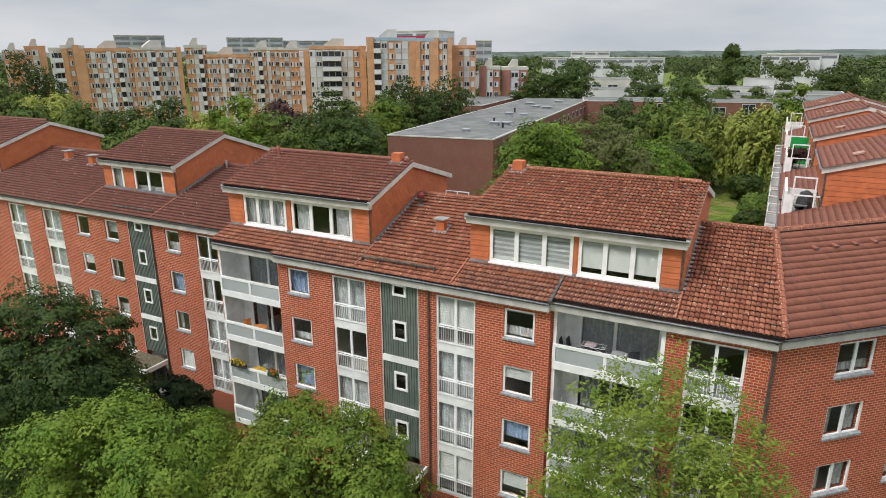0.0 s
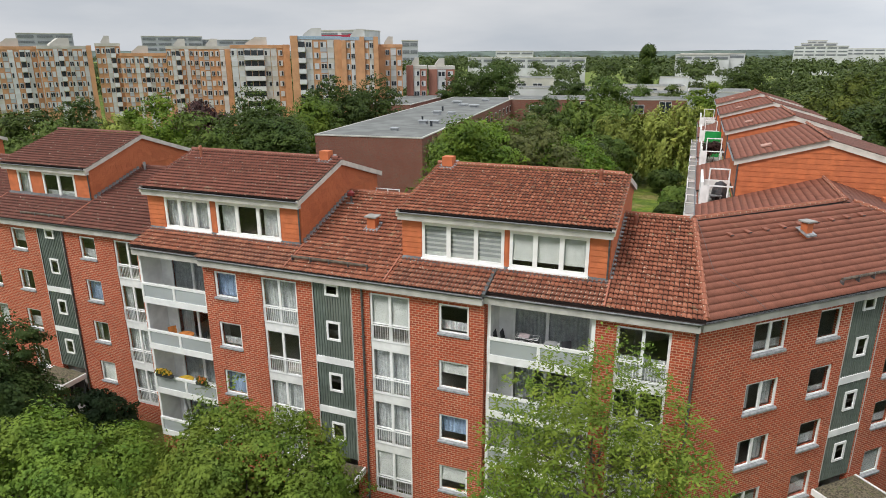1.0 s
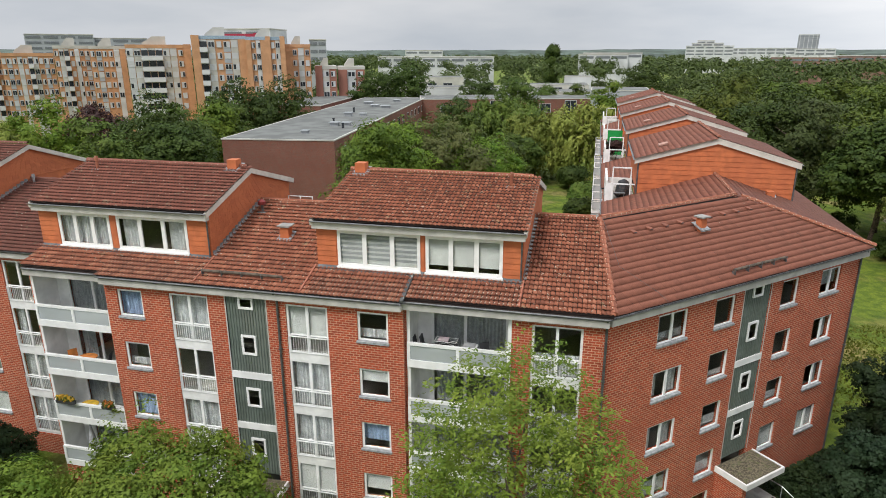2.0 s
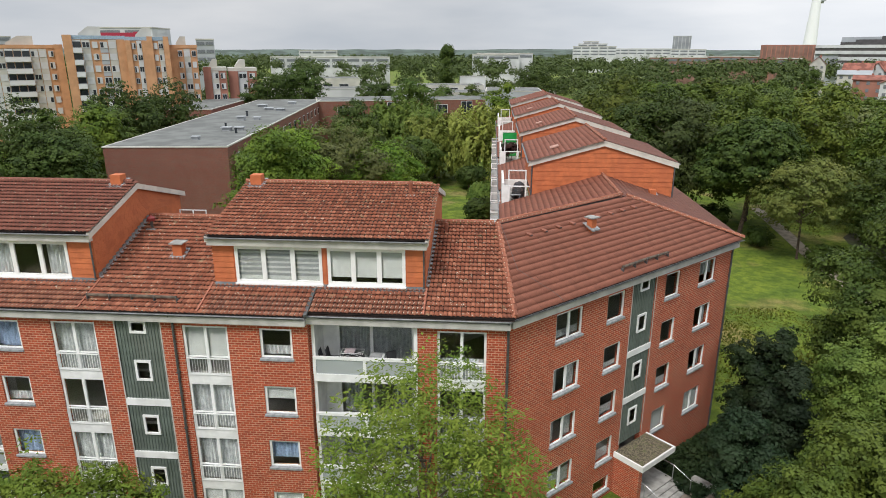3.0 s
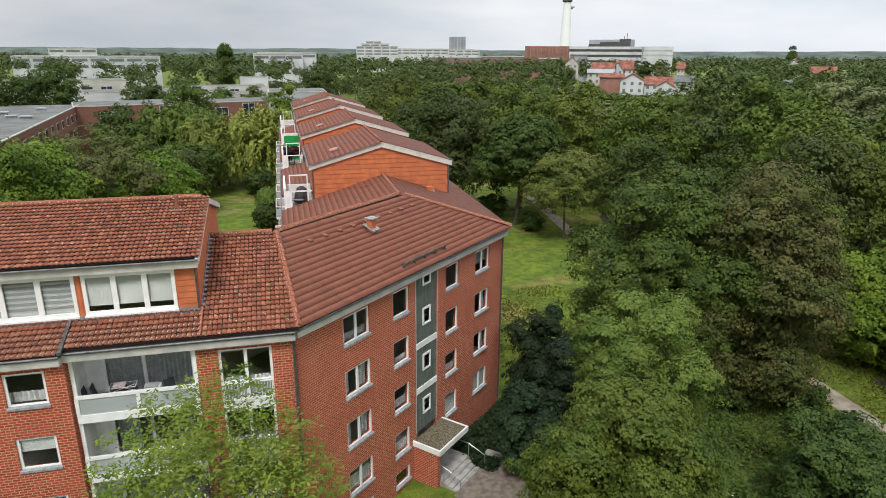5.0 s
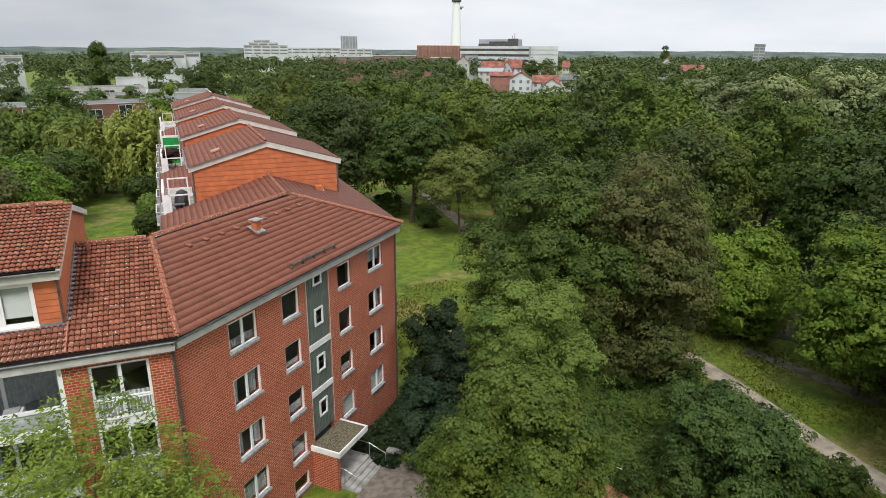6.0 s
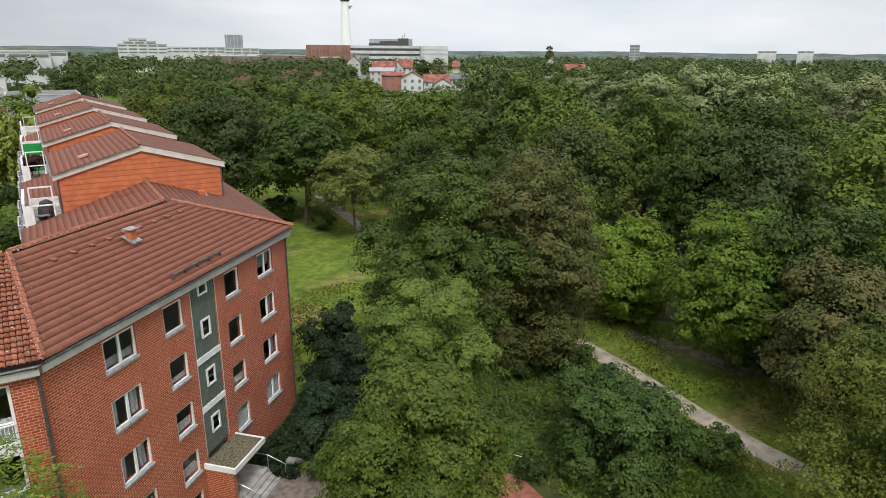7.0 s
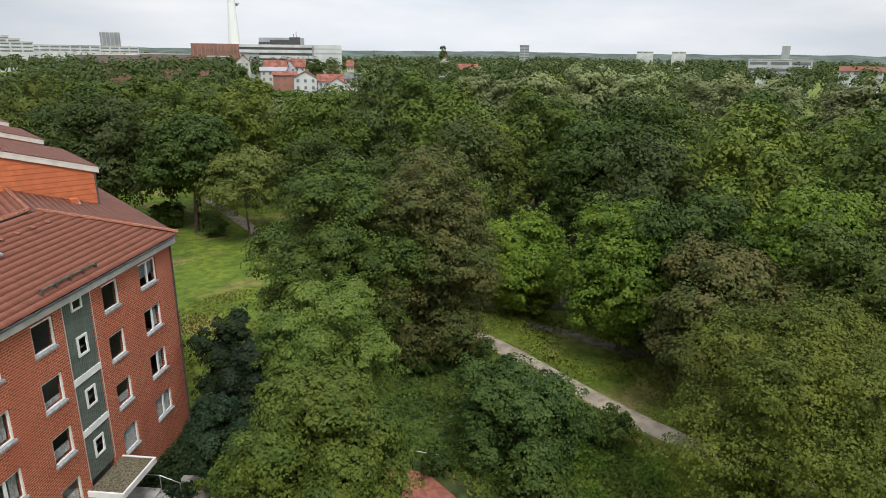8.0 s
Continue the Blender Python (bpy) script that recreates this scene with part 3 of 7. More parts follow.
def railing(parent, u, z, w, h=0.85, y=-0.06):
    """A steel balustrade before a french window: two rails and thin uprights."""
    r = part("railing", shared(("railing", round(w, 3), h), lambda: Shape().box(0, w, -0.02, 0.02, h - 0.045, h).box(0, w, -0.015, 0.015, 0.04, 0.07).mesh("railing", WHITE)), WHITE, parent, "white steel balustrade", pose(u, y, z))
    n = int(w / 0.115)
    for i in range(n + 1):
        part("baluster", shared(("baluster", h), lambda: Shape().box(-0.009, 0.009, -0.009, 0.009, 0.07, h - 0.045).mesh("baluster", WHITE)), WHITE, r, m=pose(w * i / n, 0, 0))
    return r


# ---- roofs ----
PAN = dict(width=0.188, course=0.31, length=0.37, profile=[(0.0, 0.0), (0.025, 0.034), (0.068, 0.054), (0.11, 0.036), (0.138, 0.008), (0.172, 0.0)], thick=0.075)
FLAT = dict(width=0.33, course=0.375, length=0.43, profile=[(0, 0.0), (0.02, 0.006), (0.05, 0.0), (0.331, 0.0)], thick=0.025)


def tile_verts(kind):
    pr, ln, th = kind["profile"], kind["length"], kind["thick"]
    lo = [(x, 0.0, h + th) for x, h in pr]
    up = [(x, ln, h) for x, h in pr]
    un = [(x, 0.024, h + th - 0.026) for x, h in pr]
    k = len(pr)
    f = [(i, i + 1, k + i + 1, k + i) for i in range(k - 1)] + [(2 * k + i, 2 * k + i + 1, i + 1, i) for i in range(k - 1)]
    return np.array(lo + up + un), np.array(f)


def tile_field(roof, mat, origin, along, up, ulen, vlen, inside, kind=PAN, singles=None, seed=1, single_mat=None):
    """Courses of tiles over a slope. origin: lower left corner; inside(u, v) keeps a tile; singles(u, v): tiles that are objects of their own."""
    rng = np.random.default_rng(seed)
    U, V = Vector(along).normalized(), Vector(up).normalized()
    N = U.cross(V).normalized()
    tv, tf = tile_verts(kind)
    R = np.array([U[:], V[:], N[:]])
    single_mat = single_mat or mat
    one = shared(("tile", kind["width"], single_mat.name), lambda: raw_mesh("tile", tv, tf, single_mat))
    vs, fs, count, base = [], [], 0, 0
    rot3 = Matrix((U, V, N)).transposed().to_4x4()
    for j in range(int(vlen / kind["course"]) + 1):
        v = j * kind["course"]
        for i in range(int(ulen / kind["width"]) + 1):
            u = i * kind["width"]
            if v + 0.2 > vlen or not inside(u + kind["width"] / 2, v + kind["course"] / 2):
                continue
            jit = rng.normal(size=3) * (0.003, 0.006, 0.004)
            p = np.array(origin) + np.array(U) * (u + jit[0]) + np.array(V) * (v + jit[1]) + np.array(N) * (0.02 + abs(jit[2]))
            if singles and count < 299 and singles(u, v):
                count += 1
                part("roof_tile", one, mat, roof, m=Matrix.Translation(p) @ rot3)
            else:
                vs.append(tv @ R + p)
                fs.append(tf + base)
                base += len(tv)
    if vs:
        ob = part("roof_tiles", raw_mesh("roof_tiles", np.concatenate(vs), np.concatenate(fs), mat), mat, roof)
        ob["kind"] = "stuff"


def ridge_caps(roof, p0, p1, mat, step=0.36, radius=0.13):
    """Half-round cap tiles along a ridge or hip."""
    a, b = Vector(p0), Vector(p1)
    d = (b - a).normalized()
    side = d.cross(Vector((0, 0, 1))).normalized()
    upv = side.cross(d)

    def make():
        sh = Shape()
        k = 6
        for r0, r1, x0, x1 in ((radius, radius * 0.86, 0.0, step + 0.05),):
            lo = [(x0, r0 * math.cos(math.pi * i / k), r0 * math.sin(math.pi * i / k)) for i in range(k + 1)]
            hi = [(x1, r1 * math.cos(math.pi * i / k), r1 * math.sin(math.pi * i / k)) for i in range(k + 1)]
            for i in range(k):
                sh.poly(lo[i], lo[i + 1], hi[i + 1], hi[i])
            sh.poly(*lo)
        return sh.mesh("ridge_tile", mat)
    me = shared(("ridge", step, radius, mat.name), make)
    rot3 = Matrix((d, -side, upv)).transposed().to_4x4()
    n = int((b - a).length / step)
    for i in range(n):
        part("ridge_tile", me, mat, roof, m=Matrix.Translation(a + d * (i * step) + upv * 0.0) @ rot3)


def gutter(parent, p0, p1, drop=0.0, name="gutter"):
    """A half-round zinc gutter along an eave, a little open at the top."""
    a, b = Vector(p0), Vector(p1)
    d = (b - a).normalized()
    side = d.cross(Vector((0, 0, 1))).normalized()
    sh = Shape()
    k, r = 6, 0.06
    ring = [(math.cos(math.pi + math.pi * i / k) * r, math.sin(math.pi + math.pi * i / k) * r) for i in range(k + 1)]
    ring += [(x * 0.85, y * 0.85) for x, y in reversed(ring)]
    n = len(ring)
    for end in (a, b):
        sh.v += [tuple(end + side * x + Vector((0, 0, y))) for x, y in ring]
    sh.f += [(i, (i + 1) % n, n + (i + 1) % n, n + i) for i in range(n)]
    sh.f += [tuple(range(n - 1, -1, -1)), tuple(range(n, 2 * n))]
    return part(name, sh, GUTTER, parent)


def downpipe(parent, u, y, z0, z1):
    sh = Shape().tube([(u, y - 0.25, z1), (u, y - 0.22, z1 - 0.15), (u, y, z1 - 0.4), (u, y, z0)], 0.055, 8)
    for z in (z0 + 1.5, z0 + 4.2, z0 + 7.0, z0 + 9.8):
        sh.box(u - 0.075, u + 0.075, y - 0.065, y + 0.1, z, z + 0.05)
    return part("downpipe", sh, ZINC, parent)


def chimney(roof_m, label, w=0.5, h=0.75, cap=True, clad=CLAD):
    ob = thing("chimney", roof_m, label, "chimney", "chimneys on the roofs")
    part("shaft", Shape().box(-w / 2, w / 2, -w / 2, w / 2, -0.45, h), clad, ob)
    part("flashing", Shape().prism([(-w / 2 - 0.16, 0.06 - 0.08), (w / 2 + 0.16, 0.06 + 0.2), (w / 2 + 0.16, 0.03 + 0.2), (-w / 2 - 0.16, -0.1)], "x", -w / 2 - 0.14, w / 2 + 0.14), LEAD, ob, "pale lead flashing")
    if cap:
        part("cap", Shape().box(-w / 2 - 0.1, w / 2 + 0.1, -w / 2 - 0.1, w / 2 + 0.1, h + 0.06, h + 0.12).box(-w / 2 + 0.03, w / 2 - 0.03, -w / 2 + 0.03, w / 2 - 0.03, h, h + 0.06), CONCRETE, ob, "pale concrete cap")
    return ob


def gable_courses(parent, x, front, back, z0, z1, lo, hi, out, course=0.26):
    """Overlapping cladding boards on a side wall at x; lo(z), hi(z): its ends in y; out: +1 or -1, the side it faces."""
    z = z0
    while z < z1 - 0.05:
        zt = min(z + course, z1)
        for a0, b0, a1, b1 in ((lo(z), hi(z), lo(zt), hi(zt)),):
            if min(b0 - a0, b1 - a1) > -0.5 and max(b0 - a0, b1 - a1) > 0.15:
                b0, b1 = max(a0, b0), max(a1, b1)
                t0, t1 = out * 0.04, out * 0.014
                sh = Shape()
                n = max(1, round((max(b0, b1) - min(a0, a1)) / 0.42))
                row = round((z - z0) / course)
                cuts = [0.0, *[(i + 0.5 * (row % 2)) / n for i in range(n + 1) if 0.01 < (i + 0.5 * (row % 2)) / n < 0.99], 1.0]
                for p, q in zip(cuts, cuts[1:]):
                    g = 0.006 / max(0.3, b0 - a0, b1 - a1)
                    p, q = p + g, q - g
                    c0, d0, c1, d1 = a0 + (b0 - a0) * p, a0 + (b0 - a0) * q, a1 + (b1 - a1) * p, a1 + (b1 - a1) * q
                    if out > 0:
                        one = Shape()
                        one.v = [(x + t0, c0, z), (x + t0, d0, z), (x + t1, d1, zt), (x + t1, c1, zt), (x, c0, z), (x, d0, z), (x, d1, zt), (x, c1, zt)]
                        one.f = [(0, 1, 2, 3), (4, 5, 1, 0), (3, 2, 6, 7), (0, 3, 7, 4), (5, 6, 2, 1)]
                        part("slate", one, SLATE, parent)
                        continue
                    k = len(sh.v)
                    sh.v += [(x + t0, c0, z), (x + t0, d0, z), (x + t1, d1, zt), (x + t1, c1, zt), (x, c0, z), (x, d0, z), (x, d1, zt), (x, c1, zt)]
                    sh.f += [(k, k + 1, k + 2, k + 3), (k + 4, k + 5, k + 1, k), (k + 3, k + 2, k + 6, k + 7), (k, k + 3, k + 7, k + 4), (k + 5, k + 6, k + 2, k + 1)]
                if sh.v:
                    part("slate_cladding", sh, SLATE, parent, "orange fibre slates")["kind"] = "stuff"
        z = zt


# ---- the ground ----
GROUND = -1.1
sh = Shape()
grid = [-2500, -1200, -600, -300, -150, -80, -40, -20, 0, 20, 40, 60, 80, 120, 180, 260, 400, 700, 1200, 2000, 3500]
for a, b in zip(grid, grid[1:]):
    for c, d in zip(grid, grid[1:]):
        sh.poly((a, c, GROUND), (b, c, GROUND), (b, d, GROUND), (a, d, GROUND))
solid("ground", sh, GRASS, "uneven meadow grass with dry patches", "ground", kind="structure")


def strip(name, pts, width, mat, label, z=0.02, category="path"):
    """A path on the ground along points, with a thin raised edge."""
    sh = Shape()
    ps = [Vector((x, y, 0)) for x, y in pts]
    left, right = [], []
    for i, p in enumerate(ps):
        d = (ps[min(i + 1, len(ps) - 1)] - ps[max(i - 1, 0)]).normalized()
        s = Vector((-d.y, d.x, 0)) * (width * (0.5 + 0.04 * math.sin(i * 2.1)))
        left.append(p + s)
        right.append(p - s)
    for i in range(len(ps) - 1):
        q = [right[i], right[i + 1], left[i + 1], left[i]]
        sh.poly(*[(v.x, v.y, GROUND + z) for v in q])
    for row in (left, right):
        for i in range(len(ps) - 1):
            a, b = row[i], row[i + 1]
            sh.poly((a.x, a.y, GROUND - 0.05), (b.x, b.y, GROUND - 0.05), (b.x, b.y, GROUND + z), (a.x, a.y, GROUND + z))
    return solid(name, sh, mat, label, category, kind="structure")


strip("path_1", [(40.6, 76), (39.0, 62), (37.6, 52), (36.6, 40), (36.6, 25), (37.2, 14.5), (37.5, 9.8), (37.2, 5.5), (36.9, 1.8), (36.4, -3.0), (36.2, -6.5), (36.6, -12), (38.5, -22), (42, -42)], 1.7, PATH, "pale sandy gravel footpath through grass")
strip("path_2", [(42.6, 9.4), (43.4, 7.4), (44.0, 5.2), (44.3, 3.0), (44.6, 0.4), (46.0, -3)], 1.3, EARTH, "trodden earth side path under the trees", 0.025)

# woodland ground patch; the shade of the trees is painted into its dark colour
sh = Shape()
rim = [(46.5 + 1.6 * math.sin(y * 0.31) + 1.0 * math.sin(y * 0.83), y) for y in range(-60, 66, 3)]
sh.poly(*[(x, y, GROUND + 0.012) for x, y in [(190, -60), (190, 66)] + rim[::-1]])
solid("forest_floor", sh, SHADED_LITTER, "leaf litter darkened with the shade of the wood", "ground", kind="structure")

# rank growth under the trees, its green lowered to hold their shade as well
sh = Shape()
ring = [(20.0, -12), (25, -9), (31.5, -5), (34.5, -2), (36.0, 1.5), (35.9, 8), (35.0, 15), (31, 20.5), (25, 20), (19.5, 15.5), (16.5, 9.5), (18.5, 3), (17.5, -6)]
ring = [(x + 0.7 * math.sin(i * 2.3 + k), y + 0.5 * math.cos(i * 1.7 + k)) for i, (a, b) in enumerate(zip(ring, ring[1:] + ring[:1])) for k in (0, 1, 2) for x, y in [(a[0] + (b[0] - a[0]) * k / 3, a[1] + (b[1] - a[1]) * k / 3)]]
sh.poly(*[(x, y, GROUND + 0.008) for x, y in ring])
solid("rough_ground", sh, SHADED_HERBAGE, "rank grass and weeds, darkened with tree shade", "ground", kind="structure")

# ---- house with the long front ----
EAVE, RIDGE = 11.70, 14.0
SLOPE_A = 0.3358
WT = 10.93
ROWS_Z = [WT - k * STOREY for k in range(4)]
DRESS = [("net", 0.05, 0.55), None, ("net", 0.02, 0.97), ("drape", 0, 1), ("blind", 0.45, 0.95), ("net", 0.05, 0.4), None, ("blue", 0.03, 0.97)]
rd = random.Random(5)


STAIR_WINS = ((10.5, 0.6), (8.2, 1.0), (8.2 - STOREY, 1.0), (8.2 - 2 * STOREY, 1.0))


def stair_strip(house, u, y, bottom=1.75):
    """The green stairwell panel with its small white windows and white bands."""
    sh = wall_shape(u - 1.02, u + 1.02, bottom, 11.25, [(u - 0.37, u + 0.37, z + 0.01, z + h - 0.01) for z, h in STAIR_WINS], 0.07, y + 0.05)
    panel = part("stair_panel", sh, GREEN, house, "grey-green ribbed stairwell panel")
    n = 14
    for i in range(1, n):
        a = u - 1.0 + 2.0 * i / n
        for z0, z1 in zip((bottom, 4.54, 7.29), (4.2, 6.95, 11.25)):
            cuts = [z0, *[q for z, h in sorted(STAIR_WINS) if z0 < z < z1 for q in (z - 0.02, z + h + 0.02)], z1]
            for c, d in ([(z0, z1)] if abs(a - u) > 0.42 else zip(cuts[::2], cuts[1::2])):
                part("panel_batten", shared(("batten", round(d - c, 3)), lambda: Shape().box(-0.018, 0.018, -0.03, 0.0, 0, d - c).mesh("panel_batten", GREEN)), GREEN, panel, m=pose(a, y + 0.05, c))
    part("corner_strip", Shape().box(u - 1.06, u - 1.0, y - 0.01, y + 0.05, bottom, 11.25).box(u + 1.0, u + 1.06, y - 0.01, y + 0.05, bottom, 11.25), FASCIA, panel)
    for z in (7.12, 7.12 - STOREY):
        part("floor_band", Shape().box(u - 1.03, u + 1.03, y - 0.02, y + 0.05, z - 0.17, z + 0.17), WHITE_WALL, panel, "white band between the floors")
    for z, h in STAIR_WINS:
        window(house, u - 0.38, z, 0.76, h, (), y - 0.09, sill=False, name="stair_window")


def french(house, u, w, k, y, dress, bars=(0.5,)):
    """A storey-high window with a rail outside, over a white panel."""
    z = WT + 0.03 - k * STOREY
    h = 2.42
    win = window(house, u, z - h, w, h, bars, y, sill=False, dress=dress, name="french_window", rails=(0.92,))
    part("panel", Shape().box(0, w, 0.06, 0.12, -0.34, 0.0), WHITE_WALL, win, "white panel below the window")
    railing(house, u + 0.04, z - h + 0.02, w - 0.08, 0.86, y + 0.02)


def loggia(house, u0, u1, y, depth=1.35):
    """Four recessed balconies above one another, with glazed white parapets."""
    mid = (u0 + u1) / 2
    for a, b in ((u0 - 0.02, u0 + 0.12), (u1 - 0.14, u1 + 0.02)):
        part("loggia_side_wall", Shape().box(a, b, y - 0.02, y + depth, 0.1, 11.25), WHITE_WALL, house, "white rendered side wall of the balconies")
    sh = wall_shape(u0 + 0.12, u1 - 0.14, 0.0, 11.3, [(u0 + 0.75, u1 - 0.3, 8.65 - k * STOREY, 10.95 - k * STOREY) for k in range(4)], 0.2, y + depth)
    part("loggia_back_wall", sh, WHITE_WALL, house, "white rendered back wall of the balconies")
    for k in range(4):
        zf = 8.5 - k * STOREY
        part("balcony_floor", Shape().box(u0 + 0.12, u1 - 0.14, y + 0.02, y + depth, zf - 0.06, zf + 0.02), CONCRETE, house)
        par = Shape()
        par.box(u0, u1, y - 0.10, y + 0.0, zf - 0.08, zf + 0.28).box(u0, u1, y - 0.11, y + 0.02, zf + 0.98, zf + 1.10)
        for a in (u0 + 0.06, mid, u1 - 0.06):
            par.box(a - 0.07, a + 0.07, y - 0.10, y + 0.0, zf + 0.28, zf + 0.98)
        pp = part("parapet", par, WHITE, house, "white balcony parapet frame")
        for a, b in ((u0 + 0.13, mid - 0.07), (mid + 0.07, u1 - 0.13)):
            part("infill_pane", Shape().box(a, b, y - 0.06, y - 0.045, zf + 0.28, zf + 0.98), FROST, pp, "frosted glass infill")
        window(house, u0 + 0.75, zf + 0.15, u1 - u0 - 1.05, 2.3, (0.45,), y + depth - 0.05, sill=False, dress=("net", 0.02, 0.97) if k != 1 else ("drape", 0, 1), name="balcony_window")


def storey_floors(house, u0, u1, y0, y1):
    """Floors and a partition behind the windows."""
    for k in range(5):
        z = 11.2 - k * STOREY
        part("floor_slab", Shape().box(u0, u1, y0, y1, z - 0.14, z), PLASTER, house)
    part("partition", Shape().box(u0, u1, y1, y1 + 0.12, -1.0, 11.2), PLASTER, house)


def long_house(m, label, dress, u0, u1, block, stair_u, singles, frenches, windows, loggias, dormers, hip=None, side_y=0.15, block_y=-0.12, tile=None, back=1.4):
    """A brick house of four storeys under a tiled roof with wide dormers."""
    tile = tile or TILE
    house = thing("apartment_house", m, label, "house", "red brick apartment houses")
    segs = [(u0, block[0], side_y), (block[0], block[1], block_y), (block[1], u1, side_y)]
    for a, b, y in segs:
        if b - a < 0.1:
            continue
        ops = []
        for u, w in windows:
            ops += [(u, u + w, z - 1.42, z) for z in ROWS_Z]
        for u, w in frenches:
            ops += [(u, u + w, 0.2, WT + 0.03)]
        ops += [(c, d, 0.08, 11.25) for c, d in loggias]
        ops += [(stair_u - 1.0, stair_u + 1.0, -0.7, 11.25)]
        part("wall", wall_shape(a, b, GROUND, 11.35, [o for o in ops if o[0] >= a - 0.01 and o[1] <= b + 0.01], 0.34, y), BRICK, house, "red brick front wall")
        part("fascia", Shape().box(a, b, y - 0.34, y - 0.005, 11.22, 11.5), FASCIA, house, "pale grey eaves board")
        gutter(house, (a, y - 0.42, EAVE - 0.07), (b, y - 0.42, EAVE - 0.07))
    yof = lambda u: next(y for a, b, y in segs if a - 0.01 <= u < b + 0.01)
    for u, w in windows:
        for k, z in enumerate(ROWS_Z):
            window(house, u, z - 1.42, w, 1.42, (), yof(u + w / 2), dress=dress.get((u, k), rd.choice(DRESS)))
    for u, w in frenches:
        for k in range(4):
            french(house, u, w, k, yof(u + w / 2), dress.get((u, k), ("net", 0.02, 0.98)))
    for c, d in loggias:
        loggia(house, c, d, yof((c + d) / 2))
    stair_strip(house, stair_u, block_y if block[0] < stair_u < block[1] else side_y)
    for dp in singles:
        downpipe(house, dp, yof(dp) - 0.07, GROUND, EAVE - 0.1)
    part("wall", Shape().box(u0, u0 + 0.3, side_y + (1.75 if loggias else 0.34), 13.0, GROUND, 11.4), BRICK, house, "red brick end wall")
    part("wall", Shape().box(u0, u1 - 1.0, 12.7, 13.0, GROUND, 11.4), BRICK, house, "red brick back wall")
    storey_floors(house, u0 + 0.35, u1 - 0.9, 1.75, 5.2)
    edges = [u0 + 0.35, *[q for c, d in sorted(loggias) for q in (c - 0.05, d + 0.05)], u1 - 0.9]
    for a, b in zip(edges[::2], edges[1::2]):
        for k in range(5):
            if b - a > 0.3:
                part("floor_slab", Shape().box(a, b, max(side_y, block_y) + 0.4, 1.74, 11.06 - k * STOREY, 11.2 - k * STOREY), PLASTER, house)
    # roof
    zr = lambda y: EAVE + SLOPE_A * (y + 0.35)
    yr = 6.5
    right_low = hip[0] if hip else u1
    right_top = hip[1] if hip else u1
    sh = Shape()
    e = side_y - 0.38
    for t in (0.0, -0.1):
        sh.poly((u0, e, zr(e) + t), (right_low, e, zr(e) + t), (right_top, yr, RIDGE + t), (u0, yr, RIDGE + t))
        sh.poly((u0, yr, RIDGE + t), (right_top, yr, RIDGE + t), (right_top, 13.35, EAVE + t), (u0, 13.35, EAVE + t))
    sh.poly((block[0], block_y - 0.38, zr(block_y - 0.38)), (block[1], block_y - 0.38, zr(block_y - 0.38)), (block[1], e, zr(e)), (block[0], e, zr(e)))
    roof = part("roof", sh, SHADE_UNDERLAY, house, "weathered red-brown clay tile roof")
    cosv = 1 / math.hypot(1, SLOPE_A)

    def inside(u, v):
        uu, yy = u + u0, e0 + v * cosv
        if hip and uu > hip[0] + (hip[1] - hip[0]) * (yy - e) / (yr - e) + 0.02:
            return False
        if yy < e - 0.02 and not (block[0] - 0.02 < uu < block[1] + 0.02):
            return False
        return not any(a - 0.05 < uu < b + 0.05 and back < yy < 11 for a, b, *_ in dormers)
    e0 = block_y - 0.42
    near = (lambda u, v: (-12.9 < u + u0 < -3.4 or -23.5 < u + u0 < -18.4) and v < 2.2) if hip else None
    tile_field(roof, tile, (u0, e0, zr(e0)), (1, 0, 0), (0, 1, SLOPE_A), max(right_low, right_top) - u0, (yr - e0) / cosv, inside, PAN, near, 3, TILE_MOSS)
    ends = sorted([u0, *[x for a, b, *_ in dormers for x in (a, b)], right_top])
    for a, b in zip(ends[::2], ends[1::2]):
        if b - a > 0.4:
            ridge_caps(roof, (a, yr, RIDGE + 0.08), (b, yr, RIDGE + 0.08), tile)
    return house, roof


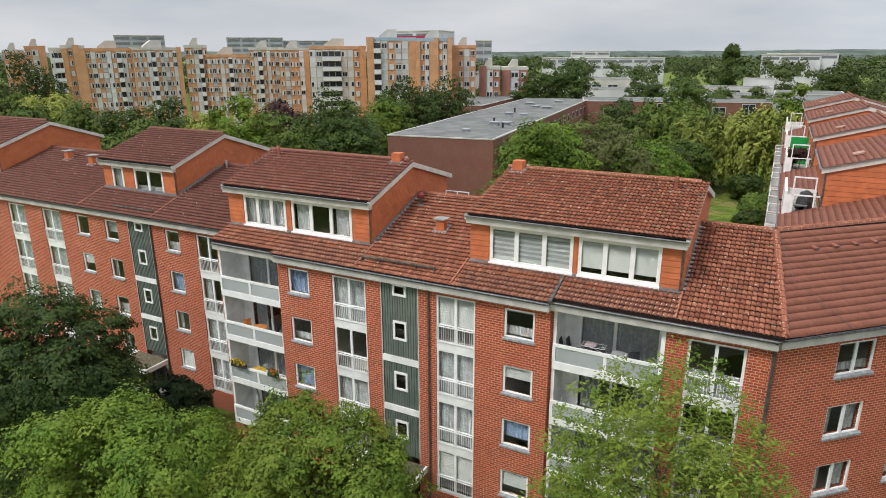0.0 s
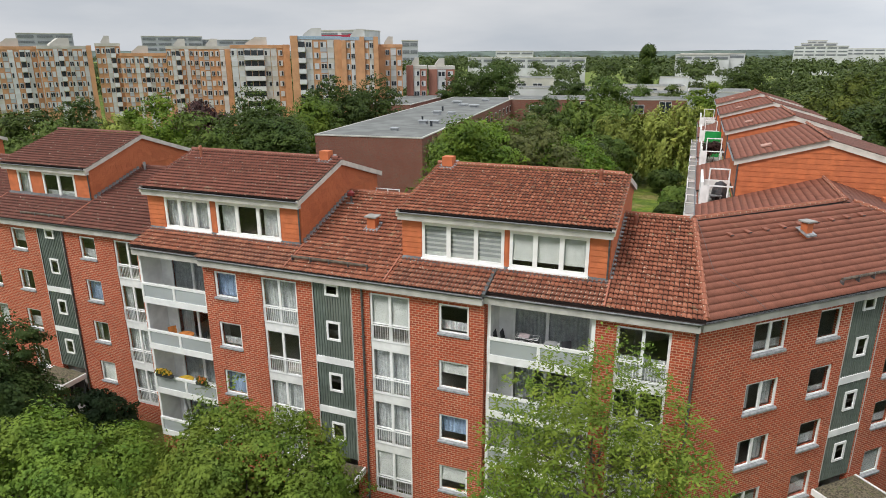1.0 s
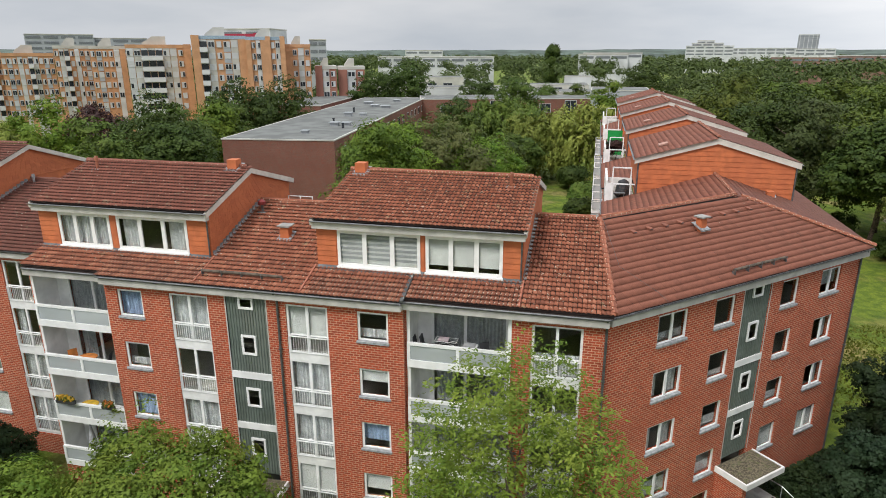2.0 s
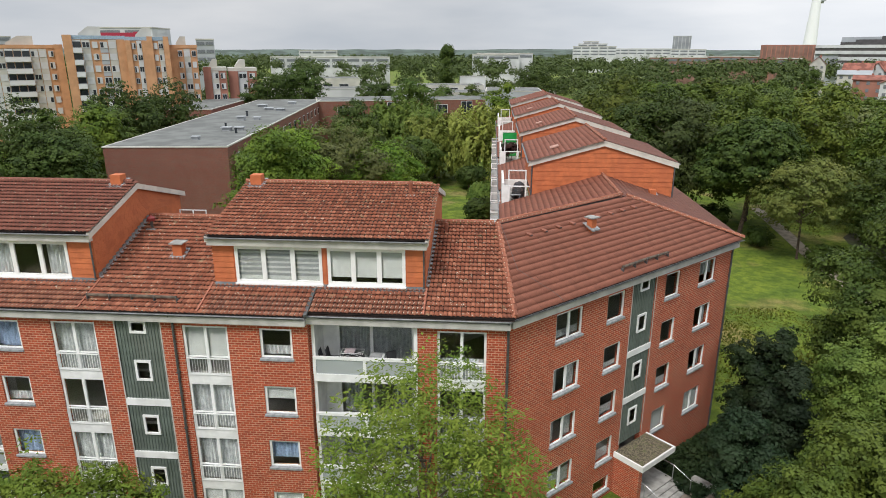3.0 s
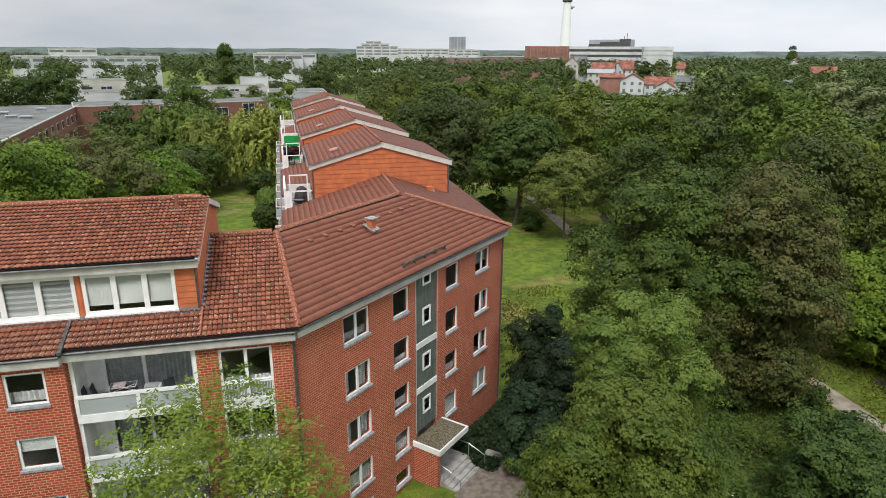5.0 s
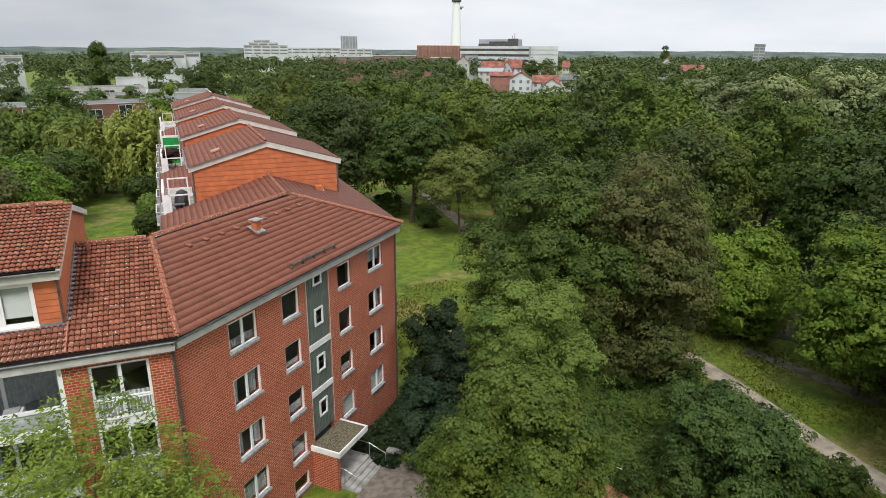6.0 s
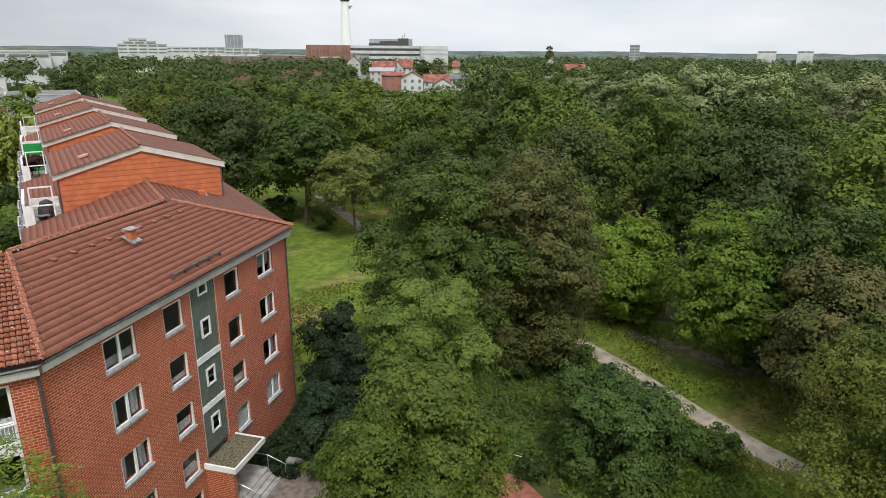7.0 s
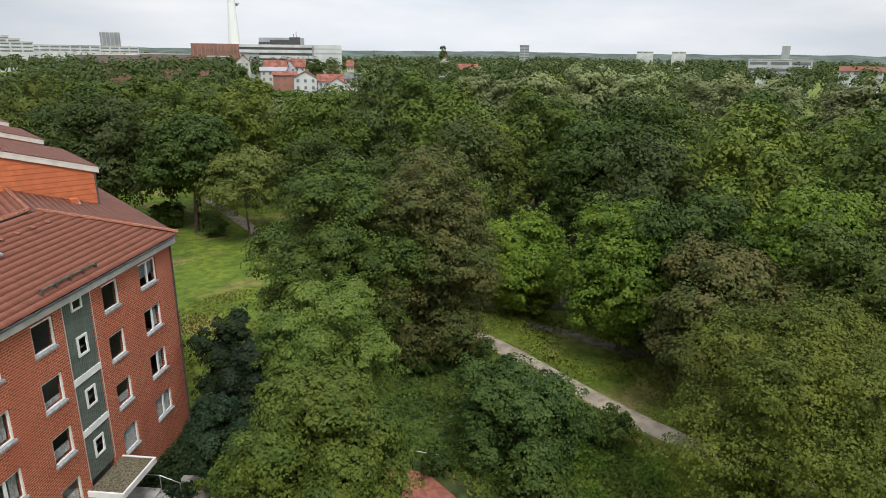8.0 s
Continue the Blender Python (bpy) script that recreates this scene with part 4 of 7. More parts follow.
def dormer(house, u0, u1, wins, seed, tile=None, yf=1.42, yap=6.0, zap=15.95):
    """A wide dormer storey: clad walls, window bands and a low tiled roof of its own."""
    tile = tile or TILE
    wins = [(*w, None)[:3] for w in wins]
    ye, yb = yf - 0.36, yap + 4.4
    ze = 14.62
    s = (zap - ze) / (yap - ye)
    zr = lambda y: EAVE + SLOPE_A * (y + 0.35)
    ops = [(a, b, 12.44, 14.12) for a, b, _ in wins]
    body = part("dormer", wall_shape(u0, u1, 12.0, 14.66, ops, 0.2, yf), CLAD, house, "orange clad dormer front")
    for x, out in ((u0, -1), (u1, 1)):
        outline = [(yf, 11.9), (yf, ze - 0.05), (yap, zap - 0.1), (yb, ze - 0.05), (yb, 11.9)]
        part("gable_wall", Shape().prism(outline, "x", x - 0.1 if out > 0 else x, x if out > 0 else x + 0.1), CLAD, house, "orange clad gable wall")
        top = lambda z: max(yf, yap - (zap - 0.2 - z) / s)
        bot = lambda z: min(yb, yap + (zap - 0.2 - z) / s)
        low_hi = lambda z: (z - EAVE) / SLOPE_A - 0.35 + 0.3
        gable_courses(body, x, yf, yb, 12.2, 14.2, lambda z: yf, lambda z: min(low_hi(z), yap + 0.5), out)
        gable_courses(body, x, yf, yb, 14.2, 15.9, lambda z: top(z), lambda z: bot(z), out)
        for p, q in (((ye + 0.02, ze), (yap, zap)), ((yap, zap), (yb + 0.35, ze - 0.05))):
            sh = Shape().prism([(p[0], p[1] - 0.27), (q[0], q[1] - 0.27), (q[0], q[1] + 0.0), (p[0], p[1] + 0.0)], "x", x + out * 0.03, x + out * 0.17)
            part("verge_board", sh, VERGE, house, "cream painted verge board")
    z = 12.1
    while z < 14.5:
        cuts = sorted([u0, u1, *[c for a, b, _ in wins for c in (a - 0.06, b + 0.06)]])
        spans = [(u0, u1)] if z + 0.25 < 12.42 or z > 14.12 else list(zip(cuts[::2], cuts[1::2]))
        for a, b in spans:
            if b - a > 0.1:
                part("cladding_board", Shape().prism([(yf - 0.035, z), (yf - 0.035, z + 0.02), (yf - 0.012, z + 0.25), (yf, z + 0.25), (yf, z)], "x", a, b), CLAD, body)
        z += 0.255
    part("attic_floor", Shape().box(u0 + 0.12, u1 - 0.12, yf + 0.22, yap, 11.9, 12.0), CONCRETE, house)
    part("partition", Shape().box(u0 + 0.12, u1 - 0.12, yap - 0.9, yap - 0.78, 12.1, 14.6), PLASTER, house)
    for a, b, dr in wins:
        window(house, a, 12.44, b - a, 1.68, (1 / 3, 2 / 3) if b - a > 2.85 else (0.5,) if b - a > 2 else (), yf - 0.1, sill=False, dress=dr, name="dormer_window", edge=0.14, bar=0.1)
        part("sill", Shape().box(a - 0.03, b + 0.03, yf - 0.14, yf - 0.02, 12.37, 12.44), WHITE, house, "white dormer window sill")
    part("fascia", Shape().box(u0 - 0.1, u1 + 0.1, yf - 0.32, yf - 0.04, 14.2, 14.5), FASCIA, house, "pale grey eaves board")
    part("flashing", Shape().prism([(yf - 0.22, zr(yf) + 0.0), (yf, zr(yf) + 0.17), (yf, zr(yf) + 0.11), (yf - 0.22, zr(yf) - 0.05)], "x", u0, u1), ZINC, house)
    gutter(house, (u0 - 0.15, ye - 0.06, ze - 0.05), (u1 + 0.15, ye - 0.06, ze - 0.05))
    part("downpipe", Shape().tube([(u1 - 0.06, ye, ze - 0.1), (u1 - 0.05, yf - 0.07, ze - 0.35), (u1 - 0.05, yf - 0.07, 12.4)], 0.04, 6), ZINC, house)
    a, b = u0 - 0.17, u1 + 0.17
    sh = Shape()
    for t in (0.0, -0.1):
        sh.poly((a, ye + 0.02, ze + t), (b, ye + 0.02, ze + t), (b, yap, zap + t), (a, yap, zap + t))
        sh.poly((a, yap, zap + t), (b, yap, zap + t), (b, yb + 0.35, ze - 0.05 + t), (a, yb + 0.35, ze - 0.05 + t))
    roof = part("dormer_roof", sh, SHADE_UNDERLAY, house, "weathered red-brown clay tile roof of the dormer")
    tile_field(roof, tile, (a, ye - 0.01, ze - 0.01), (1, 0, 0), (0, 1, s), b - a - 0.1, math.hypot(yap - ye, zap - ze), lambda u, v: True, PAN, None, seed)
    ridge_caps(roof, (a, yap, zap + 0.08), (b, yap, zap + 0.08), tile)


TILE_OLD = tile_material("weathered_pantile", [(0.17, 0.06, 0.04), (0.25, 0.085, 0.056), (0.21, 0.074, 0.05), (0.29, 0.105, 0.07)], (0.3, 0.23, 0.15), lichen=(0.685, 0.73))
BANG = 43.12
BC, BS = math.cos(radians(BANG)), math.sin(radians(BANG))
DRESS_L = {(-34.76, 3): ("blind", 0.03, 0.97), (-40.66, 0): ("net", 0.35, 0.97), (-32.0, 0): None, (-32.0, 1): ("drape", 0, 1)}
DRESS_A = {
    (-13.93, 0): ("blind", 0.36, 0.97),
    (-10.52, 0): ("net", 0.06, 0.36), (-10.52, 1): ("blind", 0.52, 0.95), (-10.52, 2): ("blue", 0.25, 0.97), (-10.52, 3): ("blind", 0.35, 0.97),
    (-22.74, 0): ("blue", 0.03, 0.97), (-22.74, 1): ("net", 0.06, 0.34), (-22.74, 2): ("blue", 0.03, 0.97), (-22.74, 3): ("blind", 0.05, 0.97),
    (-13.93, 3): ("blind", 0.3, 0.98), (-19.9, 1): None, (-19.9, 0): ("net", 0.02, 0.98), (-2.9, 0): ("net", 0.02, 0.42), (-2.9, 1): ("net", 0.02, 0.38), (-2.9, 2): None,
}
house_a, roof_a = long_house(
    pose(0, 0, 0), "four-storey red brick apartment house with tiled roof and white balconies", DRESS_A, -28.0, 0.18, (-23.4, -8.4), -15.91,
    (-14.28, 0.1), [(-13.93, 2.02), (-19.9, 2.05), (-2.9, 2.1)], [(-10.52, 1.43), (-22.74, 1.38)], [(-8.3, -3.76), (-27.9, -23.48)],
    [(-12.88, -3.52), (-28.0, -18.38)], hip=(0.34, -0.38))
dormer(house_a, -12.88, -3.52, [(-11.9, -8.02, ("zebra", 0.06, 0.97)), (-7.78, -4.37, ("blind", 0.2, 0.97))], 11, yap=6.4, zap=15.9)
# net added in the first window for the pale look of a bright room
dormer(house_a, -28.0, -18.38, [(-26.86, -23.86, ("net", 0.03, 0.97)), (-23.46, -19.56, ("drape", 0, 1))], 12, TILE_OLD, yap=5.4, zap=15.98)

house_l, roof_l = long_house(
    pose(0, 2.2, 0), "set-back red brick apartment house with green stairwell panels", DRESS_L, -64.0, -28.0, (-64.0, -63.0), -37.2,
    (-36.0,), [(-32.0, 2.0), (-47.6, 2.1), (-51.8, 2.1)], [(-34.76, 1.28), (-40.66, 1.3), (-43.67, 1.27)], [],
    [(-43.0, -35.7), (-64.0, -55.7)], side_y=0.0, tile=TILE_DARK, back=2.2)
# nets added here too, to lighten panes that would show dark green
dormer(house_l, -43.0, -35.7, [(-42.1, -40.95, ("net", 0.03, 0.97)), (-39.8, -36.98, ("net", 0.03, 0.3))], 13, TILE_DARK, yf=2.2, yap=6.6, zap=16.2)
dormer(house_l, -64.0, -55.7, [(-62.9, -60.0), (-59.0, -56.8)], 14, TILE_DARK, yf=2.2, yap=6.6, zap=16.2)

# ---- corner house ----
house_b = thing("apartment_house", pose(-0.06, 0.12, 0, 0, 0, BANG), "four-storey red brick corner house with a hipped tile roof", "house", "red brick apartment houses")
BLEN = 18.85
b_cols = [(3.25, 1.88), (6.98, 1.38), (11.93, 1.36), (15.25, 1.74)]
ops = [(u, u + w, z - 1.45, z) for u, w in b_cols for z in ROWS_Z] + [(9.02, 10.98, -0.7, 11.25), (6.98, 8.36, -0.75, 0.2), (3.25, 5.13, -0.75, 0.2)]
part("wall", wall_shape(0.0, BLEN, GROUND, 11.35, ops), BRICK, house_b, "red brick front wall")
DRESS_B = {(3.25, 0): ("net", 0.04, 0.3), (3.25, 2): ("drape", 0, 1), (6.98, 2): ("net", 0.05, 0.4), (6.98, 3): ("net", 0.05, 0.45), (11.93, 3): ("blind", 0.06, 0.96), (15.25, 3): ("blind", 0.06, 0.96), (15.25, 2): ("drape", 0, 1), (15.25, 0): ("net", 0.3, 0.96), (3.25, 1): ("drape", 0, 1), (3.25, 3): ("net", 0.05, 0.6), (6.98, 1): ("net", 0.03, 0.22), (11.93, 2): ("net", 0.05, 0.35), (15.25, 1): ("drape", 0, 1)}
for u, w in b_cols:
    for k, z in enumerate(ROWS_Z):
        window(house_b, u, z - 1.45, w, 1.45, (0.5,) if w > 1.6 else (), dress=DRESS_B.get((u, k)))
window(house_b, 6.98, -0.75, 1.38, 0.95, ())
window(house_b, 3.25, -0.75, 1.88, 0.95, (0.5,))
stair_strip(house_b, 10.0, 0.0)
part("fascia", Shape().box(0.15, BLEN, -0.34, -0.005, 11.22, 11.5), FASCIA, house_b, "pale grey eaves board")
gutter(house_b, (-0.1, -0.42, EAVE - 0.06), (BLEN + 0.3, -0.42, EAVE - 0.06))
downpipe(house_b, BLEN - 0.2, -0.07, GROUND, EAVE - 0.1)
storey_floors(house_b, 1.0, BLEN - 0.4, 0.4, 4.4)


def to_b(x, y, z):
    p = house_b.matrix_basis.inverted() @ Vector((x, y, z))
    return p.x, p.y, p.z


tl, tr = to_b(-0.38, 6.5, RIDGE), to_b(7.1, 13.7, RIDGE)
bl, br = (0.16, -0.4, EAVE), (BLEN + 0.25, -0.4, EAVE)
back = to_b(-0.1, 13.3, EAVE)
sh = Shape().poly(bl, br, tr, tl).poly(tl, tr, back)
sh.poly(*[(x, y, z - 0.1) for x, y, z in (bl, br, tr, tl)])
roof_b = part("roof", sh, SHADE_UNDERLAY, house_b, "smooth red clay tile roof with a low hip")
sb = (RIDGE - EAVE) / (tl[1] + 0.4)
cb = 1 / math.hypot(1, sb)


def in_b(u, v):
    k = v * cb / (tl[1] + 0.4)
    uu = u - 1.5
    return bl[0] + (tl[0] - bl[0]) * k - 0.06 < uu < br[0] + (tr[0] - br[0]) * k + 0.06


tile_field(roof_b, TILE_FLAT, (-1.5, -0.43, EAVE - 0.01), (1, 0, 0), (0, 1, sb), BLEN + 3, (tl[1] + 0.4) / cb, in_b, FLAT, lambda u, v: 0 < u - 1.5 < 12 and v < 3.6, 21)
for p, q in ((bl, tl), (br, tr), (tl, tr)):
    ridge_caps(roof_b, (p[0], p[1], p[2] + 0.09), (q[0], q[1], q[2] + 0.09), TILE, 0.36, 0.15)


def porch(house, u, y, half=1.52, out=1.85):
    """The flat entrance roof with moss and gravel, a brick cheek, the door and the steps down."""
    p = part("porch_roof", Shape().box(u - half, u + half, y - out, y + 0.0, 1.18, 1.42).box(u - half, u + half, y - out, y - out + 0.1, 1.42, 1.5).box(u - half, u - half + 0.1, y - out + 0.1, y, 1.42, 1.5).box(u + half - 0.1, u + half, y - out + 0.1, y, 1.42, 1.5), WHITE_WALL, house, "flat white porch roof")
    part("gravel_bed", Shape().box(u - half + 0.1, u + half - 0.1, y - out + 0.1, y, 1.42, 1.46), GRAVEL, p, "mossy gravel on the porch roof")
    part("porch_wall", Shape().box(u - half + 0.1, u - half + 0.42, y - out + 0.25, y, GROUND, 1.18), BRICK, house, "red brick cheek wall of the porch")
    d = part("entrance_door", frame_shape(1.9, 2.05, (0.42,), 0.0, 0.06, 0.09).mesh("entrance_door", DARK), DARK, house, "dark framed glass entrance door", pose(u - 0.95, y + 0.12, -0.9))
    part("pane", Shape().box(0.08, 1.82, 0.02, 0.035, 0.08, 1.97), FARGLASS, d)
    part("landing", Shape().box(u - half + 0.42, u + half + 0.3, y - out + 0.1, y, GROUND, -0.72), CONCRETE, house, "grey concrete landing")
    for i in range(3):
        part("step", Shape().box(u - half + 0.45, u + half + 0.3, y - out + 0.1 - 0.32 * (i + 1), y - out + 0.1 - 0.32 * i, GROUND, -0.72 - 0.1 * (i + 1)), CONCRETE, house)
    for x in (u - half + 0.55, u + half + 0.25):
        part("handrail", Shape().tube([(x, y - 0.3, 0.15), (x, y - out + 0.1, 0.15), (x, y - out - 1.0, -0.25), (x, y - out - 1.0, GROUND)], 0.03, 6).tube([(x, y - out + 0.1, 0.15), (x, y - out + 0.1, GROUND)], 0.025, 6), STEEL, house)


part("number_plate", Shape().box(-16.0, -15.75, -1.99, -1.975, 1.24, 1.42), DARK, house_a, "small dark house sign")
porch(house_a, -16.2, -0.12, 1.75)
porch(house_b, 10.1, 0.0)
porch(house_l, -37.6, 0.0)

# ---- row houses behind ----
CX = 6.98


def row_house(m):
    """One stretch of the rear wing: low tiled roof, raised clad storey with a gable, white roof terrace."""
    h = thing("row_house", m, "red brick row house with an orange clad gabled upper storey", "house", "row houses of the rear wing")
    hw, s = 7.15, (RIDGE - EAVE) / 7.15
    y0, y1 = -7.0, 9.5
    part("wall", Shape().box(-6.85, -6.5, y0, y1, GROUND, 11.5), BRICK, h, "red brick garden wall front")
    part("wall", Shape().box(6.5, 6.85, y0, y1, GROUND, 11.5), BRICK, h, "red brick park side wall")
    sh = Shape()
    for t in (0.0, -0.1):
        for a, b, x in ((y0, 0.0, -hw), (0.0, 5.0, -4.9), (5.0, y1, -hw)):
            z = EAVE + s * (hw + x)
            sh.poly((x, a, z + t), (0, a, RIDGE + t), (0, b, RIDGE + t), (x, b, z + t))
        sh.poly((0, y0, RIDGE + t), (hw, y0, EAVE + t), (hw, y1, EAVE + t), (0, y1, RIDGE + t))
    roof = part("roof", sh, SHADE_UNDERLAY, h, "low red tile roof")
    ln = math.hypot(hw, RIDGE - EAVE)
    tile_field(roof, TILE_FLAT, (-hw, 0, EAVE), (0, -1, 0), (1, 0, s), 7.0, ln, lambda u, v: True, FLAT, None, 31)
    tile_field(roof, TILE_FLAT, (hw, y0, EAVE), (0, 1, 0), (-1, 0, s), 7.0, ln, lambda u, v: True, FLAT, None, 32)
    tile_field(roof, TILE_FLAT, (-hw, y1, EAVE), (0, -1, 0), (1, 0, s), 4.3, 2.45, lambda u, v: True, FLAT, None, 35)
    tile_field(roof, TILE_FLAT, (hw, 0, EAVE), (0, 1, 0), (-1, 0, s), 9.5, 2.45, lambda u, v: True, FLAT, None, 36)
    ridge_caps(roof, (0, y0, RIDGE + 0.08), (0, 0, RIDGE + 0.08), TILE)
    for x in (-hw - 0.03, hw + 0.03):
        gutter(h, (x, y0, EAVE - 0.06), (x, y1, EAVE - 0.06))
    # raised storey
    hx, ze, za = 4.85, 14.95, 16.38
    sg = (za - ze) / (hx + 0.15)
    part("gable_wall", Shape().prism([(-hx, 11.9), (hx, 11.9), (hx, ze - 0.1), (0, za - 0.12), (-hx, ze - 0.1)], "y", 0.0, 9.5), CLAD, h, "orange clad upper storey")
    z = 12.2
    k = 0
    while z < 16.1:
        zt = z + 0.33
        w0 = min(hx, (za - 0.25 - z) / sg) if z > ze - 0.3 else hx
        w1 = min(hx, (za - 0.25 - zt) / sg) if zt > ze - 0.3 else hx
        w1 = max(w1, 0.05)
        sb_ = Shape().poly((-w0, -0.04, z), (w0, -0.04, z), (w1, -0.015, zt), (-w1, -0.015, zt)).poly((-w0, -0.04, z), (-w0, 0, z), (w0, 0, z), (w0, -0.04, z))
        part("cladding_board", sb_, CLAD, h)
        z = zt
    for sx in (-1, 1):
        part("verge_board", Shape().prism([(sx * (hx + 0.3), ze - 0.05 - 0.38), (0, za - 0.38), (0, za), (sx * (hx + 0.3), ze - 0.05)], "y", -0.16, -0.05), VERGE, h, "cream painted verge board")
        part("downpipe", Shape().tube([(sx * (hx + 0.05), -0.08, ze - 0.3), (sx * (hx + 0.05), -0.08, 12.4)], 0.05, 6), ZINC, h)
        gutter(h, (sx * (hx + 0.36), -0.15, ze - 0.12), (sx * (hx + 0.36), 9.6, ze - 0.12))
    sh = Shape()
    hr = hx + 0.3
    for t in (0.0, -0.1):
        sh.poly((-hr, -0.17, ze - 0.05 + t), (0, -0.17, za + t), (0, 9.6, za + t), (-hr, 9.6, ze - 0.05 + t))
        sh.poly((0, -0.17, za + t), (hr, -0.17, ze - 0.05 + t), (hr, 9.6, ze - 0.05 + t), (0, 9.6, za + t))
    up = part("upper_roof", sh, SHADE_UNDERLAY, h, "low red tile roof of the upper storey")
    l2 = math.hypot(hr, za - ze + 0.05)
    tile_field(up, TILE_FLAT, (-hr, 9.6, ze - 0.06), (0, -1, 0), (hr, 0, za - ze + 0.05), 9.75, l2, lambda u, v: True, FLAT, None, 33)
    tile_field(up, TILE_FLAT, (hr, -0.17, ze - 0.06), (0, 1, 0), (-hr, 0, za - ze + 0.05), 9.75, l2, lambda u, v: True, FLAT, None, 34)
    ridge_caps(up, (0, -0.17, za + 0.08), (0, 9.6, za + 0.08), TILE)
    # white roof terrace on the garden side
    t = part("terrace", Shape().box(-6.95, -4.92, 0.0, 5.0, 11.75, 11.9), CONCRETE, h, "grey floor of a recessed roof terrace")
    part("side_panel", Shape().box(-6.95, -6.8, -0.05, 5.0, 11.5, 13.3).box(-6.8, -6.4, -0.05, 0.02, 11.9, 13.1), WHITE_WALL, t, "white terrace side panel")
    part("back_wall", Shape().box(-6.8, -4.92, 4.9, 5.0, 11.9, 12.6), WHITE_WALL, t)
    for x in (-6.5, -5.3):
        part("screen_post", Shape().box(x - 0.04, x + 0.04, -0.06, 0.02, 11.9, 14.2), WHITE, t)
    for z in (13.07, 14.2):
        part("screen_rail", Shape().box(-6.54, -5.0 if z < 14 else -5.26, -0.06, 0.02, z - 0.04, z + 0.04), WHITE, t)
    part("screen_pane", Shape().box(-6.46, -4.95, -0.03, -0.02, 12.1, 13.0), GLASS, t, "clear glass below the rail")
    # shallow roof hatch on either slope
    part("roof_hatch", Shape().prism([(-3.5, 14.95 + sg * 1.75), (-2.9, 14.95 + sg * 2.35), (-2.9, 15.05 + sg * 2.35), (-3.5, 15.05 + sg * 1.75)], "y", 2.0, 2.8), PINKTILE, h, "pale roof hatch")
    for z0, y0_, y1_ in [(8.5 - 2.75 * k, a_, b_) for k in range(3) for a_, b_ in ((1.0, 4.4), (-5.6, -2.2))]:
        bal = part("balcony", Shape().box(-7.75, -6.85, y0_, y1_, z0 - 0.12, z0), WHITE_WALL, h, "white balcony slab")
        for x0_, x1_, a_, b_ in ((-7.75, -7.69, y0_, y1_), (-7.69, -6.85, y0_, y0_ + 0.06), (-7.69, -6.85, y1_ - 0.06, y1_)):
            part("balcony_panel", Shape().box(x0_, x1_, a_, b_, z0 + 0.12, z0 + 0.8), FROST, bal, "frosted balcony panel")
            part("balcony_rail", Shape().box(x0_, x1_, a_, b_, z0 + 0.95, z0 + 1.02), WHITE, bal)
    return h


row1 = row_house(pose(CX, 20.5, 0))
for k in (1, 2, 3):
    copy_thing(row1, pose(CX, 20.5 + 16.5 * k, 0))

# chimneys and roof fittings
zA = lambda y: EAVE + SLOPE_A * (y + 0.35)
chimney(pose(-15.43, 3.4, zA(3.4)), "small orange clad chimney on the tiled roof", 0.45, 0.55)
chimney(pose(-12.4, 6.2, 15.85), "orange clad chimney beside the dormer ridge", 0.54, 0.52, False)
chimney(pose(-19.1, 5.3, 15.93), "orange clad chimney beside the dormer ridge", 0.52, 0.5, False)
chimney(pose(4.55, 8.5, 13.35, 0, 0, BANG), "small orange clad chimney with a concrete cap", 0.36, 0.5)


def slope_bar(u0, y0, u1, y1, lift, w, h):
    """A flat strip lying on the long roof between two plan points."""
    a, b = Vector((u0, y0, zA(y0) + lift)), Vector((u1, y1, zA(y1) + lift))
    return Shape().tube([a, b], [w, w], 4)


for u in (-13.0, -3.45, -18.25):
    part("copper_strip", slope_bar(u, -0.45 if u < -8.4 else -0.2, u, 1.4, 0.10, 0.045, 0.03), COPPER, house_a, "pinkish copper strip on the tiles")
for u, v in ((-42.7, -43.05), (-35.4, -35.55)):
    part("copper_strip", slope_bar(u, -0.4, v, 2.0, 0.10, 0.045, 0.03), COPPER, house_l, "pinkish copper strip on the tiles")
part("lead_step", Shape().prism([(-0.5, zA(-0.5) + 0.02), (1.4, zA(1.4) + 0.02), (1.4, zA(1.4) + 0.13), (-0.5, zA(-0.5) + 0.13)], "x", -8.42, -8.28), ZINC, house_a, "grey lead strip between two roof parts")


def snow_guard(u0, u1, y, rot=None, z=None):
    """A wooden pole on iron brackets above the eave."""
    z = z or EAVE + (SLOPE_A if rot is None else sb) * (y + 0.35) + 0.26
    m_ = pose(0, 0, 0) if rot is None else rot
    g = thing("snow_guard", m_ @ pose(u0, y, z), "weathered wooden snow guard pole on the tiles", "roof guard", "snow guards on the roofs")
    ln = u1 - u0
    part("pole", Shape().tube([(0, 0, 0), (ln * 0.5, 0.03, 0.0), (ln, 0, 0)], [0.07, 0.075, 0.065], 8), WOOD, g)
    n = max(2, int(ln / 0.9))
    for i in range(n + 1):
        part("bracket", shared(("guard_bracket",), lambda: Shape().box(-0.02, 0.02, -0.09, 0.09, -0.24, -0.07).box(-0.02, 0.02, -0.09, -0.07, -0.07, 0.09).mesh("bracket", ZINC)), ZINC, g, m=pose(ln * i / n, 0, 0))


WOOD = plain("grey_old_wood", (0.11, 0.085, 0.065), 0.9, vary=0.2, scale=5.0)
snow_guard(-18.1, -14.1, 0.15)
snow_guard(-39.3, -35.7, 2.25, z=12.0)
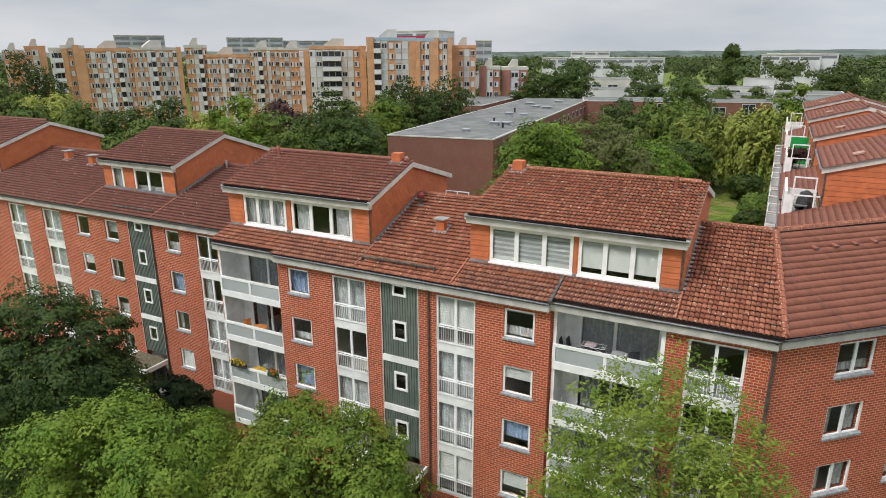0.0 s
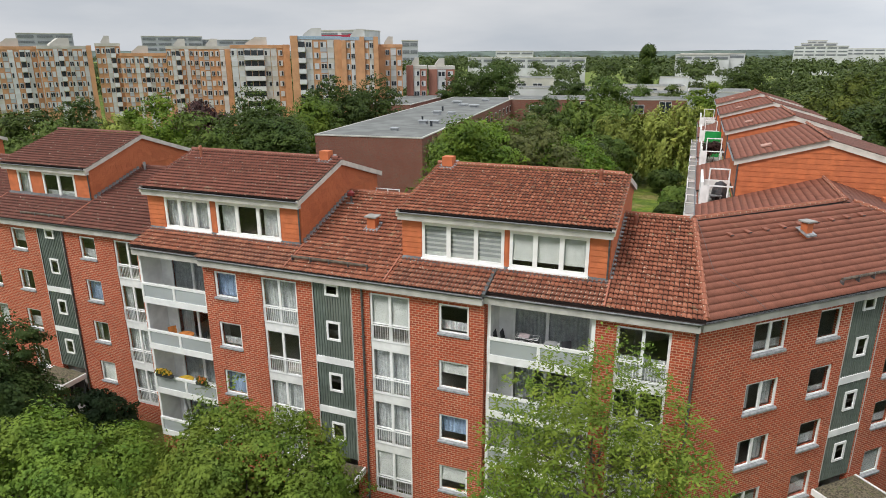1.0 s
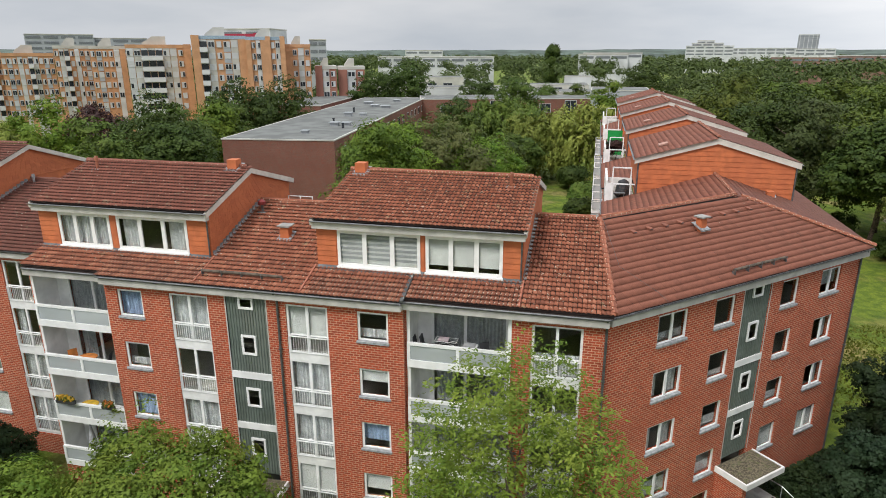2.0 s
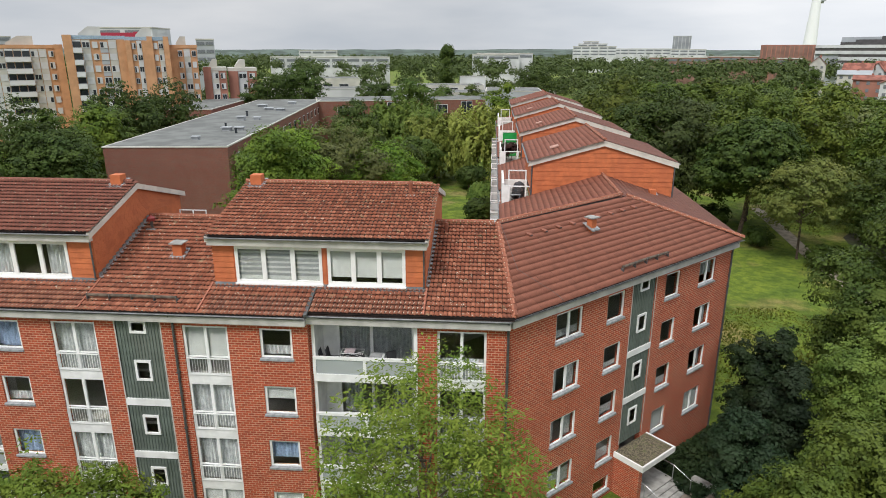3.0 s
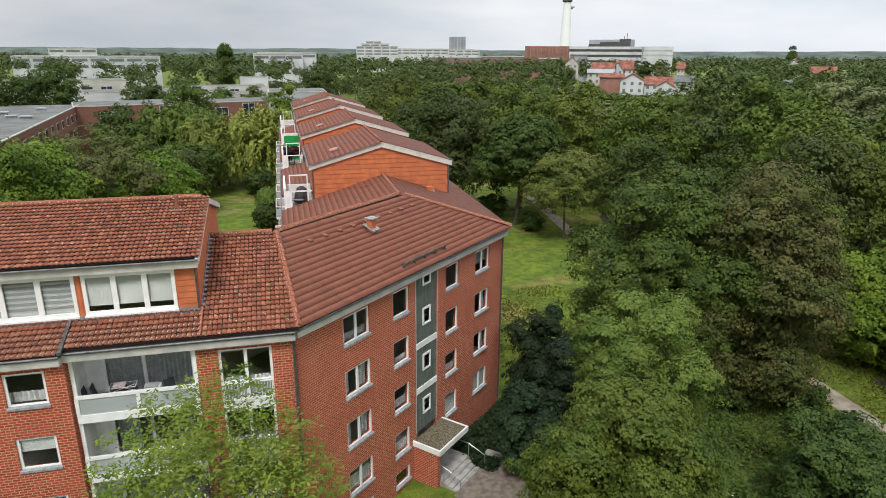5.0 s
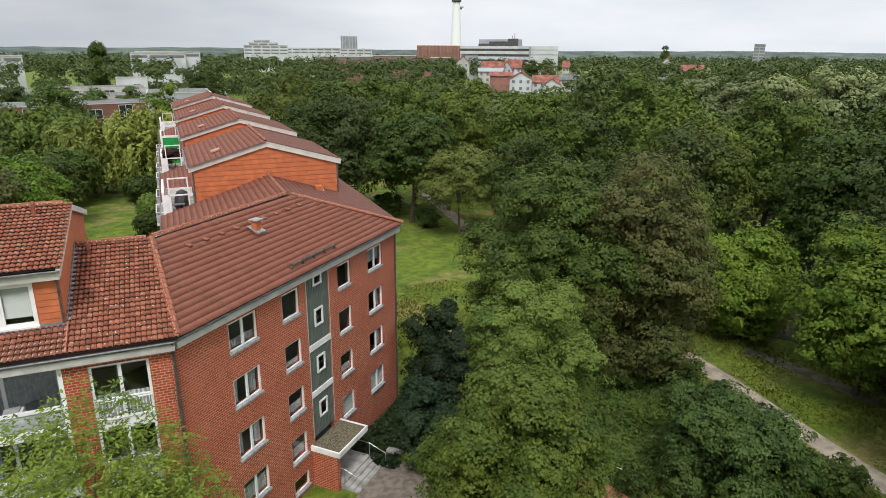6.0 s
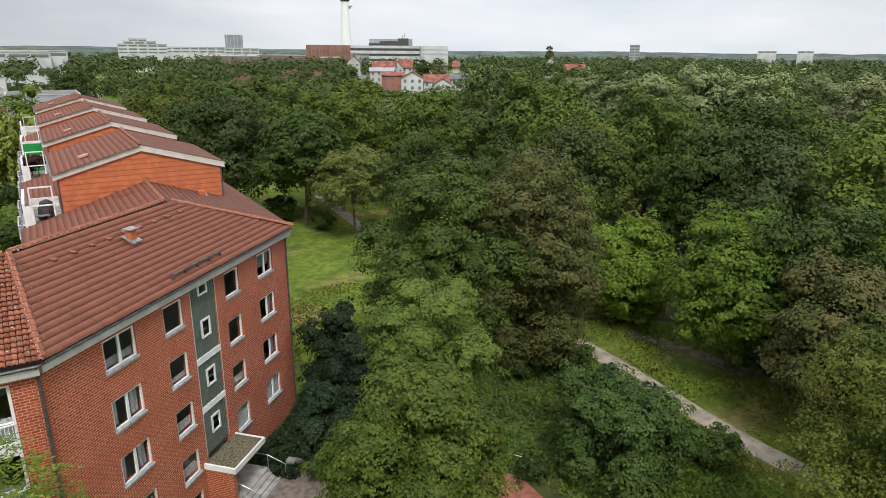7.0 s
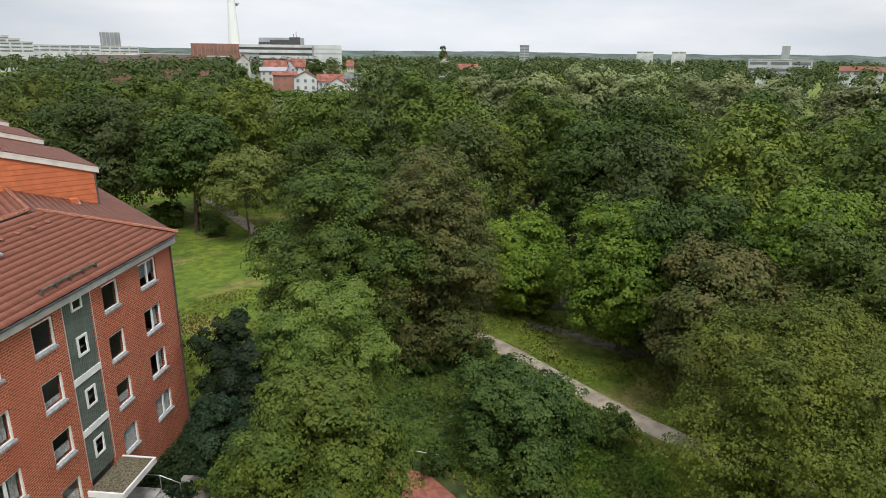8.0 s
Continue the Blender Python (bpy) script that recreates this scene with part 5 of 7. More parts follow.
snow_guard(8.05, 11.9, 0.1, house_b.matrix_basis)


def stepped_flashing(house, x, y0, y1, out, label="stepped lead flashing"):
    """Lead steps where the tiles meet a dormer's side wall."""
    n = int((y1 - y0) / 0.3)
    for i in range(n):
        y = y0 + 0.3 * i
        part("lead_flashing", shared(("lead", out), lambda: Shape().box(0, out * 0.16, 0, 0.24, 0.05, 0.10).box(0, out * 0.03, 0, 0.24, 0.05, 0.28).mesh("lead_flashing", LEAD)), LEAD, house, m=pose(x + out * 0.035, y, zA(y + 0.12)))


for x, out in ((-3.52, 1), (-18.38, 1)):
    stepped_flashing(house_a, x, 1.5, 6.3, out)
stepped_flashing(house_l, -35.7, 2.3, 6.4, 1)


def vent_pipe(m, label, mat, hood=False):
    v = thing("vent_pipe", m, label, "vent pipe", "vents on the roofs")
    part("pipe", Shape().tube([(0, 0, -0.2), (0, 0, 0.5)], 0.07, 10), mat, v)
    part("flashing", Shape().box(-0.22, 0.22, -0.25, 0.3, 0.02, 0.06), LEAD, v)
    part("hood", Shape().tube([(0, 0, 0.45), (0, 0, 0.6), (0, 0, 0.72)], [0.2, 0.2, 0.03] if hood else [0.1, 0.1, 0.08], 10), mat if not hood else REDMETAL, v)


REDMETAL = plain("dark_red_metal", (0.22, 0.03, 0.03), 0.5, 0.2)
vent_pipe(pose(-17.75, 5.4, zA(5.4)), "grey vent pipe with a dark red hood", ZINC, True)
vent_pipe(pose(-4.6, 5.4, 15.6), "short terracotta vent on the dormer roof", TILE)
vent_pipe(pose(-26.9, 4.6, 15.7), "short terracotta vent on the dormer roof", TILE)
vent_pipe(pose(-35.0, 8.2, 13.75), "grey vent pipe on the tiled roof", LEAD)
vent_pipe(pose(-2.9, 5.6, zA(5.6) - 0.15), "short pale vent on the tiled roof", TILE_FLAT)
for x, y in ((-51.3, 7.3), (-47.9, 7.0)):
    chimney(pose(x, y, zA(y - 2.2)), "small orange clad chimney on the tiled roof", 0.5, 0.6, True)
# lightning wire over the corner roof
part("lightning_wire", Shape().tube([to_b(-0.3, 6.3, RIDGE + 0.2), to_b(0.5, 2.6, 12.95), (3.1, 0.1, EAVE + 0.33), (3.2, -0.42, EAVE + 0.05)], 0.008, 4), ZINC, house_b, "thin lightning wire")

# a white rail behind the ridge, and the awning screens of the rear wing
rail = thing("terrace_rail", pose(-17.3, 9.0, zA(4.0)), "white steel rail of a roof terrace", "railing")
for x in (-0.75, 0.0, 0.75):
    part("post", Shape().box(x - 0.025, x + 0.025, -0.025, 0.025, -1.2, 0.62), WHITE, rail)
for z in (0.3, 0.6):
    part("rail", Shape().box(-0.75, 0.75, -0.02, 0.02, z - 0.02, z + 0.02), WHITE, rail)
scr = thing("balcony_screen", pose(0.35, 41.8, 11.9), "bright green cloth screen on a roof terrace", "screen")
part("cloth", Shape().box(-0.02, 1.4, -0.02, 0.02, 0.0, 2.4), GREENCLOTH, scr)
part("frame_bar", Shape().box(-0.06, 1.44, -0.04, 0.04, 1.3, 1.37), WHITE, scr, "white frame bar")


# things on the roof terraces of the rear wing
gr = thing("grill", pose(1.2, 21.6, 11.9), "barbecue under a dark grey cover", "grill")
part("cover", Shape().tube([(0, 0, 0.1), (0.05, 0, 0.7), (0.1, 0, 1.15), (0.12, 0, 1.3)], [0.5, 0.48, 0.36, 0.1], 9), DARK, gr)
part("leg", Shape().tube([(-0.3, 0, 0), (-0.3, 0, 0.2)], 0.03, 6), DARK, gr)
part("leg", Shape().tube([(0.3, 0, 0), (0.3, 0, 0.2)], 0.03, 6), DARK, gr)
tb = thing("terrace_bench", pose(0.7, 21.0, 11.9), "grey wooden bench on the roof terrace", "bench")
part("seat", Shape().box(-0.3, 0.7, -0.2, 0.2, 0.40, 0.46), SILL, tb)
for x in (-0.25, 0.62):
    part("leg", Shape().box(x - 0.03, x + 0.03, -0.18, 0.18, 0, 0.40), SILL, tb)
tree("potted_plant", pose(1.1, 38.0, 11.9), "dark reddish potted shrub on the terrace", 2.1, (0.75, 0.6, 0.7), LEAF_RED, 311, 60, 24, 0.14, 0.25, 0.04, category="plant", low=-0.9, limbs=3)
tree("potted_plant", pose(0.6, 39.2, 11.9), "dark green potted shrub on the terrace", 1.7, (0.5, 0.6, 0.7), LEAF_DARK, 312, 60, 24, 0.14, 0.25, 0.04, category="plant", low=-0.9, limbs=3)
chimney(pose(CX + 3.2, 20.5 - 1.4, RIDGE - 3.2 * 0.3636), "small orange clad chimney on the rear roof", 0.45, 0.45, False)
# raised vent tiles in a line below the ridge of the corner roof
for i in range(9):
    u = tl[0] + 1.0 + (tr[0] - tl[0] - 1.6) * i / 8
    y = tl[1] + (tr[1] - tl[1]) * (i + 0.6) / 9 - 1.25
    vt = thing("vent_tile", house_b.matrix_basis @ pose(u, y, EAVE + sb * (y + 0.4) + 0.05), "raised clay vent tile near the ridge", "roof tile", "vent tiles on the corner roof")
    part("hood", Shape().prism([(-0.14, 0.0), (-0.14, 0.06), (0.18, 0.1), (0.18, 0.03)], "x", -0.11, 0.11), TILE_FLAT, vt)
    # dark block for the shade inside the vent mouth; the hood is solid
    part("opening", Shape().box(-0.08, 0.08, -0.155, -0.13, 0.008, 0.05), DARK, vt)

# ---- things on the balconies ----
def balcony_table(m, label, top_mat):
    t = thing("balcony_table", m, label, "table")
    part("tabletop", Shape().prism([(0.5 * math.cos(i * math.pi / 6), 0.38 * math.sin(i * math.pi / 6)) for i in range(12)], "z", 0.70, 0.73), top_mat, t)
    for x, y in ((-0.3, -0.22), (0.3, -0.22), (-0.3, 0.22), (0.3, 0.22)):
        part("leg", shared(("table_leg",), lambda: Shape().tube([(0, 0, 0), (0, 0, 0.7)], 0.018, 6).mesh("leg", DARK)), DARK, t, m=pose(x, y, 0))


def balcony_chair(m, label, mat):
    c = thing("balcony_chair", m, label, "chair", "balcony chairs")
    part("seat", Shape().box(-0.22, 0.22, -0.22, 0.22, 0.41, 0.46), mat, c)
    part("backrest", Shape().prism([(0.19, 0.46), (0.23, 0.46), (0.33, 0.92), (0.29, 0.92)], "x", -0.22, 0.22), mat, c)
    for x, y in ((-0.2, -0.2), (0.2, -0.2), (-0.2, 0.2), (0.2, 0.2)):
        part("leg", shared(("chair_leg",), lambda: Shape().tube([(0, 0, 0), (0, 0, 0.41)], 0.015, 6).mesh("leg", DARK)), DARK, c, m=pose(x, y, 0))


def flower_box(m, label, seed, mat=None, length=0.8):
    f = thing("flower_box", m, label, "planter", "flower boxes on the balconies")
    part("box", Shape().prism([(-0.09, 0), (0.09, 0), (0.11, 0.18), (-0.11, 0.18)], "x", -length / 2, length / 2), DARK, f)
    v, fc = leaf_cloud(np.random.default_rng(seed), (0, 0, 0.28), (length / 2, 0.18, 0.2), 26, 14, 0.09, 0.1, -0.9)
    part("plant", raw_mesh("plant", v, fc, LEAF_MIDL), LEAF_MIDL, f)
    v, fc = leaf_cloud(np.random.default_rng(seed + 1), (0, -0.03, 0.32), (length / 2, 0.2, 0.22), 10, 8, 0.07, 0.06, -0.9)
    part("blossom", raw_mesh("blossom", v, fc, mat or FLOWER), mat or FLOWER, f)


def floor_of(k):
    return 8.52 - k * STOREY


balcony_table(pose(-26.0, 0.85, floor_of(1)), "small balcony table with an orange top", ORANGE)
balcony_chair(pose(-26.9, 0.9, floor_of(1), 0, 0, 60), "orange cushioned balcony chair", ORANGE)
balcony_chair(pose(-25.1, 1.0, floor_of(1), 0, 0, -70), "dark metal balcony chair", DARK)
flower_box(pose(-24.4, 0.55, floor_of(1) + 0.3), "planter with yellow flowers on the balcony", 301, YELLOW)
flower_box(pose(-27.0, -0.08, floor_of(2) + 1.1), "flower box with yellow blossoms on the parapet", 303, YELLOW, 1.1)
flower_box(pose(-24.4, -0.08, floor_of(2) + 1.1), "small flower box on the white parapet", 305, FLOWER, 0.7)
balcony_table(pose(-26.3, 0.7, floor_of(2)), "balcony table with a yellow cloth", YELLOW)
balcony_chair(pose(-25.3, 0.8, floor_of(2), 0, 0, -80), "white plastic balcony chair", WHITE)
balcony_chair(pose(-24.4, 0.6, floor_of(0), 0, 0, -60), "white plastic balcony chair", WHITE)
um = thing("parasol", pose(-26.6, 0.75, floor_of(3)), "folded grey parasol on the lowest balcony", "parasol")
part("pole", Shape().tube([(0, 0, 0), (0, 0, 2.2)], 0.02, 6), STEEL, um)
part("canopy", Shape().tube([(0, 0, 0.75), (0, 0, 1.0), (0, 0, 1.6), (0, 0, 2.15)], [0.24, 0.2, 0.12, 0.03], 9), GREYCLOTH, um)
balcony_chair(pose(-4.9, 0.9, floor_of(0), 0, 0, 30), "black padded balcony chair", DARK)
balcony_table(pose(-6.7, 0.95, floor_of(0)), "dark round balcony table", DARK)
dr = thing("drying_rack", pose(-6.7, 0.8, floor_of(0) + 0.74), "white drying rack with laundry", "drying rack")
part("rack", Shape().box(-0.5, 0.5, -0.25, -0.23, 0.28, 0.3).box(-0.5, 0.5, 0.23, 0.25, 0.28, 0.3).box(-0.5, -0.48, -0.23, 0.23, 0.28, 0.3).box(0.48, 0.5, -0.23, 0.23, 0.28, 0.3).tube([(-0.45, 0, 0), (0.45, 0, 0.29)], 0.012).tube([(0.45, 0, 0), (-0.45, 0, 0.29)], 0.012), WHITE, dr)
part("laundry", Shape().box(-0.35, 0.1, -0.2, 0.2, 0.3, 0.34), plain("pale_laundry", (0.6, 0.5, 0.52), 0.9), dr)
bx = thing("storage_box", pose(-5.6, 0.85, floor_of(0)), "white box with papers on the balcony", "box")
part("body", Shape().box(-0.3, 0.3, -0.2, 0.2, 0, 0.85), WHITE, bx)
part("lid", Shape().box(-0.32, 0.2, -0.22, 0.18, 0.85, 0.9), CURTAIN, bx)
for x in (-7.9, -7.55):
    balcony_chair(pose(x, 0.75, floor_of(0) + 0.25, 0, 0, 90), "dark folding balcony chair", DARK)

# ---- by the corner entrance ----
def placed(u, y):
    p = house_b.matrix_basis @ Vector((u, y, 0))
    return p.x, p.y


sh = Shape()
sh.poly(*[(*placed(u, y), GROUND + 0.03) for u, y in ((8.7, -2.7), (12.4, -2.7), (13.4, -4.2), (13.2, -7.0), (9.5, -8.0), (8.4, -5.0))])
solid("pavement", sh, GREYPAVE, "grey-brown paved entrance yard", "pavement", kind="structure")
sh = Shape()
sh.poly((19.0, -0.6, GROUND + 0.03), (20.6, 0.9, GROUND + 0.03), (22.0, -1.0, GROUND + 0.03), (21.8, -4.2, GROUND + 0.03), (18.0, -5.0, GROUND + 0.03), (17.2, -2.5, GROUND + 0.03))
solid("pavement_2", sh, REDPAVE, "small red paved square in the grass", "pavement", kind="structure")
p0, p1, p2 = placed(12.9, -2.4), placed(13.1, -4.6), placed(16.5, -5.0)
lw = Shape().tube([(*p0, GROUND + 0.2), (*p1, GROUND + 0.2), (*p2, GROUND + 0.2)], 0.3, 4)
solid("low_wall", lw, CONCRETE, "low pale concrete wall beside the entrance", "wall")
hr_ = thing("handrail", pose(21.9, 0.3, GROUND), "thin steel handrail beside the red paving", "handrail")
part("rail", Shape().tube([(0, 0, 0), (0, 0, 0.9), (1.1, -1.2, 0.7), (1.1, -1.2, 0)], 0.03, 6), STEEL, hr_)

# ivy by the corner entrance
gi = np.random.default_rng(61)
n = 5200
iu, iy = gi.uniform(11.6, 19.2, n), gi.uniform(-3.6, -0.15, n)
m4 = house_b.matrix_basis
ip = np.stack([m4[0][0] * iu + m4[0][1] * iy + m4[0][3], m4[1][0] * iu + m4[1][1] * iy + m4[1][3], GROUND + 0.05 + 0.28 * gi.random(n)], 1)
iv = leaf_quads(ip, np.array([0, 0, 1.0]) + 0.6 * gi.normal(size=(n, 3)), gi.normal(size=(n, 3)), gi.uniform(0.14, 0.3, n), 0.42)
tagged(new("ivy", raw_mesh("ivy", iv, np.arange(4 * n).reshape(n, 4), LEAF_DARK)), "dark ivy ground cover by the entrance", "ivy", kind="stuff")


# ---- trees near the houses ----
def at(x, y, turn=0.0, s=1.0):
    return pose(x, y, GROUND, 0, 0, turn) @ Matrix.Diagonal((s, s, s, 1))


near = "trees before the houses"
tree("tree", at(-2.9, -4.9), "young open street tree with light green leaf sprays", 13.5, (4.7, 4.4, 6.3), LEAF_STREET, 47, 2000, 16, 0.165, 0.14, 0.13, low=-0.95, spray=True, limbs=16, group=near)
tree("tree", at(-15.3, -7.9), "broad maple with fresh green foliage", 9.5, (4.7, 4.4, 4.4), LEAF_STREET, 42, 1000, 62, 0.125, 0.48, 0.2, lumps=0.6, corners=3, group=near)
tree("tree", at(-22.0, -11.2), "broad maple with fresh green foliage", 10.2, (4.6, 4.5, 4.6), LEAF_STREET, 43, 1000, 62, 0.125, 0.48, 0.2, lumps=0.6, corners=3, group=near)
tree("tree", at(-33.5, -7.5), "dark green broadleaf tree", 11.0, (5.6, 5.2, 5.4), LEAF_LAUREL, 44, 950, 50, 0.16, 0.52, 0.25, lumps=0.6, corners=3, group=near)
tree("bush", at(-31.1, -1.5), "rounded dark evergreen bush by the entrance", 4.3, (2.5, 2.4, 2.3), LEAF_DARK, 45, 420, 42, 0.15, 0.3, 0.08, category="bush", low=-0.9, lumps=0.2, corners=3)
corner = "trees beside the corner house"
tree("tree", at(16.9, 1.0), "tall ash tree with bright green foliage", 12.5, (3.5, 3.5, 4.8), LEAF_ASH, 46, 1000, 72, 0.115, 0.48, 0.22, lumps=0.7, low=-0.8, corners=3, flat=0.5, group=corner)
tree("tree", at(12.9, -4.9), "round maple with bright green foliage", 11.6, (3.7, 3.7, 5.1), LEAF_MIDL, 49, 1150, 72, 0.125, 0.46, 0.2, lumps=0.9, low=-0.8, corners=3, flat=0.5, group=corner)
tree("bush", at(16.0, 11.7), "dark evergreen shrub by the house corner", 7.6, (2.2, 2.2, 3.8), LEAF_DARK, 48, 420, 42, 0.16, 0.34, 0.1, category="bush", low=-0.9, corners=3)
tree("bush", at(15.3, 7.4), "tall dark yew by the house corner", 7.3, (1.9, 1.9, 3.7), LEAF_YEW, 49, 420, 44, 0.15, 0.32, 0.1, category="bush", low=-0.95, corners=3, flat=0.9)
tree("bush", at(12.8, 5.4), "dark evergreen shrub by the entrance", 5.7, (2.2, 2.1, 2.9), LEAF_YEW, 50, 420, 44, 0.15, 0.32, 0.1, category="bush", low=-0.95, corners=3, flat=0.9)
tree("bush", at(27.3, -3.0), "broad dark laurel bush on the grass", 5.9, (4.3, 4.4, 3.6), LEAF_LAUREL, 51, 900, 52, 0.15, 0.44, 0.12, category="bush", low=-0.85, lumps=0.6, corners=3)
tree("tree", at(25.7, 12.2), "large oak with dark foliage", 16.0, (6.6, 6.4, 8.0), LEAF_OAK, 52, 1250, 56, 0.18, 0.64, 0.35, low=-0.97, lumps=0.9, corners=3)
tree("tree", at(30.9, 9.5), "large oak with browning foliage", 16.4, (5.9, 5.9, 8.2), LEAF_BROWN, 53, 1150, 56, 0.18, 0.64, 0.35, low=-0.97, lumps=0.9, corners=3)
tree("tree", at(30.9, -17.0), "hornbeam with green foliage beside the path", 14.0, (6.6, 6.4, 7.3), LEAF_HORN, 54, 1700, 58, 0.12, 0.6, 0.25, low=-0.97, lumps=0.9, corners=3, flat=0.38)
tree("tree", at(31.6, 58.4), "dark shade tree on the lawn edge", 15.6, (7.0, 6.6, 6.2), LEAF_OAK, 55, 560, 24, 0.34, 0.8, 0.3, lumps=0.7, corners=3, low=-0.35)
tree("tree", at(35.4, 50.0), "spreading tree with thin olive foliage", 12.8, (5.8, 5.4, 5.6), LEAF_OLIVE, 56, 620, 22, 0.25, 0.62, 0.15, core=0.15, lumps=0.7, corners=3)

# ---- trees along the park path and the wood behind it ----
wood = "trees of the park wood"
tree("tree", at(44.3, 1.0), "low bright green beech at the wood edge", 12.5, (5.6, 5.2, 5.6), LEAF_LIGHT, 57, 720, 44, 0.22, 0.66, 0.2, low=-0.97, lumps=0.7, corners=3, group=wood)
tree("tree", at(44.2, 12.2), "low bright green beech at the wood edge", 9.9, (4.8, 4.6, 5.0), LEAF_LIGHT, 58, 720, 44, 0.22, 0.66, 0.2, low=-0.97, lumps=0.7, corners=3, group=wood)
tree("tree", at(51.3, -9.9), "yellow-green maple at the wood edge", 15.6, (5.2, 5.0, 7.0), LEAF_LIGHT, 59, 720, 44, 0.22, 0.66, 0.25, low=-0.97, lumps=0.7, corners=3, group=wood)
tree("tree", at(44.4, -14.8), "dark oak at the wood edge", 14.2, (5.6, 5.4, 6.8), LEAF_OAK, 60, 720, 44, 0.22, 0.66, 0.25, low=-0.97, lumps=0.7, corners=3, group=wood)
tree("tree", at(40.2, -8.6), "brownish green oak beside the path", 12.7, (4.8, 4.6, 5.6), LEAF_BROWN, 61, 720, 44, 0.22, 0.66, 0.2, low=-0.97, lumps=0.7, corners=3, group=wood)
tree("tree", at(46.7, -3.4), "dark oak at the wood edge", 14.1, (5.4, 5.4, 6.8), LEAF_OAK, 62, 720, 44, 0.22, 0.66, 0.25, low=-0.97, lumps=0.7, corners=3, group=wood)
protos, far_protos = [], []
WOOD = ((LEAF_WOOD, 17, (6.4, 6.0, 8.2)), (LEAF_OAK, 18.5, (7.2, 6.6, 8.9)), (LEAF_MID, 16, (5.8, 6.0, 7.8)), (LEAF_WOOD, 17.0, (6.6, 6.4, 8.2)), (LEAF_MIDL, 16.5, (6.0, 5.6, 7.9)), (LEAF_DULL, 17, (6.2, 6.4, 8.2)), (LEAF_FAR, 15.5, (5.6, 6.2, 7.4)))
for i, (mat, ht, rad) in enumerate(WOOD):
    protos.append(tree("forest_tree", at(56 + 9 * i, 29 - 10 * i), "broadleaf woodland tree in dense green leaf", ht, rad, mat, 70 + i, 520, 23, 0.31, 0.85, 0.3, core=0.5, group=wood, limbs=5, low=-0.8, lumps=0.9, corners=3))
    far_protos.append(tree("forest_tree", at(104 + 8 * i, 32 - 12 * i), "broadleaf woodland tree in dense green leaf", ht, rad, mat, 80 + i, 300, 14, 0.52, 1.0, 0.3, group=wood, limbs=3, low=-0.5, lumps=0.8, corners=3))
EDGE = [(18.8, 86.2, 20.1), (21.2, 70.2, 19.1), (24.6, 66.1, 17.6), (35.8, 67.9, 19.0), (43.4, 67.7, 19.5), (50.0, 57.0, 18.8), (64.5, 59.1, 21.5), (66.4, 51.2, 20.8), (60.5, 36.3, 18.7), (70.7, 32.6, 19.4), (64.4, 16.0, 19.0), (71.8, 13.4, 19.5), (61.4, 0.5, 19.3), (53.4, 28.9, 16.2), (55.0, 6.5, 16.3), (46.8, 33.3, 14.1), (43.3, 45.6, 14.6), (44.5, 21.2, 13.2)]
rw = random.Random(9)
for x, y, h in EDGE:
    k = rw.choice((0, 1, 1, 0, 3, 6))
    copy_thing(protos[k], at(x, y, rw.uniform(0, 360)) @ Matrix.Diagonal((h / 16.5, h / 16.5, h / WOOD[k][1], 1)))
taken = [(x, y) for x, y, _ in EDGE] + [(56 + 9 * i, 29 - 10 * i) for i in range(7)] + [(104 + 8 * i, 32 - 12 * i) for i in range(7)]
for _ in range(2600):
    x, y = rw.uniform(16, 165), rw.uniform(-62, 185)
    if x < 54 and y < 90 or x - 0.35 * y > 150 or (x < 60 and -10 < y < 30) or y > 90 and x < 20 + 0.1 * y:
        continue
    far = math.hypot(x, y + 25)
    if any((x - a) ** 2 + (y - b) ** 2 < (95 if far < 110 else 120) for a, b in taken):
        continue
    taken.append((x, y))
    yaw = math.degrees(math.atan2(x, y + 25))
    k = rw.choice((0, 1, 2, 3, 4, 5, 6, 0, 1) if far < 95 or yaw < 60 else (0, 2, 3, 4, 5, 5, 4, 1))
    h = WOOD[k][1] * rw.uniform(0.8, 1.16)
    if 23.5 < yaw < 41 and far > 85:
        h = min(h, rw.uniform(0.84, 1.0) * (23.6 - 0.054 * far))
    elif 46 < yaw < 70 and 70 < far < 140:
        h = min(h, rw.uniform(0.88, 1.0) * (23.6 - 0.058 * far))
    elif yaw <= 23.5:
        h = min(h, 23.5 - 0.035 * far)
    w = rw.uniform(0.98, 1.25)
    copy_thing((protos if far < 100 else far_protos)[k], at(x, y, rw.uniform(0, 360)) @ Matrix.Diagonal((w, w, h / WOOD[k][1], 1)))
# tall pale trees at the far side of the wood
pale = tree("forest_tree", at(112.0, 56.0), "tall pale grey-green tree behind the wood", 21.6, (5.4, 5.2, 9.4), LEAF_PALE, 95, 420, 20, 0.42, 0.9, 0.3, core=0.5, group=wood, limbs=6, low=-0.9, lumps=0.9, corners=3)
for i in range(13):
    copy_thing(pale, at(98 + 3.4 * i + rw.uniform(-5, 5), 74 - 5.2 * i + rw.uniform(-5, 5), rw.uniform(0, 360)) @ Matrix.Diagonal((1.1, 1.1, rw.uniform(0.86, 1.02), 1)))
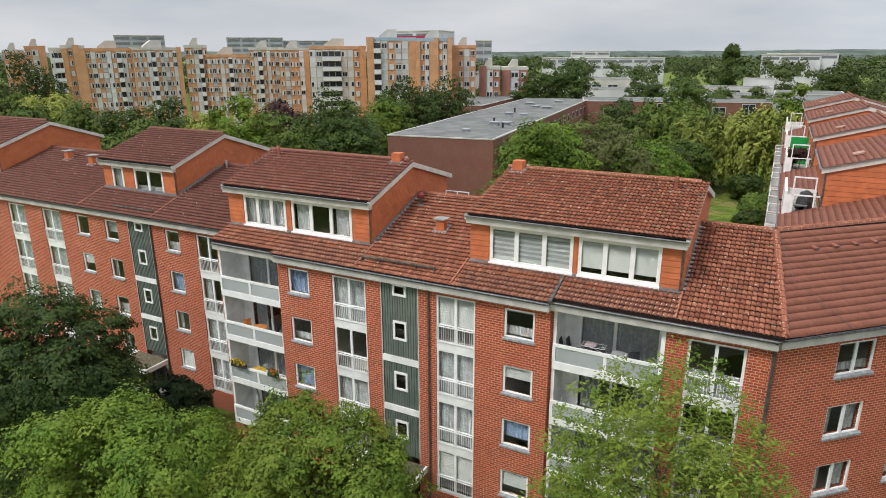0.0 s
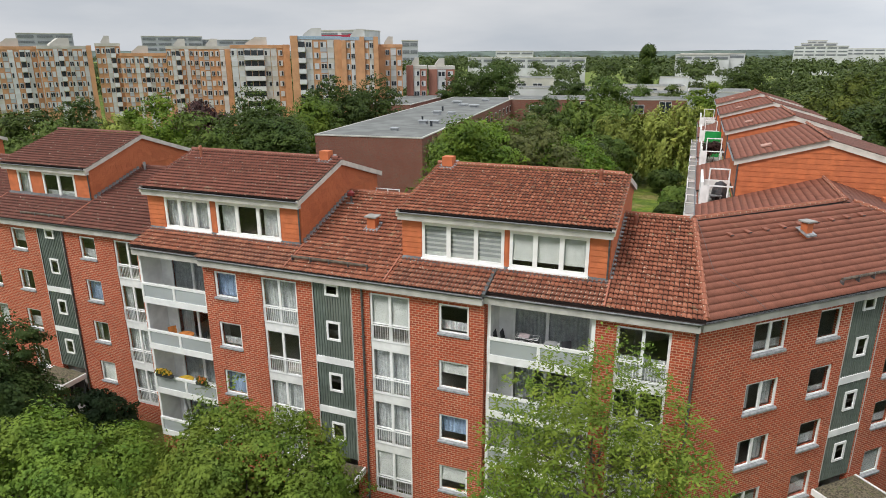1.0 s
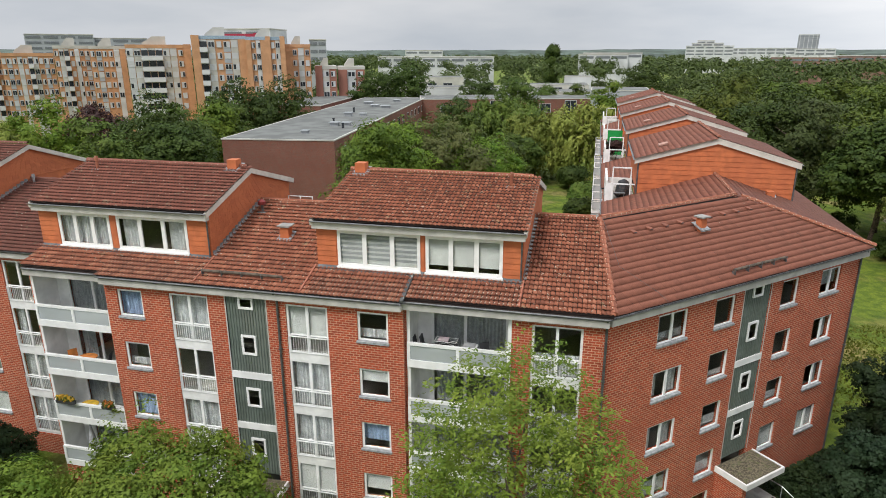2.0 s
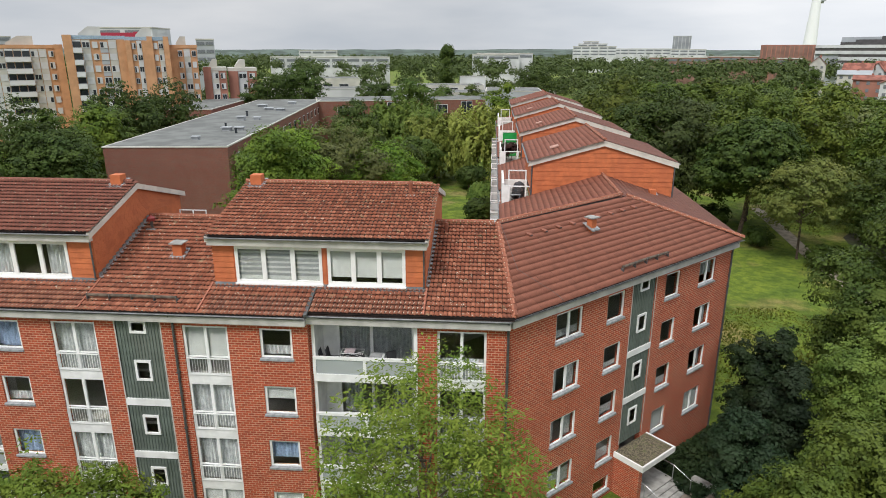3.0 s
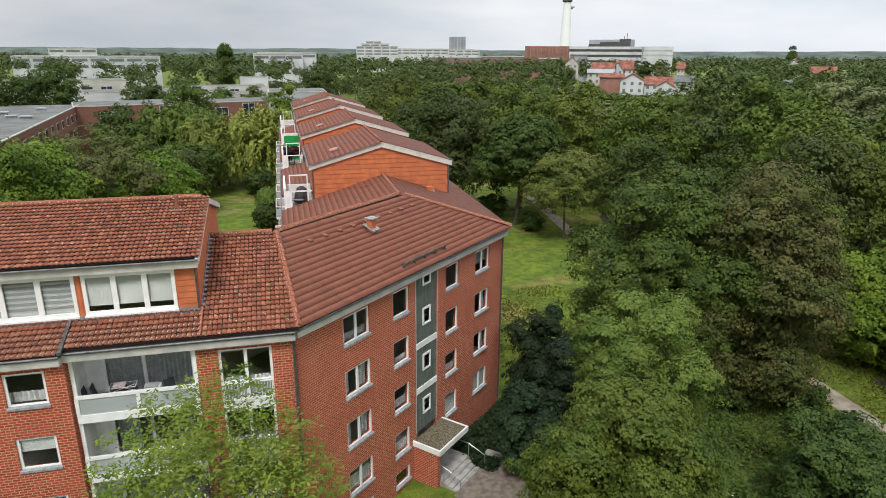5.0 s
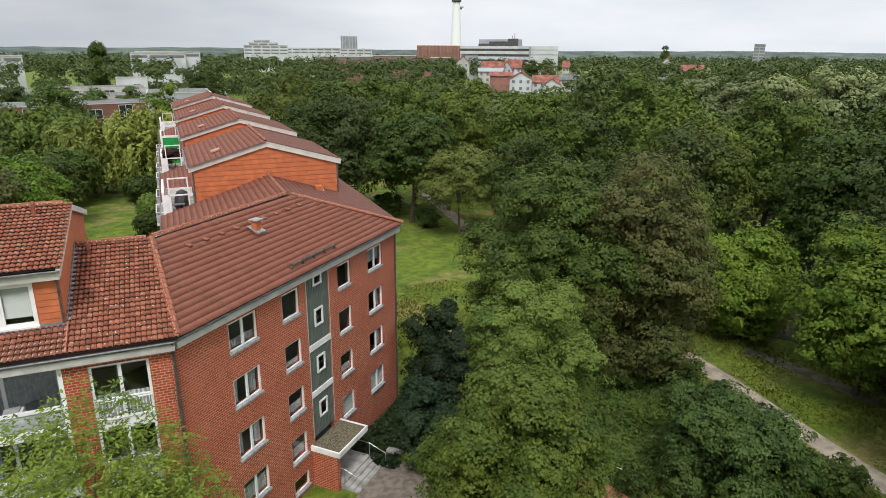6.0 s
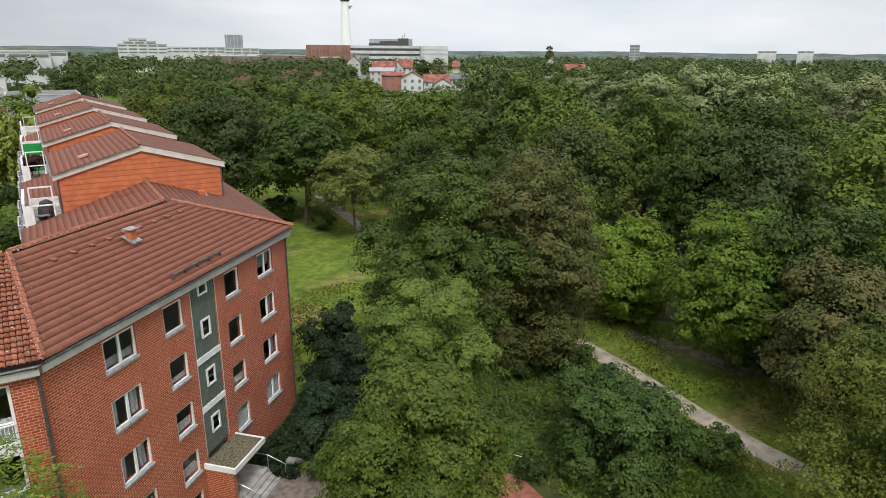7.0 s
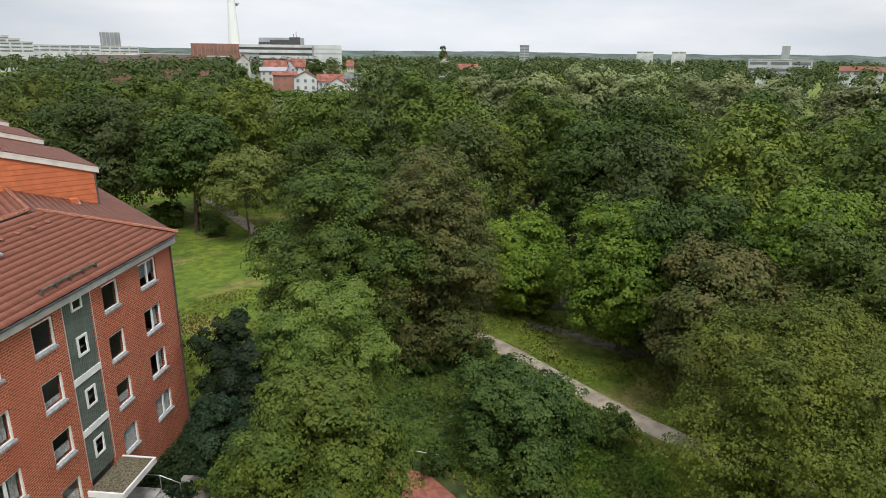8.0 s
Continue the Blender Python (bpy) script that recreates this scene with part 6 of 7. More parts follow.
# undergrowth along the wood edge
shrub = tree("shrub", at(47.5, -20.0), "green undergrowth shrub at the wood edge", 3.4, (2.4, 2.2, 1.8), LEAF_OAK, 91, 110, 20, 0.26, 0.5, 0.06, corners=3, category="shrub", low=-0.9, group="undergrowth shrubs", limbs=3)
for i in range(34):
    y = -34 + i * 3.1
    copy_thing(shrub, at(48.2 + rw.uniform(-1.2, 3.5), y + rw.uniform(-1, 1), rw.uniform(0, 360), rw.uniform(0.6, 1.25)))
for x, y, k in ((24.7, 12.0, 0.9), (29.6, 8.7, 0.8), (33.7, 6.7, 0.7), (22.4, 16.5, 0.8), (32.7, -6.0, 0.7), (24.7, -6.7, 0.8), (31.1, 1.2, 0.6), (22.4, -1.5, 0.45), (27.3, 20.4, 1.0), (20.7, 6.5, 0.6), (15.8, 5.0, 0.6), (13.0, 3.2, 0.4), (39.4, 24.5, 1.0), (41.1, 32.6, 1.1), (39.9, 17.4, 0.8), (32.7, 54.9, 0.8), (29.7, 63.0, 1.1), (36.7, 46.3, 0.9)):
    copy_thing(shrub, at(x, y, rw.uniform(0, 360), k))
# meadow grass
gg = np.random.default_rng(8)
n = 60000
px, py = gg.uniform(13, 48, n), gg.uniform(-24, 34, n)
near_path = (np.abs(px - np.interp(py, [-22, -12, -6.5, -3, 1.8, 5.5, 9.8, 25], [38.5, 36.6, 36.2, 36.4, 36.9, 37.2, 37.5, 36.6])) < 1.0)
clear = ~near_path & ~((px < 18 + 0.0 * py) & (py < 16) & (px - py < 12)) & ~((px > 16.5) & (px < 22.5) & (py > -5.5) & (py < 1.5))
px, py = px[clear], py[clear]
n = len(px)
hgt = gg.uniform(0.08, 0.34, n) * (0.55 + 0.45 * np.sin(px * 0.7) * np.sin(py * 0.5))
wid = gg.uniform(0.05, 0.13, n)
th = gg.uniform(0, 6.28, n)
dx, dy = np.cos(th) * wid, np.sin(th) * wid
lx, ly = gg.normal(size=n) * 0.12, gg.normal(size=n) * 0.12
z0 = np.full(n, GROUND - 0.02)
gv = np.stack([np.stack([px - dx, py - dy, z0], 1), np.stack([px + dx, py + dy, z0], 1), np.stack([px + dx * 0.3 + lx, py + dy * 0.3 + ly, z0 + hgt], 1), np.stack([px - dx * 0.3 + lx, py - dy * 0.3 + ly, z0 + hgt], 1)], 1).reshape(-1, 3)
tagged(new("meadow_grass", raw_mesh("meadow_grass", gv, np.arange(4 * n).reshape(n, 4), LEAF_GRASS)), "tall uneven meadow grass", "grass", kind="stuff")

# tall weeds beside the laurel and along the path
n = 9000
wx, wy = gg.uniform(27.5, 35.0, n), gg.uniform(-14, 3, n)
hgt = 0.9 * np.clip(np.sin(wx * 1.3 + 1.0) * np.sin(wy * 0.8) + 0.25, 0.03, 1.0)
wp = np.stack([wx, wy, GROUND + 0.03 + hgt * gg.random(n)], 1)
wv = leaf_quads(wp, np.array([0, 0, 0.8]) + 0.7 * gg.normal(size=(n, 3)), gg.normal(size=(n, 3)), gg.uniform(0.1, 0.24, n), 0.3)
tagged(new("weeds", raw_mesh("weeds", wv, np.arange(4 * n).reshape(n, 4), LEAF_LIGHT)), "bright green tall weeds beside the path", "weeds", kind="stuff")

# low herbs and brambles in the half shade under the trees
n = 26000
ha, hr = gg.uniform(0, 6.283, n), np.sqrt(gg.random(n))
hx, hy = 26.5 + 9.6 * hr * np.cos(ha), 3.5 + 16.5 * hr * np.sin(ha)
off = (np.hypot(hx - 20, hy + 2) > 3.2) & (hx < 35.2) & (hx > 17)
hx, hy = hx[off], hy[off]
n = len(hx)
hgt = 0.12 + 0.55 * np.clip(np.sin(hx * 0.9 + 0.6 * np.sin(hy)) * np.sin(hy * 0.7 + 1.0) + 0.15, 0.0, 1.0)
hp = np.stack([hx, hy, GROUND + 0.03 + hgt * gg.random(n)], 1)
hv = leaf_quads(hp, np.array([0, 0, 0.9]) + 0.6 * gg.normal(size=(n, 3)), gg.normal(size=(n, 3)), gg.uniform(0.12, 0.3, n), 0.34, 3)
tagged(new("ground_herbs", raw_mesh("ground_herbs", hv, np.arange(3 * n).reshape(n, 3), LEAF_MID)), "green herbs and brambles under the trees", "undergrowth", kind="stuff")

# ---- trees of the gardens and streets behind the houses ----
KINDS = {
    "mid": (LEAF_MID, "broadleaf garden tree in green leaf", {}), "oak": (LEAF_OAK, "dark green broadleaf street tree", {}), "light": (LEAF_LIGHT, "bright green garden tree", {}),
    "yellow": (LEAF_YELLOW, "yellow-green broadleaf tree in the gardens", {}), "red": (LEAF_RED, "dark red copper beech tree", {}), "brown": (LEAF_BROWN, "garden tree with thin brownish crown", {}),
    "willow": (LEAF_YELLOW, "weeping willow with hanging yellow-green branches", dict(droop=3.6, size=0.6, clumps=480, per_clump=20, clump_size=0.8)), "dark_willow": (LEAF_MID, "weeping willow with hanging green branches", dict(droop=3.6, size=0.6, clumps=480, per_clump=20, clump_size=0.8)),
    "dull": (LEAF_DULL, "grey-green garden tree behind the house", {}),
    "poplar": (LEAF_OAK, "tall narrow dark green poplar", dict(clumps=700, per_clump=16, size=0.7, clump_size=1.1, flat=1.4, lumps=0.6)),
}


def garden_tree(x, y, h, r, kind, seed):
    mat, label, more = KINDS[kind]
    rz = h * 0.44 if kind != "poplar" else h * 0.46
    opt = dict(corners=3, clumps=440, per_clump=20, size=0.36, clump_size=0.85, trunk=0.25, low=-0.9, group="garden and street trees", limbs=5, lumps=0.5)
    if y < 45:
        opt.update(size=0.27 if x < -40 else 0.22, clumps=620, per_clump=20 if x < -40 else 26, clump_size=0.65)
    opt.update(more)
    tree("tree", at(x, y), label, h, (r, r * 0.95, rz), mat, seed, **opt)


for i, row in enumerate(((-105.3, 34.7, 16.6, 5, "mid"), (-82.3, 24.8, 18.2, 5, "yellow"), (-76.0, 25.3, 18.0, 6, "mid"), (-65.8, 22.4, 17.4, 5, "oak"), (-69.9, 16.1, 17.5, 5, "mid"), (-60.6, 21.0, 17.1, 6, "mid"),
                         (-81.5, 42.9, 16.4, 6, "oak"), (-71.1, 39.7, 15.7, 5, "yellow"), (-64.4, 39.5, 17.4, 6, "light"), (-80.7, 65.3, 15.3, 6, "red"), (-50.4, 31.9, 16.1, 5, "mid"), (-52.8, 43.0, 17.9, 7, "oak"), (-48.0, 40.4, 16.5, 6, "oak"))):
    garden_tree(*row, 100 + i)
for i, row in enumerate(((-60.5, 58.7, 15.3, 6, "mid"), (-63.4, 74.6, 16.1, 6, "mid"), (-64.8, 85.9, 17.6, 7, "oak"), (-62.1, 94.7, 17.6, 7, "oak"), (-60.7, 69.2, 15.0, 4, "light"), (-113.2, 41.0, 22.9, 8, "oak"),
                         (-18.9, 27.9, 17.5, 4.6, "light"), (-18.8, 31.7, 17.2, 5, "light"), (-15.3, 36.4, 17.2, 6, "dull"), (-11.6, 37.2, 16.4, 5, "light"), (-18.5, 99.3, 15.9, 8, "dark_willow"), (-11.6, 96.4, 13.1, 7.5, "willow"), (-3.5, 95.6, 14.4, 8, "willow"))):
    garden_tree(*row, 120 + i)
for i, row in enumerate(((-15.4, 74.7, 10.2, 5.4, "oak"), (-14.0, 86.4, 9.3, 4.6, "mid"), (-4.5, 86.9, 4.3, 2.5, "oak"), (-22.0, 32.0, 15.9, 3.6, "mid"), (-53.1, 150.4, 21.3, 8, "oak"), (-58.6, 141.0, 19.5, 7, "oak"), (-36.1, 156.7, 14.5, 5, "oak"),
                         (-33.7, 168.7, 15.4, 5, "oak"), (-18.3, 124.6, 18.0, 6, "mid"), (-14.1, 157.0, 14.3, 5, "mid"), (-6.2, 160.5, 14.4, 4.5, "oak"), (1.1, 102.4, 17.5, 4, "light"), (-23.8, 304.8, 28.3, 4.2, "poplar"), (11.6, 175.2, 20.5, 8, "oak"))):
    garden_tree(*row, 140 + i)
for i, row in enumerate(((-22.0, 78.4, 14.0, 5, "mid"), (-26.0, 92.4, 14.6, 5, "oak"), (-20.0, 104.4, 14.1, 5, "mid"), (-28.1, 62.4, 14.0, 5, "mid"), (-24.1, 50.4, 14.4, 5, "mid"), (-2.1, 62.4, 4.0, 2.2, "oak"), (-1.9, 71.4, 4.5, 2.4, "mid"), (170.0, 258.0, 21.6, 5.5, "oak"), (182.0, 262.0, 19.0, 5.0, "dull"), (150.0, 300.0, 17.0, 5.0, "mid"), (161.0, 246.0, 13.5, 4.5, "mid"), (128.0, 232.0, 12.0, 4.5, "oak"), (465.0, 498.0, 29.5, 5.0, "poplar"))):
    garden_tree(*row, 160 + i)


# ---- flat-roofed brick school building ----
def flat_building(m, label, w, d, h, wall_mat, wins=(), vents=(), edge=FARCREAM, group="flat-roofed buildings"):
    """A flat-roofed building: walls, felt roof inside a pale edge, window bands on the front (y = 0) and right side (x = w)."""
    b = thing("flat_roofed_building", m, label, "building", group)
    part("wall", Shape().box(0, w, 0, d, 0, h - 0.12), wall_mat, b)
    part("roof", Shape().box(0.15, w - 0.15, 0.15, d - 0.15, h - 0.1, h + 0.0), FLATROOF, b, "grey felt roof")
    for x0, x1, y0, y1 in ((-0.08, w + 0.08, -0.08, 0.2), (-0.08, w + 0.08, d - 0.2, d + 0.08), (-0.08, 0.2, 0.2, d - 0.2), (w - 0.2, w + 0.08, 0.2, d - 0.2)):
        part("roof_edge", Shape().box(x0, x1, y0, y1, h - 0.14, h + 0.03), edge, b)
    for side, u, z, ww, hh in wins:
        if side == "front":
            f = part("window", Shape().box(u, u + ww, -0.06, 0.02, z, z + hh), FARWHITE, b, "white window frame")
            part("pane", Shape().box(u + 0.12, u + ww / 2 - 0.06, -0.09, -0.05, z + 0.12, z + hh - 0.12), FARGLASS, f)
            part("pane", Shape().box(u + ww / 2 + 0.06, u + ww - 0.12, -0.09, -0.05, z + 0.12, z + hh - 0.12), FARGLASS, f)
        else:
            f = part("window", Shape().box(w - 0.02, w + 0.06, u, u + ww, z, z + hh), FARWHITE, b, "white window frame")
            part("pane", Shape().box(w + 0.05, w + 0.09, u + 0.12, u + ww / 2 - 0.06, z + 0.12, z + hh - 0.12), FARGLASS, f)
            part("pane", Shape().box(w + 0.05, w + 0.09, u + ww / 2 + 0.06, u + ww - 0.12, z + 0.12, z + hh - 0.12), FARGLASS, f)
    for x, y, s, hh in vents:
        v = part("roof_vent", Shape().box(x - s / 2, x + s / 2, y - s / 2, y + s / 2, h, h + hh).box(x - s * 0.65, x + s * 0.65, y - s * 0.65, y + s * 0.65, h + hh, h + hh + 0.12), FARGREY if s > 0.5 else FARGLASS, b)
    return b


HZ = 10.5 - GROUND
flat_building(pose(-50.5, 53.9, GROUND, 0, 0, 6.5) @ pose(0, 0, 0), "long red brick building with a flat grey felt roof", 15.8, 84.0, HZ, BRICK_DARK,
              [("side", 4 + 5.2 * i, z, 2.2, 1.6) for i in range(15) for z in (8.6, 5.4)],
              [(9.5, 7, 0.9, 0.35), (11, 17, 1.2, 0.5), (12.6, 18, 1.2, 0.4), (13.2, 14, 0.3, 0.7), (10.0, 20, 0.25, 0.8), (9.0, 33, 1.2, 0.6), (11.5, 34, 1.0, 0.4), (8.0, 41, 0.3, 0.8), (12.0, 52, 1.6, 0.4), (9.0, 55, 1.4, 0.3), (6.0, 62, 1.6, 0.4), (11.0, 70, 1.4, 0.4)])
flat_building(pose(-70.3, 108.3, GROUND, 0, 0, 6.5), "red brick wing with a flat grey felt roof", 10.0, 34.0, HZ - 0.02, BRICK_DARK)
flat_building(pose(-44.0, 133.4, GROUND, 0, 0, 16.0), "red brick cross wing with a flat roof and white window bands", 62.0, 15.0, HZ + 0.02, BRICK_DARK,
              [("front", 5.0, 8.4, 4.6, 1.8), ("front", 17.5, 5.0, 3.4, 6.2), ("front", 30.0, 8.2, 3.0, 2.2), ("front", 36.5, 5.0, 3.0, 6.2), ("front", 46.0, 8.4, 3.4, 1.8), ("front", 53.0, 8.4, 3.4, 1.8), ("front", 5.0, 4.8, 4.6, 1.8)], [(30, 6, 1.4, 0.5), (44, 7, 1.0, 0.5)])
flat_building(pose(-2.6, 139.4, GROUND), "low building with a grey sheet roof", 14.0, 16.0, 14.0, FARGREY)
flat_building(pose(-24.0, 182.4, GROUND, 0, 0, 8), "low white and brown flat-roofed school pavilion", 44.0, 14.0, 11.0, FARCREAM)
flat_building(pose(-60.0, 178.4, GROUND, 0, 0, 14), "low white flat-roofed school pavilion", 34.0, 14.0, 12.0, FARWHITE)
flat_building(pose(-13.8, 232.4, GROUND), "white flat-roofed house with a terrace", 10.0, 10.0, 14.0, FARWHITE, [("front", 5.5, 9.6, 2.4, 2.2), ("front", 1.5, 9.6, 2.4, 1.6)])
flat_building(pose(-34.0, 206.4, GROUND, 0, 0, 4), "low flat-roofed school wing with a pale roof edge", 30.0, 12.0, 12.0, FARCREAM, [("front", 3.0 + 5.0 * i, 9.6, 3.0, 1.6) for i in range(5)])
flat_building(pose(-86.1, 214.4, GROUND, 0, 0, 16), "low white flat-roofed hall", 36.0, 16.0, 13.6, FARCREAM, [("front", 4.0 + 6.0 * i, 10.0, 3.6, 1.6) for i in range(5)])
flat_building(pose(-118.1, 6.2, GROUND, 0, 0, 30), "flat brick shed with a pale roof edge", 40.0, 18.0, 9.0, BRICK_DARK)


# ---- apartment blocks ----
def block(x0, y0, x1, y1, top, label, seed, depth=11.0, wall_mat=None, penthouse=True, pattern="opog", cap=None):
    """A tall apartment block seen from the front: ochre walls, window strips and white balconies, storey by storey."""
    wall_mat = wall_mat or BRICK_TAN
    w = math.hypot(x1 - x0, y1 - y0)
    b = thing("apartment_block", pose(x0, y0, GROUND, 0, 0, math.degrees(math.atan2(y1 - y0, x1 - x0))), label, "building", "tall apartment blocks")
    h = top - GROUND
    part("wall", Shape().box(0, w, 0, depth, 0, h - 0.8), wall_mat, b)
    part("parapet", Shape().box(-0.1, w + 0.1, -0.12, depth + 0.1, h - 0.8, h), cap or (FARCREAM if seed % 3 else BRICK_TAN), b, "pale roof parapet")
    r = random.Random(seed)
    n = len(pattern)
    step = w / n
    hw = step / 2
    storeys = int(h / 2.62)
    for i, kind in enumerate(pattern):
        u = (i + 0.5) * step
        if kind == "o":
            part("pier", Shape().box(u - hw, u + hw, -0.55, 0.0, 0, h - 0.8 + r.choice((0, 0, 0.9))), wall_mat, b, "ochre brick pier")
            continue
        if kind in "pb":
            part("facade_panel", Shape().box(u - hw + 0.06, u + hw - 0.06, -0.12, 0.0, 1.0, h - 0.9), r.choice((FARCREAM, FARWHITE, FARCREAM)), b, "pale facade panel")
        for k in range(storeys):
            z = h - 0.9 - (k + 1) * 2.62 + 0.9
            if z < 6.5:
                continue
            ww = hw * (0.5 if kind == "w" else 0.72)
            if kind == "b":
                # flat dark panel in place of a shaded balcony recess
                part("recess", shared(("bl_recess", round(hw, 2)), lambda: Shape().box(-hw + 0.1, hw - 0.1, -0.16, -0.1, 0.0, 1.3).mesh("recess", FARGLASS)), FARGLASS, b, m=pose(u, 0, z))
                part("balcony", shared(("bl_balcony", round(hw, 2)), lambda: Shape().box(-hw, hw, -1.0, 0.0, -1.15, -1.0).box(-hw, hw, -1.05, -0.95, -1.15, -0.05).box(-hw, -hw + 0.08, -0.95, 0, -1.0, -0.05).box(hw - 0.08, hw, -0.95, 0, -1.0, -0.05).mesh("balcony", FARWHITE)), FARCREAM, b, m=pose(u, 0, z))
                continue
            if kind == "g":
                part("spandrel", shared(("bl_spandrel", round(hw, 2)), lambda: Shape().box(-hw * 0.9, hw * 0.9, -0.1, 0.0, -1.1, -0.05).mesh("spandrel", FARGREY)), FARGREY, b, "grey-brown panel below the window", pose(u, 0, z))
            f = part("window", shared(("bl_win", round(ww, 2)), lambda: Shape().box(-ww - 0.1, ww + 0.1, -0.18, -0.1, -0.1, 1.3).mesh("window", FARWHITE)), FARWHITE, b, m=pose(u, 0, z))
            for a, c in ((-1, -0.1), (0.1, 1)):
                if r.random() < 0.5:
                    part("pane", shared(("bl_pane", round(ww * a, 2)), lambda: Shape().box(ww * a, ww * c, -0.21, -0.17, 0.05, 1.15).mesh("pane", FARGLASS)), FARGLASS, f)
    if penthouse and w > 5:
        part("roof_hut", Shape().prism([(0.25 * w, h), (0.25 * w, h + 0.4), (0.42 * w, h + 2.0), (0.62 * w, h + 2.0), (0.62 * w, h)], "y", 2.0, depth - 2), FARCREAM, b, "pale slanted roof hut")
    return b


OCHRE = "ochre brick apartment block with white balconies and window strips"
for i, row in enumerate(((-201.8, 87.7, -199.2, 92.2, 23.0), (-194.8, 89.9, -192.1, 94.3, 24.0), (-174.8, 84.4, -173.1, 86.9, 23.4), (-173.2, 86.7, -170.2, 91.4, 24.0), (-170.2, 91.3, -162.7, 101.6, 23.3), (-161.9, 99.9, -155.1, 110.3, 23.5), (-154.7, 111.3, -150.6, 115.8, 24.2),
                         (-149.3, 114.2, -141.0, 122.5, 21.6), (-140.9, 122.6, -134.8, 128.3, 23.5), (-129.5, 122.3, -123.0, 127.6, 23.4), (-114.8, 117.6, -102.7, 126.5, 23.6), (-96.9, 118.4, -86.2, 125.0, 25.6), (-85.7, 124.1, -77.5, 128.5, 25.4), (-79.3, 132.1, -73.7, 134.8, 23.7))):
    block(*row, OCHRE, 200 + i, pattern=("wow", "wpo", "pbb", "owoo", "wpwgpwbpwp", "wgwpbwpgwpo", "wwpbw", "wgwpwbpwgw", "wpbwpwg", "wgwwpo", "ppbbbppwo", "obpwgpo", "owpoowpo", "owpw")[i], cap=TEAL if i in (11, 12) else None)
for i, row in enumerate(((-74.0, 137.9, -68.9, 140.1, 18.3), (-69.2, 142.0, -62.7, 144.7, 18.1))):
    block(*row, "lower pinkish white apartment block", 220 + i, wall_mat=FARRED, pattern="opw")


# ---- the town in the distance ----
def far_thing(x0, y0, x1, y1, label):
    turn = math.degrees(math.atan2(y1 - y0, x1 - x0))
    return thing("town_building", pose(x0, y0, GROUND, 0, 0, turn), label, "building", "buildings of the distant town"), math.hypot(x1 - x0, y1 - y0)


def far_building(x0, y0, x1, y1, top, label, wall_mat, bands=3, depth=20.0, first=5.0):
    """A distant flat-roofed building with rows of windows."""
    b, w = far_thing(x0, y0, x1, y1, label)
    h = top - GROUND
    part("wall", Shape().box(0, w, 0, depth, 0, h - 0.5), wall_mat, b)
    part("parapet", Shape().box(-0.2, w + 0.2, -0.25, depth + 0.2, h - 0.5, h), FARCREAM, b, "pale roof edge")
    n = max(2, int(w / 9))
    for k in range(bands):
        z = h - 2.9 - k * 3.5
        if z > first:
            for i in range(n):
                part("window", shared(("far_win", round(w / n, 1)), lambda: Shape().box(-0.42 * w / n, 0.42 * w / n, -0.15, 0.0, 0, 1.5).mesh("window", FARBAND)), FARBAND, b, m=pose((i + 0.5) * w / n, 0, z))
    return b


def layered_office(x0, y0, x1, y1, label, layers, depth=16.0, posts=0, rib=None):
    """A long office of white and dark storey bands. layers: height from, height to, start along the front, material."""
    b, w = far_thing(x0, y0, x1, y1, label)
    part("core", Shape().box(0, w, 0.8, depth, 0, layers[-1][1] - GROUND - 0.4), FARGREY, b)
    for z0, z1, u, mat in layers:
        part("storey_band", Shape().box(u * w, w, -0.3 if mat is FARWHITE else 0.0, 0.8, z0 - GROUND, z1 - GROUND), mat, b)
    for i in range(posts):
        u = (i + 0.5) * w / posts
        part("rib", Shape().box(u - 0.35, u + 0.35, -0.25, 0.0, 0, layers[-1][1] - GROUND), rib, b)
    return b


def town_house(x0, y0, x1, y1, eave, ridge, wall_mat, roof, facing, label, depth=9.0):
    """A distant house with a pitched tile roof, its gable or its eaves towards the park."""
    b, w = far_thing(x0, y0, x1, y1, label)
    h, r = eave - GROUND, ridge - GROUND
    if facing:
        part("wall", Shape().prism([(0, 0), (w, 0), (w, h), (w / 2, r), (0, h)], "y", 0, depth), wall_mat, b)
        for sx in (-1, 1):
            e = w / 2 + sx * (w / 2 + 0.4)
            part("roof_slope", Shape().prism([(e, h - 0.35), (w / 2, r), (w / 2, r + 0.25), (e, h - 0.1)], "y", -0.4, depth + 0.4), roof, b, "red tile roof")
    else:
        part("wall", Shape().prism([(0, 0), (depth, 0), (depth, h), (depth / 2, r - 0.1), (0, h)], "x", 0, w), wall_mat, b)
        for e in (-0.5, depth + 0.5):
            part("roof_slope", Shape().prism([(e, h - 0.25), (depth / 2, r), (depth / 2, r + 0.25), (e, h)], "x", -0.4, w + 0.4), roof, b, "red tile roof")
    n = max(2, int(w / 2.6))
    for k in range(3):
        z = h - 1.9 - 2.8 * k
        for i in range(n):
            part("window", shared(("house_win",), lambda: Shape().box(-0.55, 0.55, -0.08, 0.0, 0, 1.25).mesh("window", FARBAND)), FARBAND, b, m=pose((i + 0.5) * w / n, 0, z))
    part("chimney", Shape().box(w * 0.6 - 0.4, w * 0.6 + 0.4, depth / 2 - 0.4, depth / 2 + 0.4, r - 0.6, r + 0.9), FARRED, b)
    return b


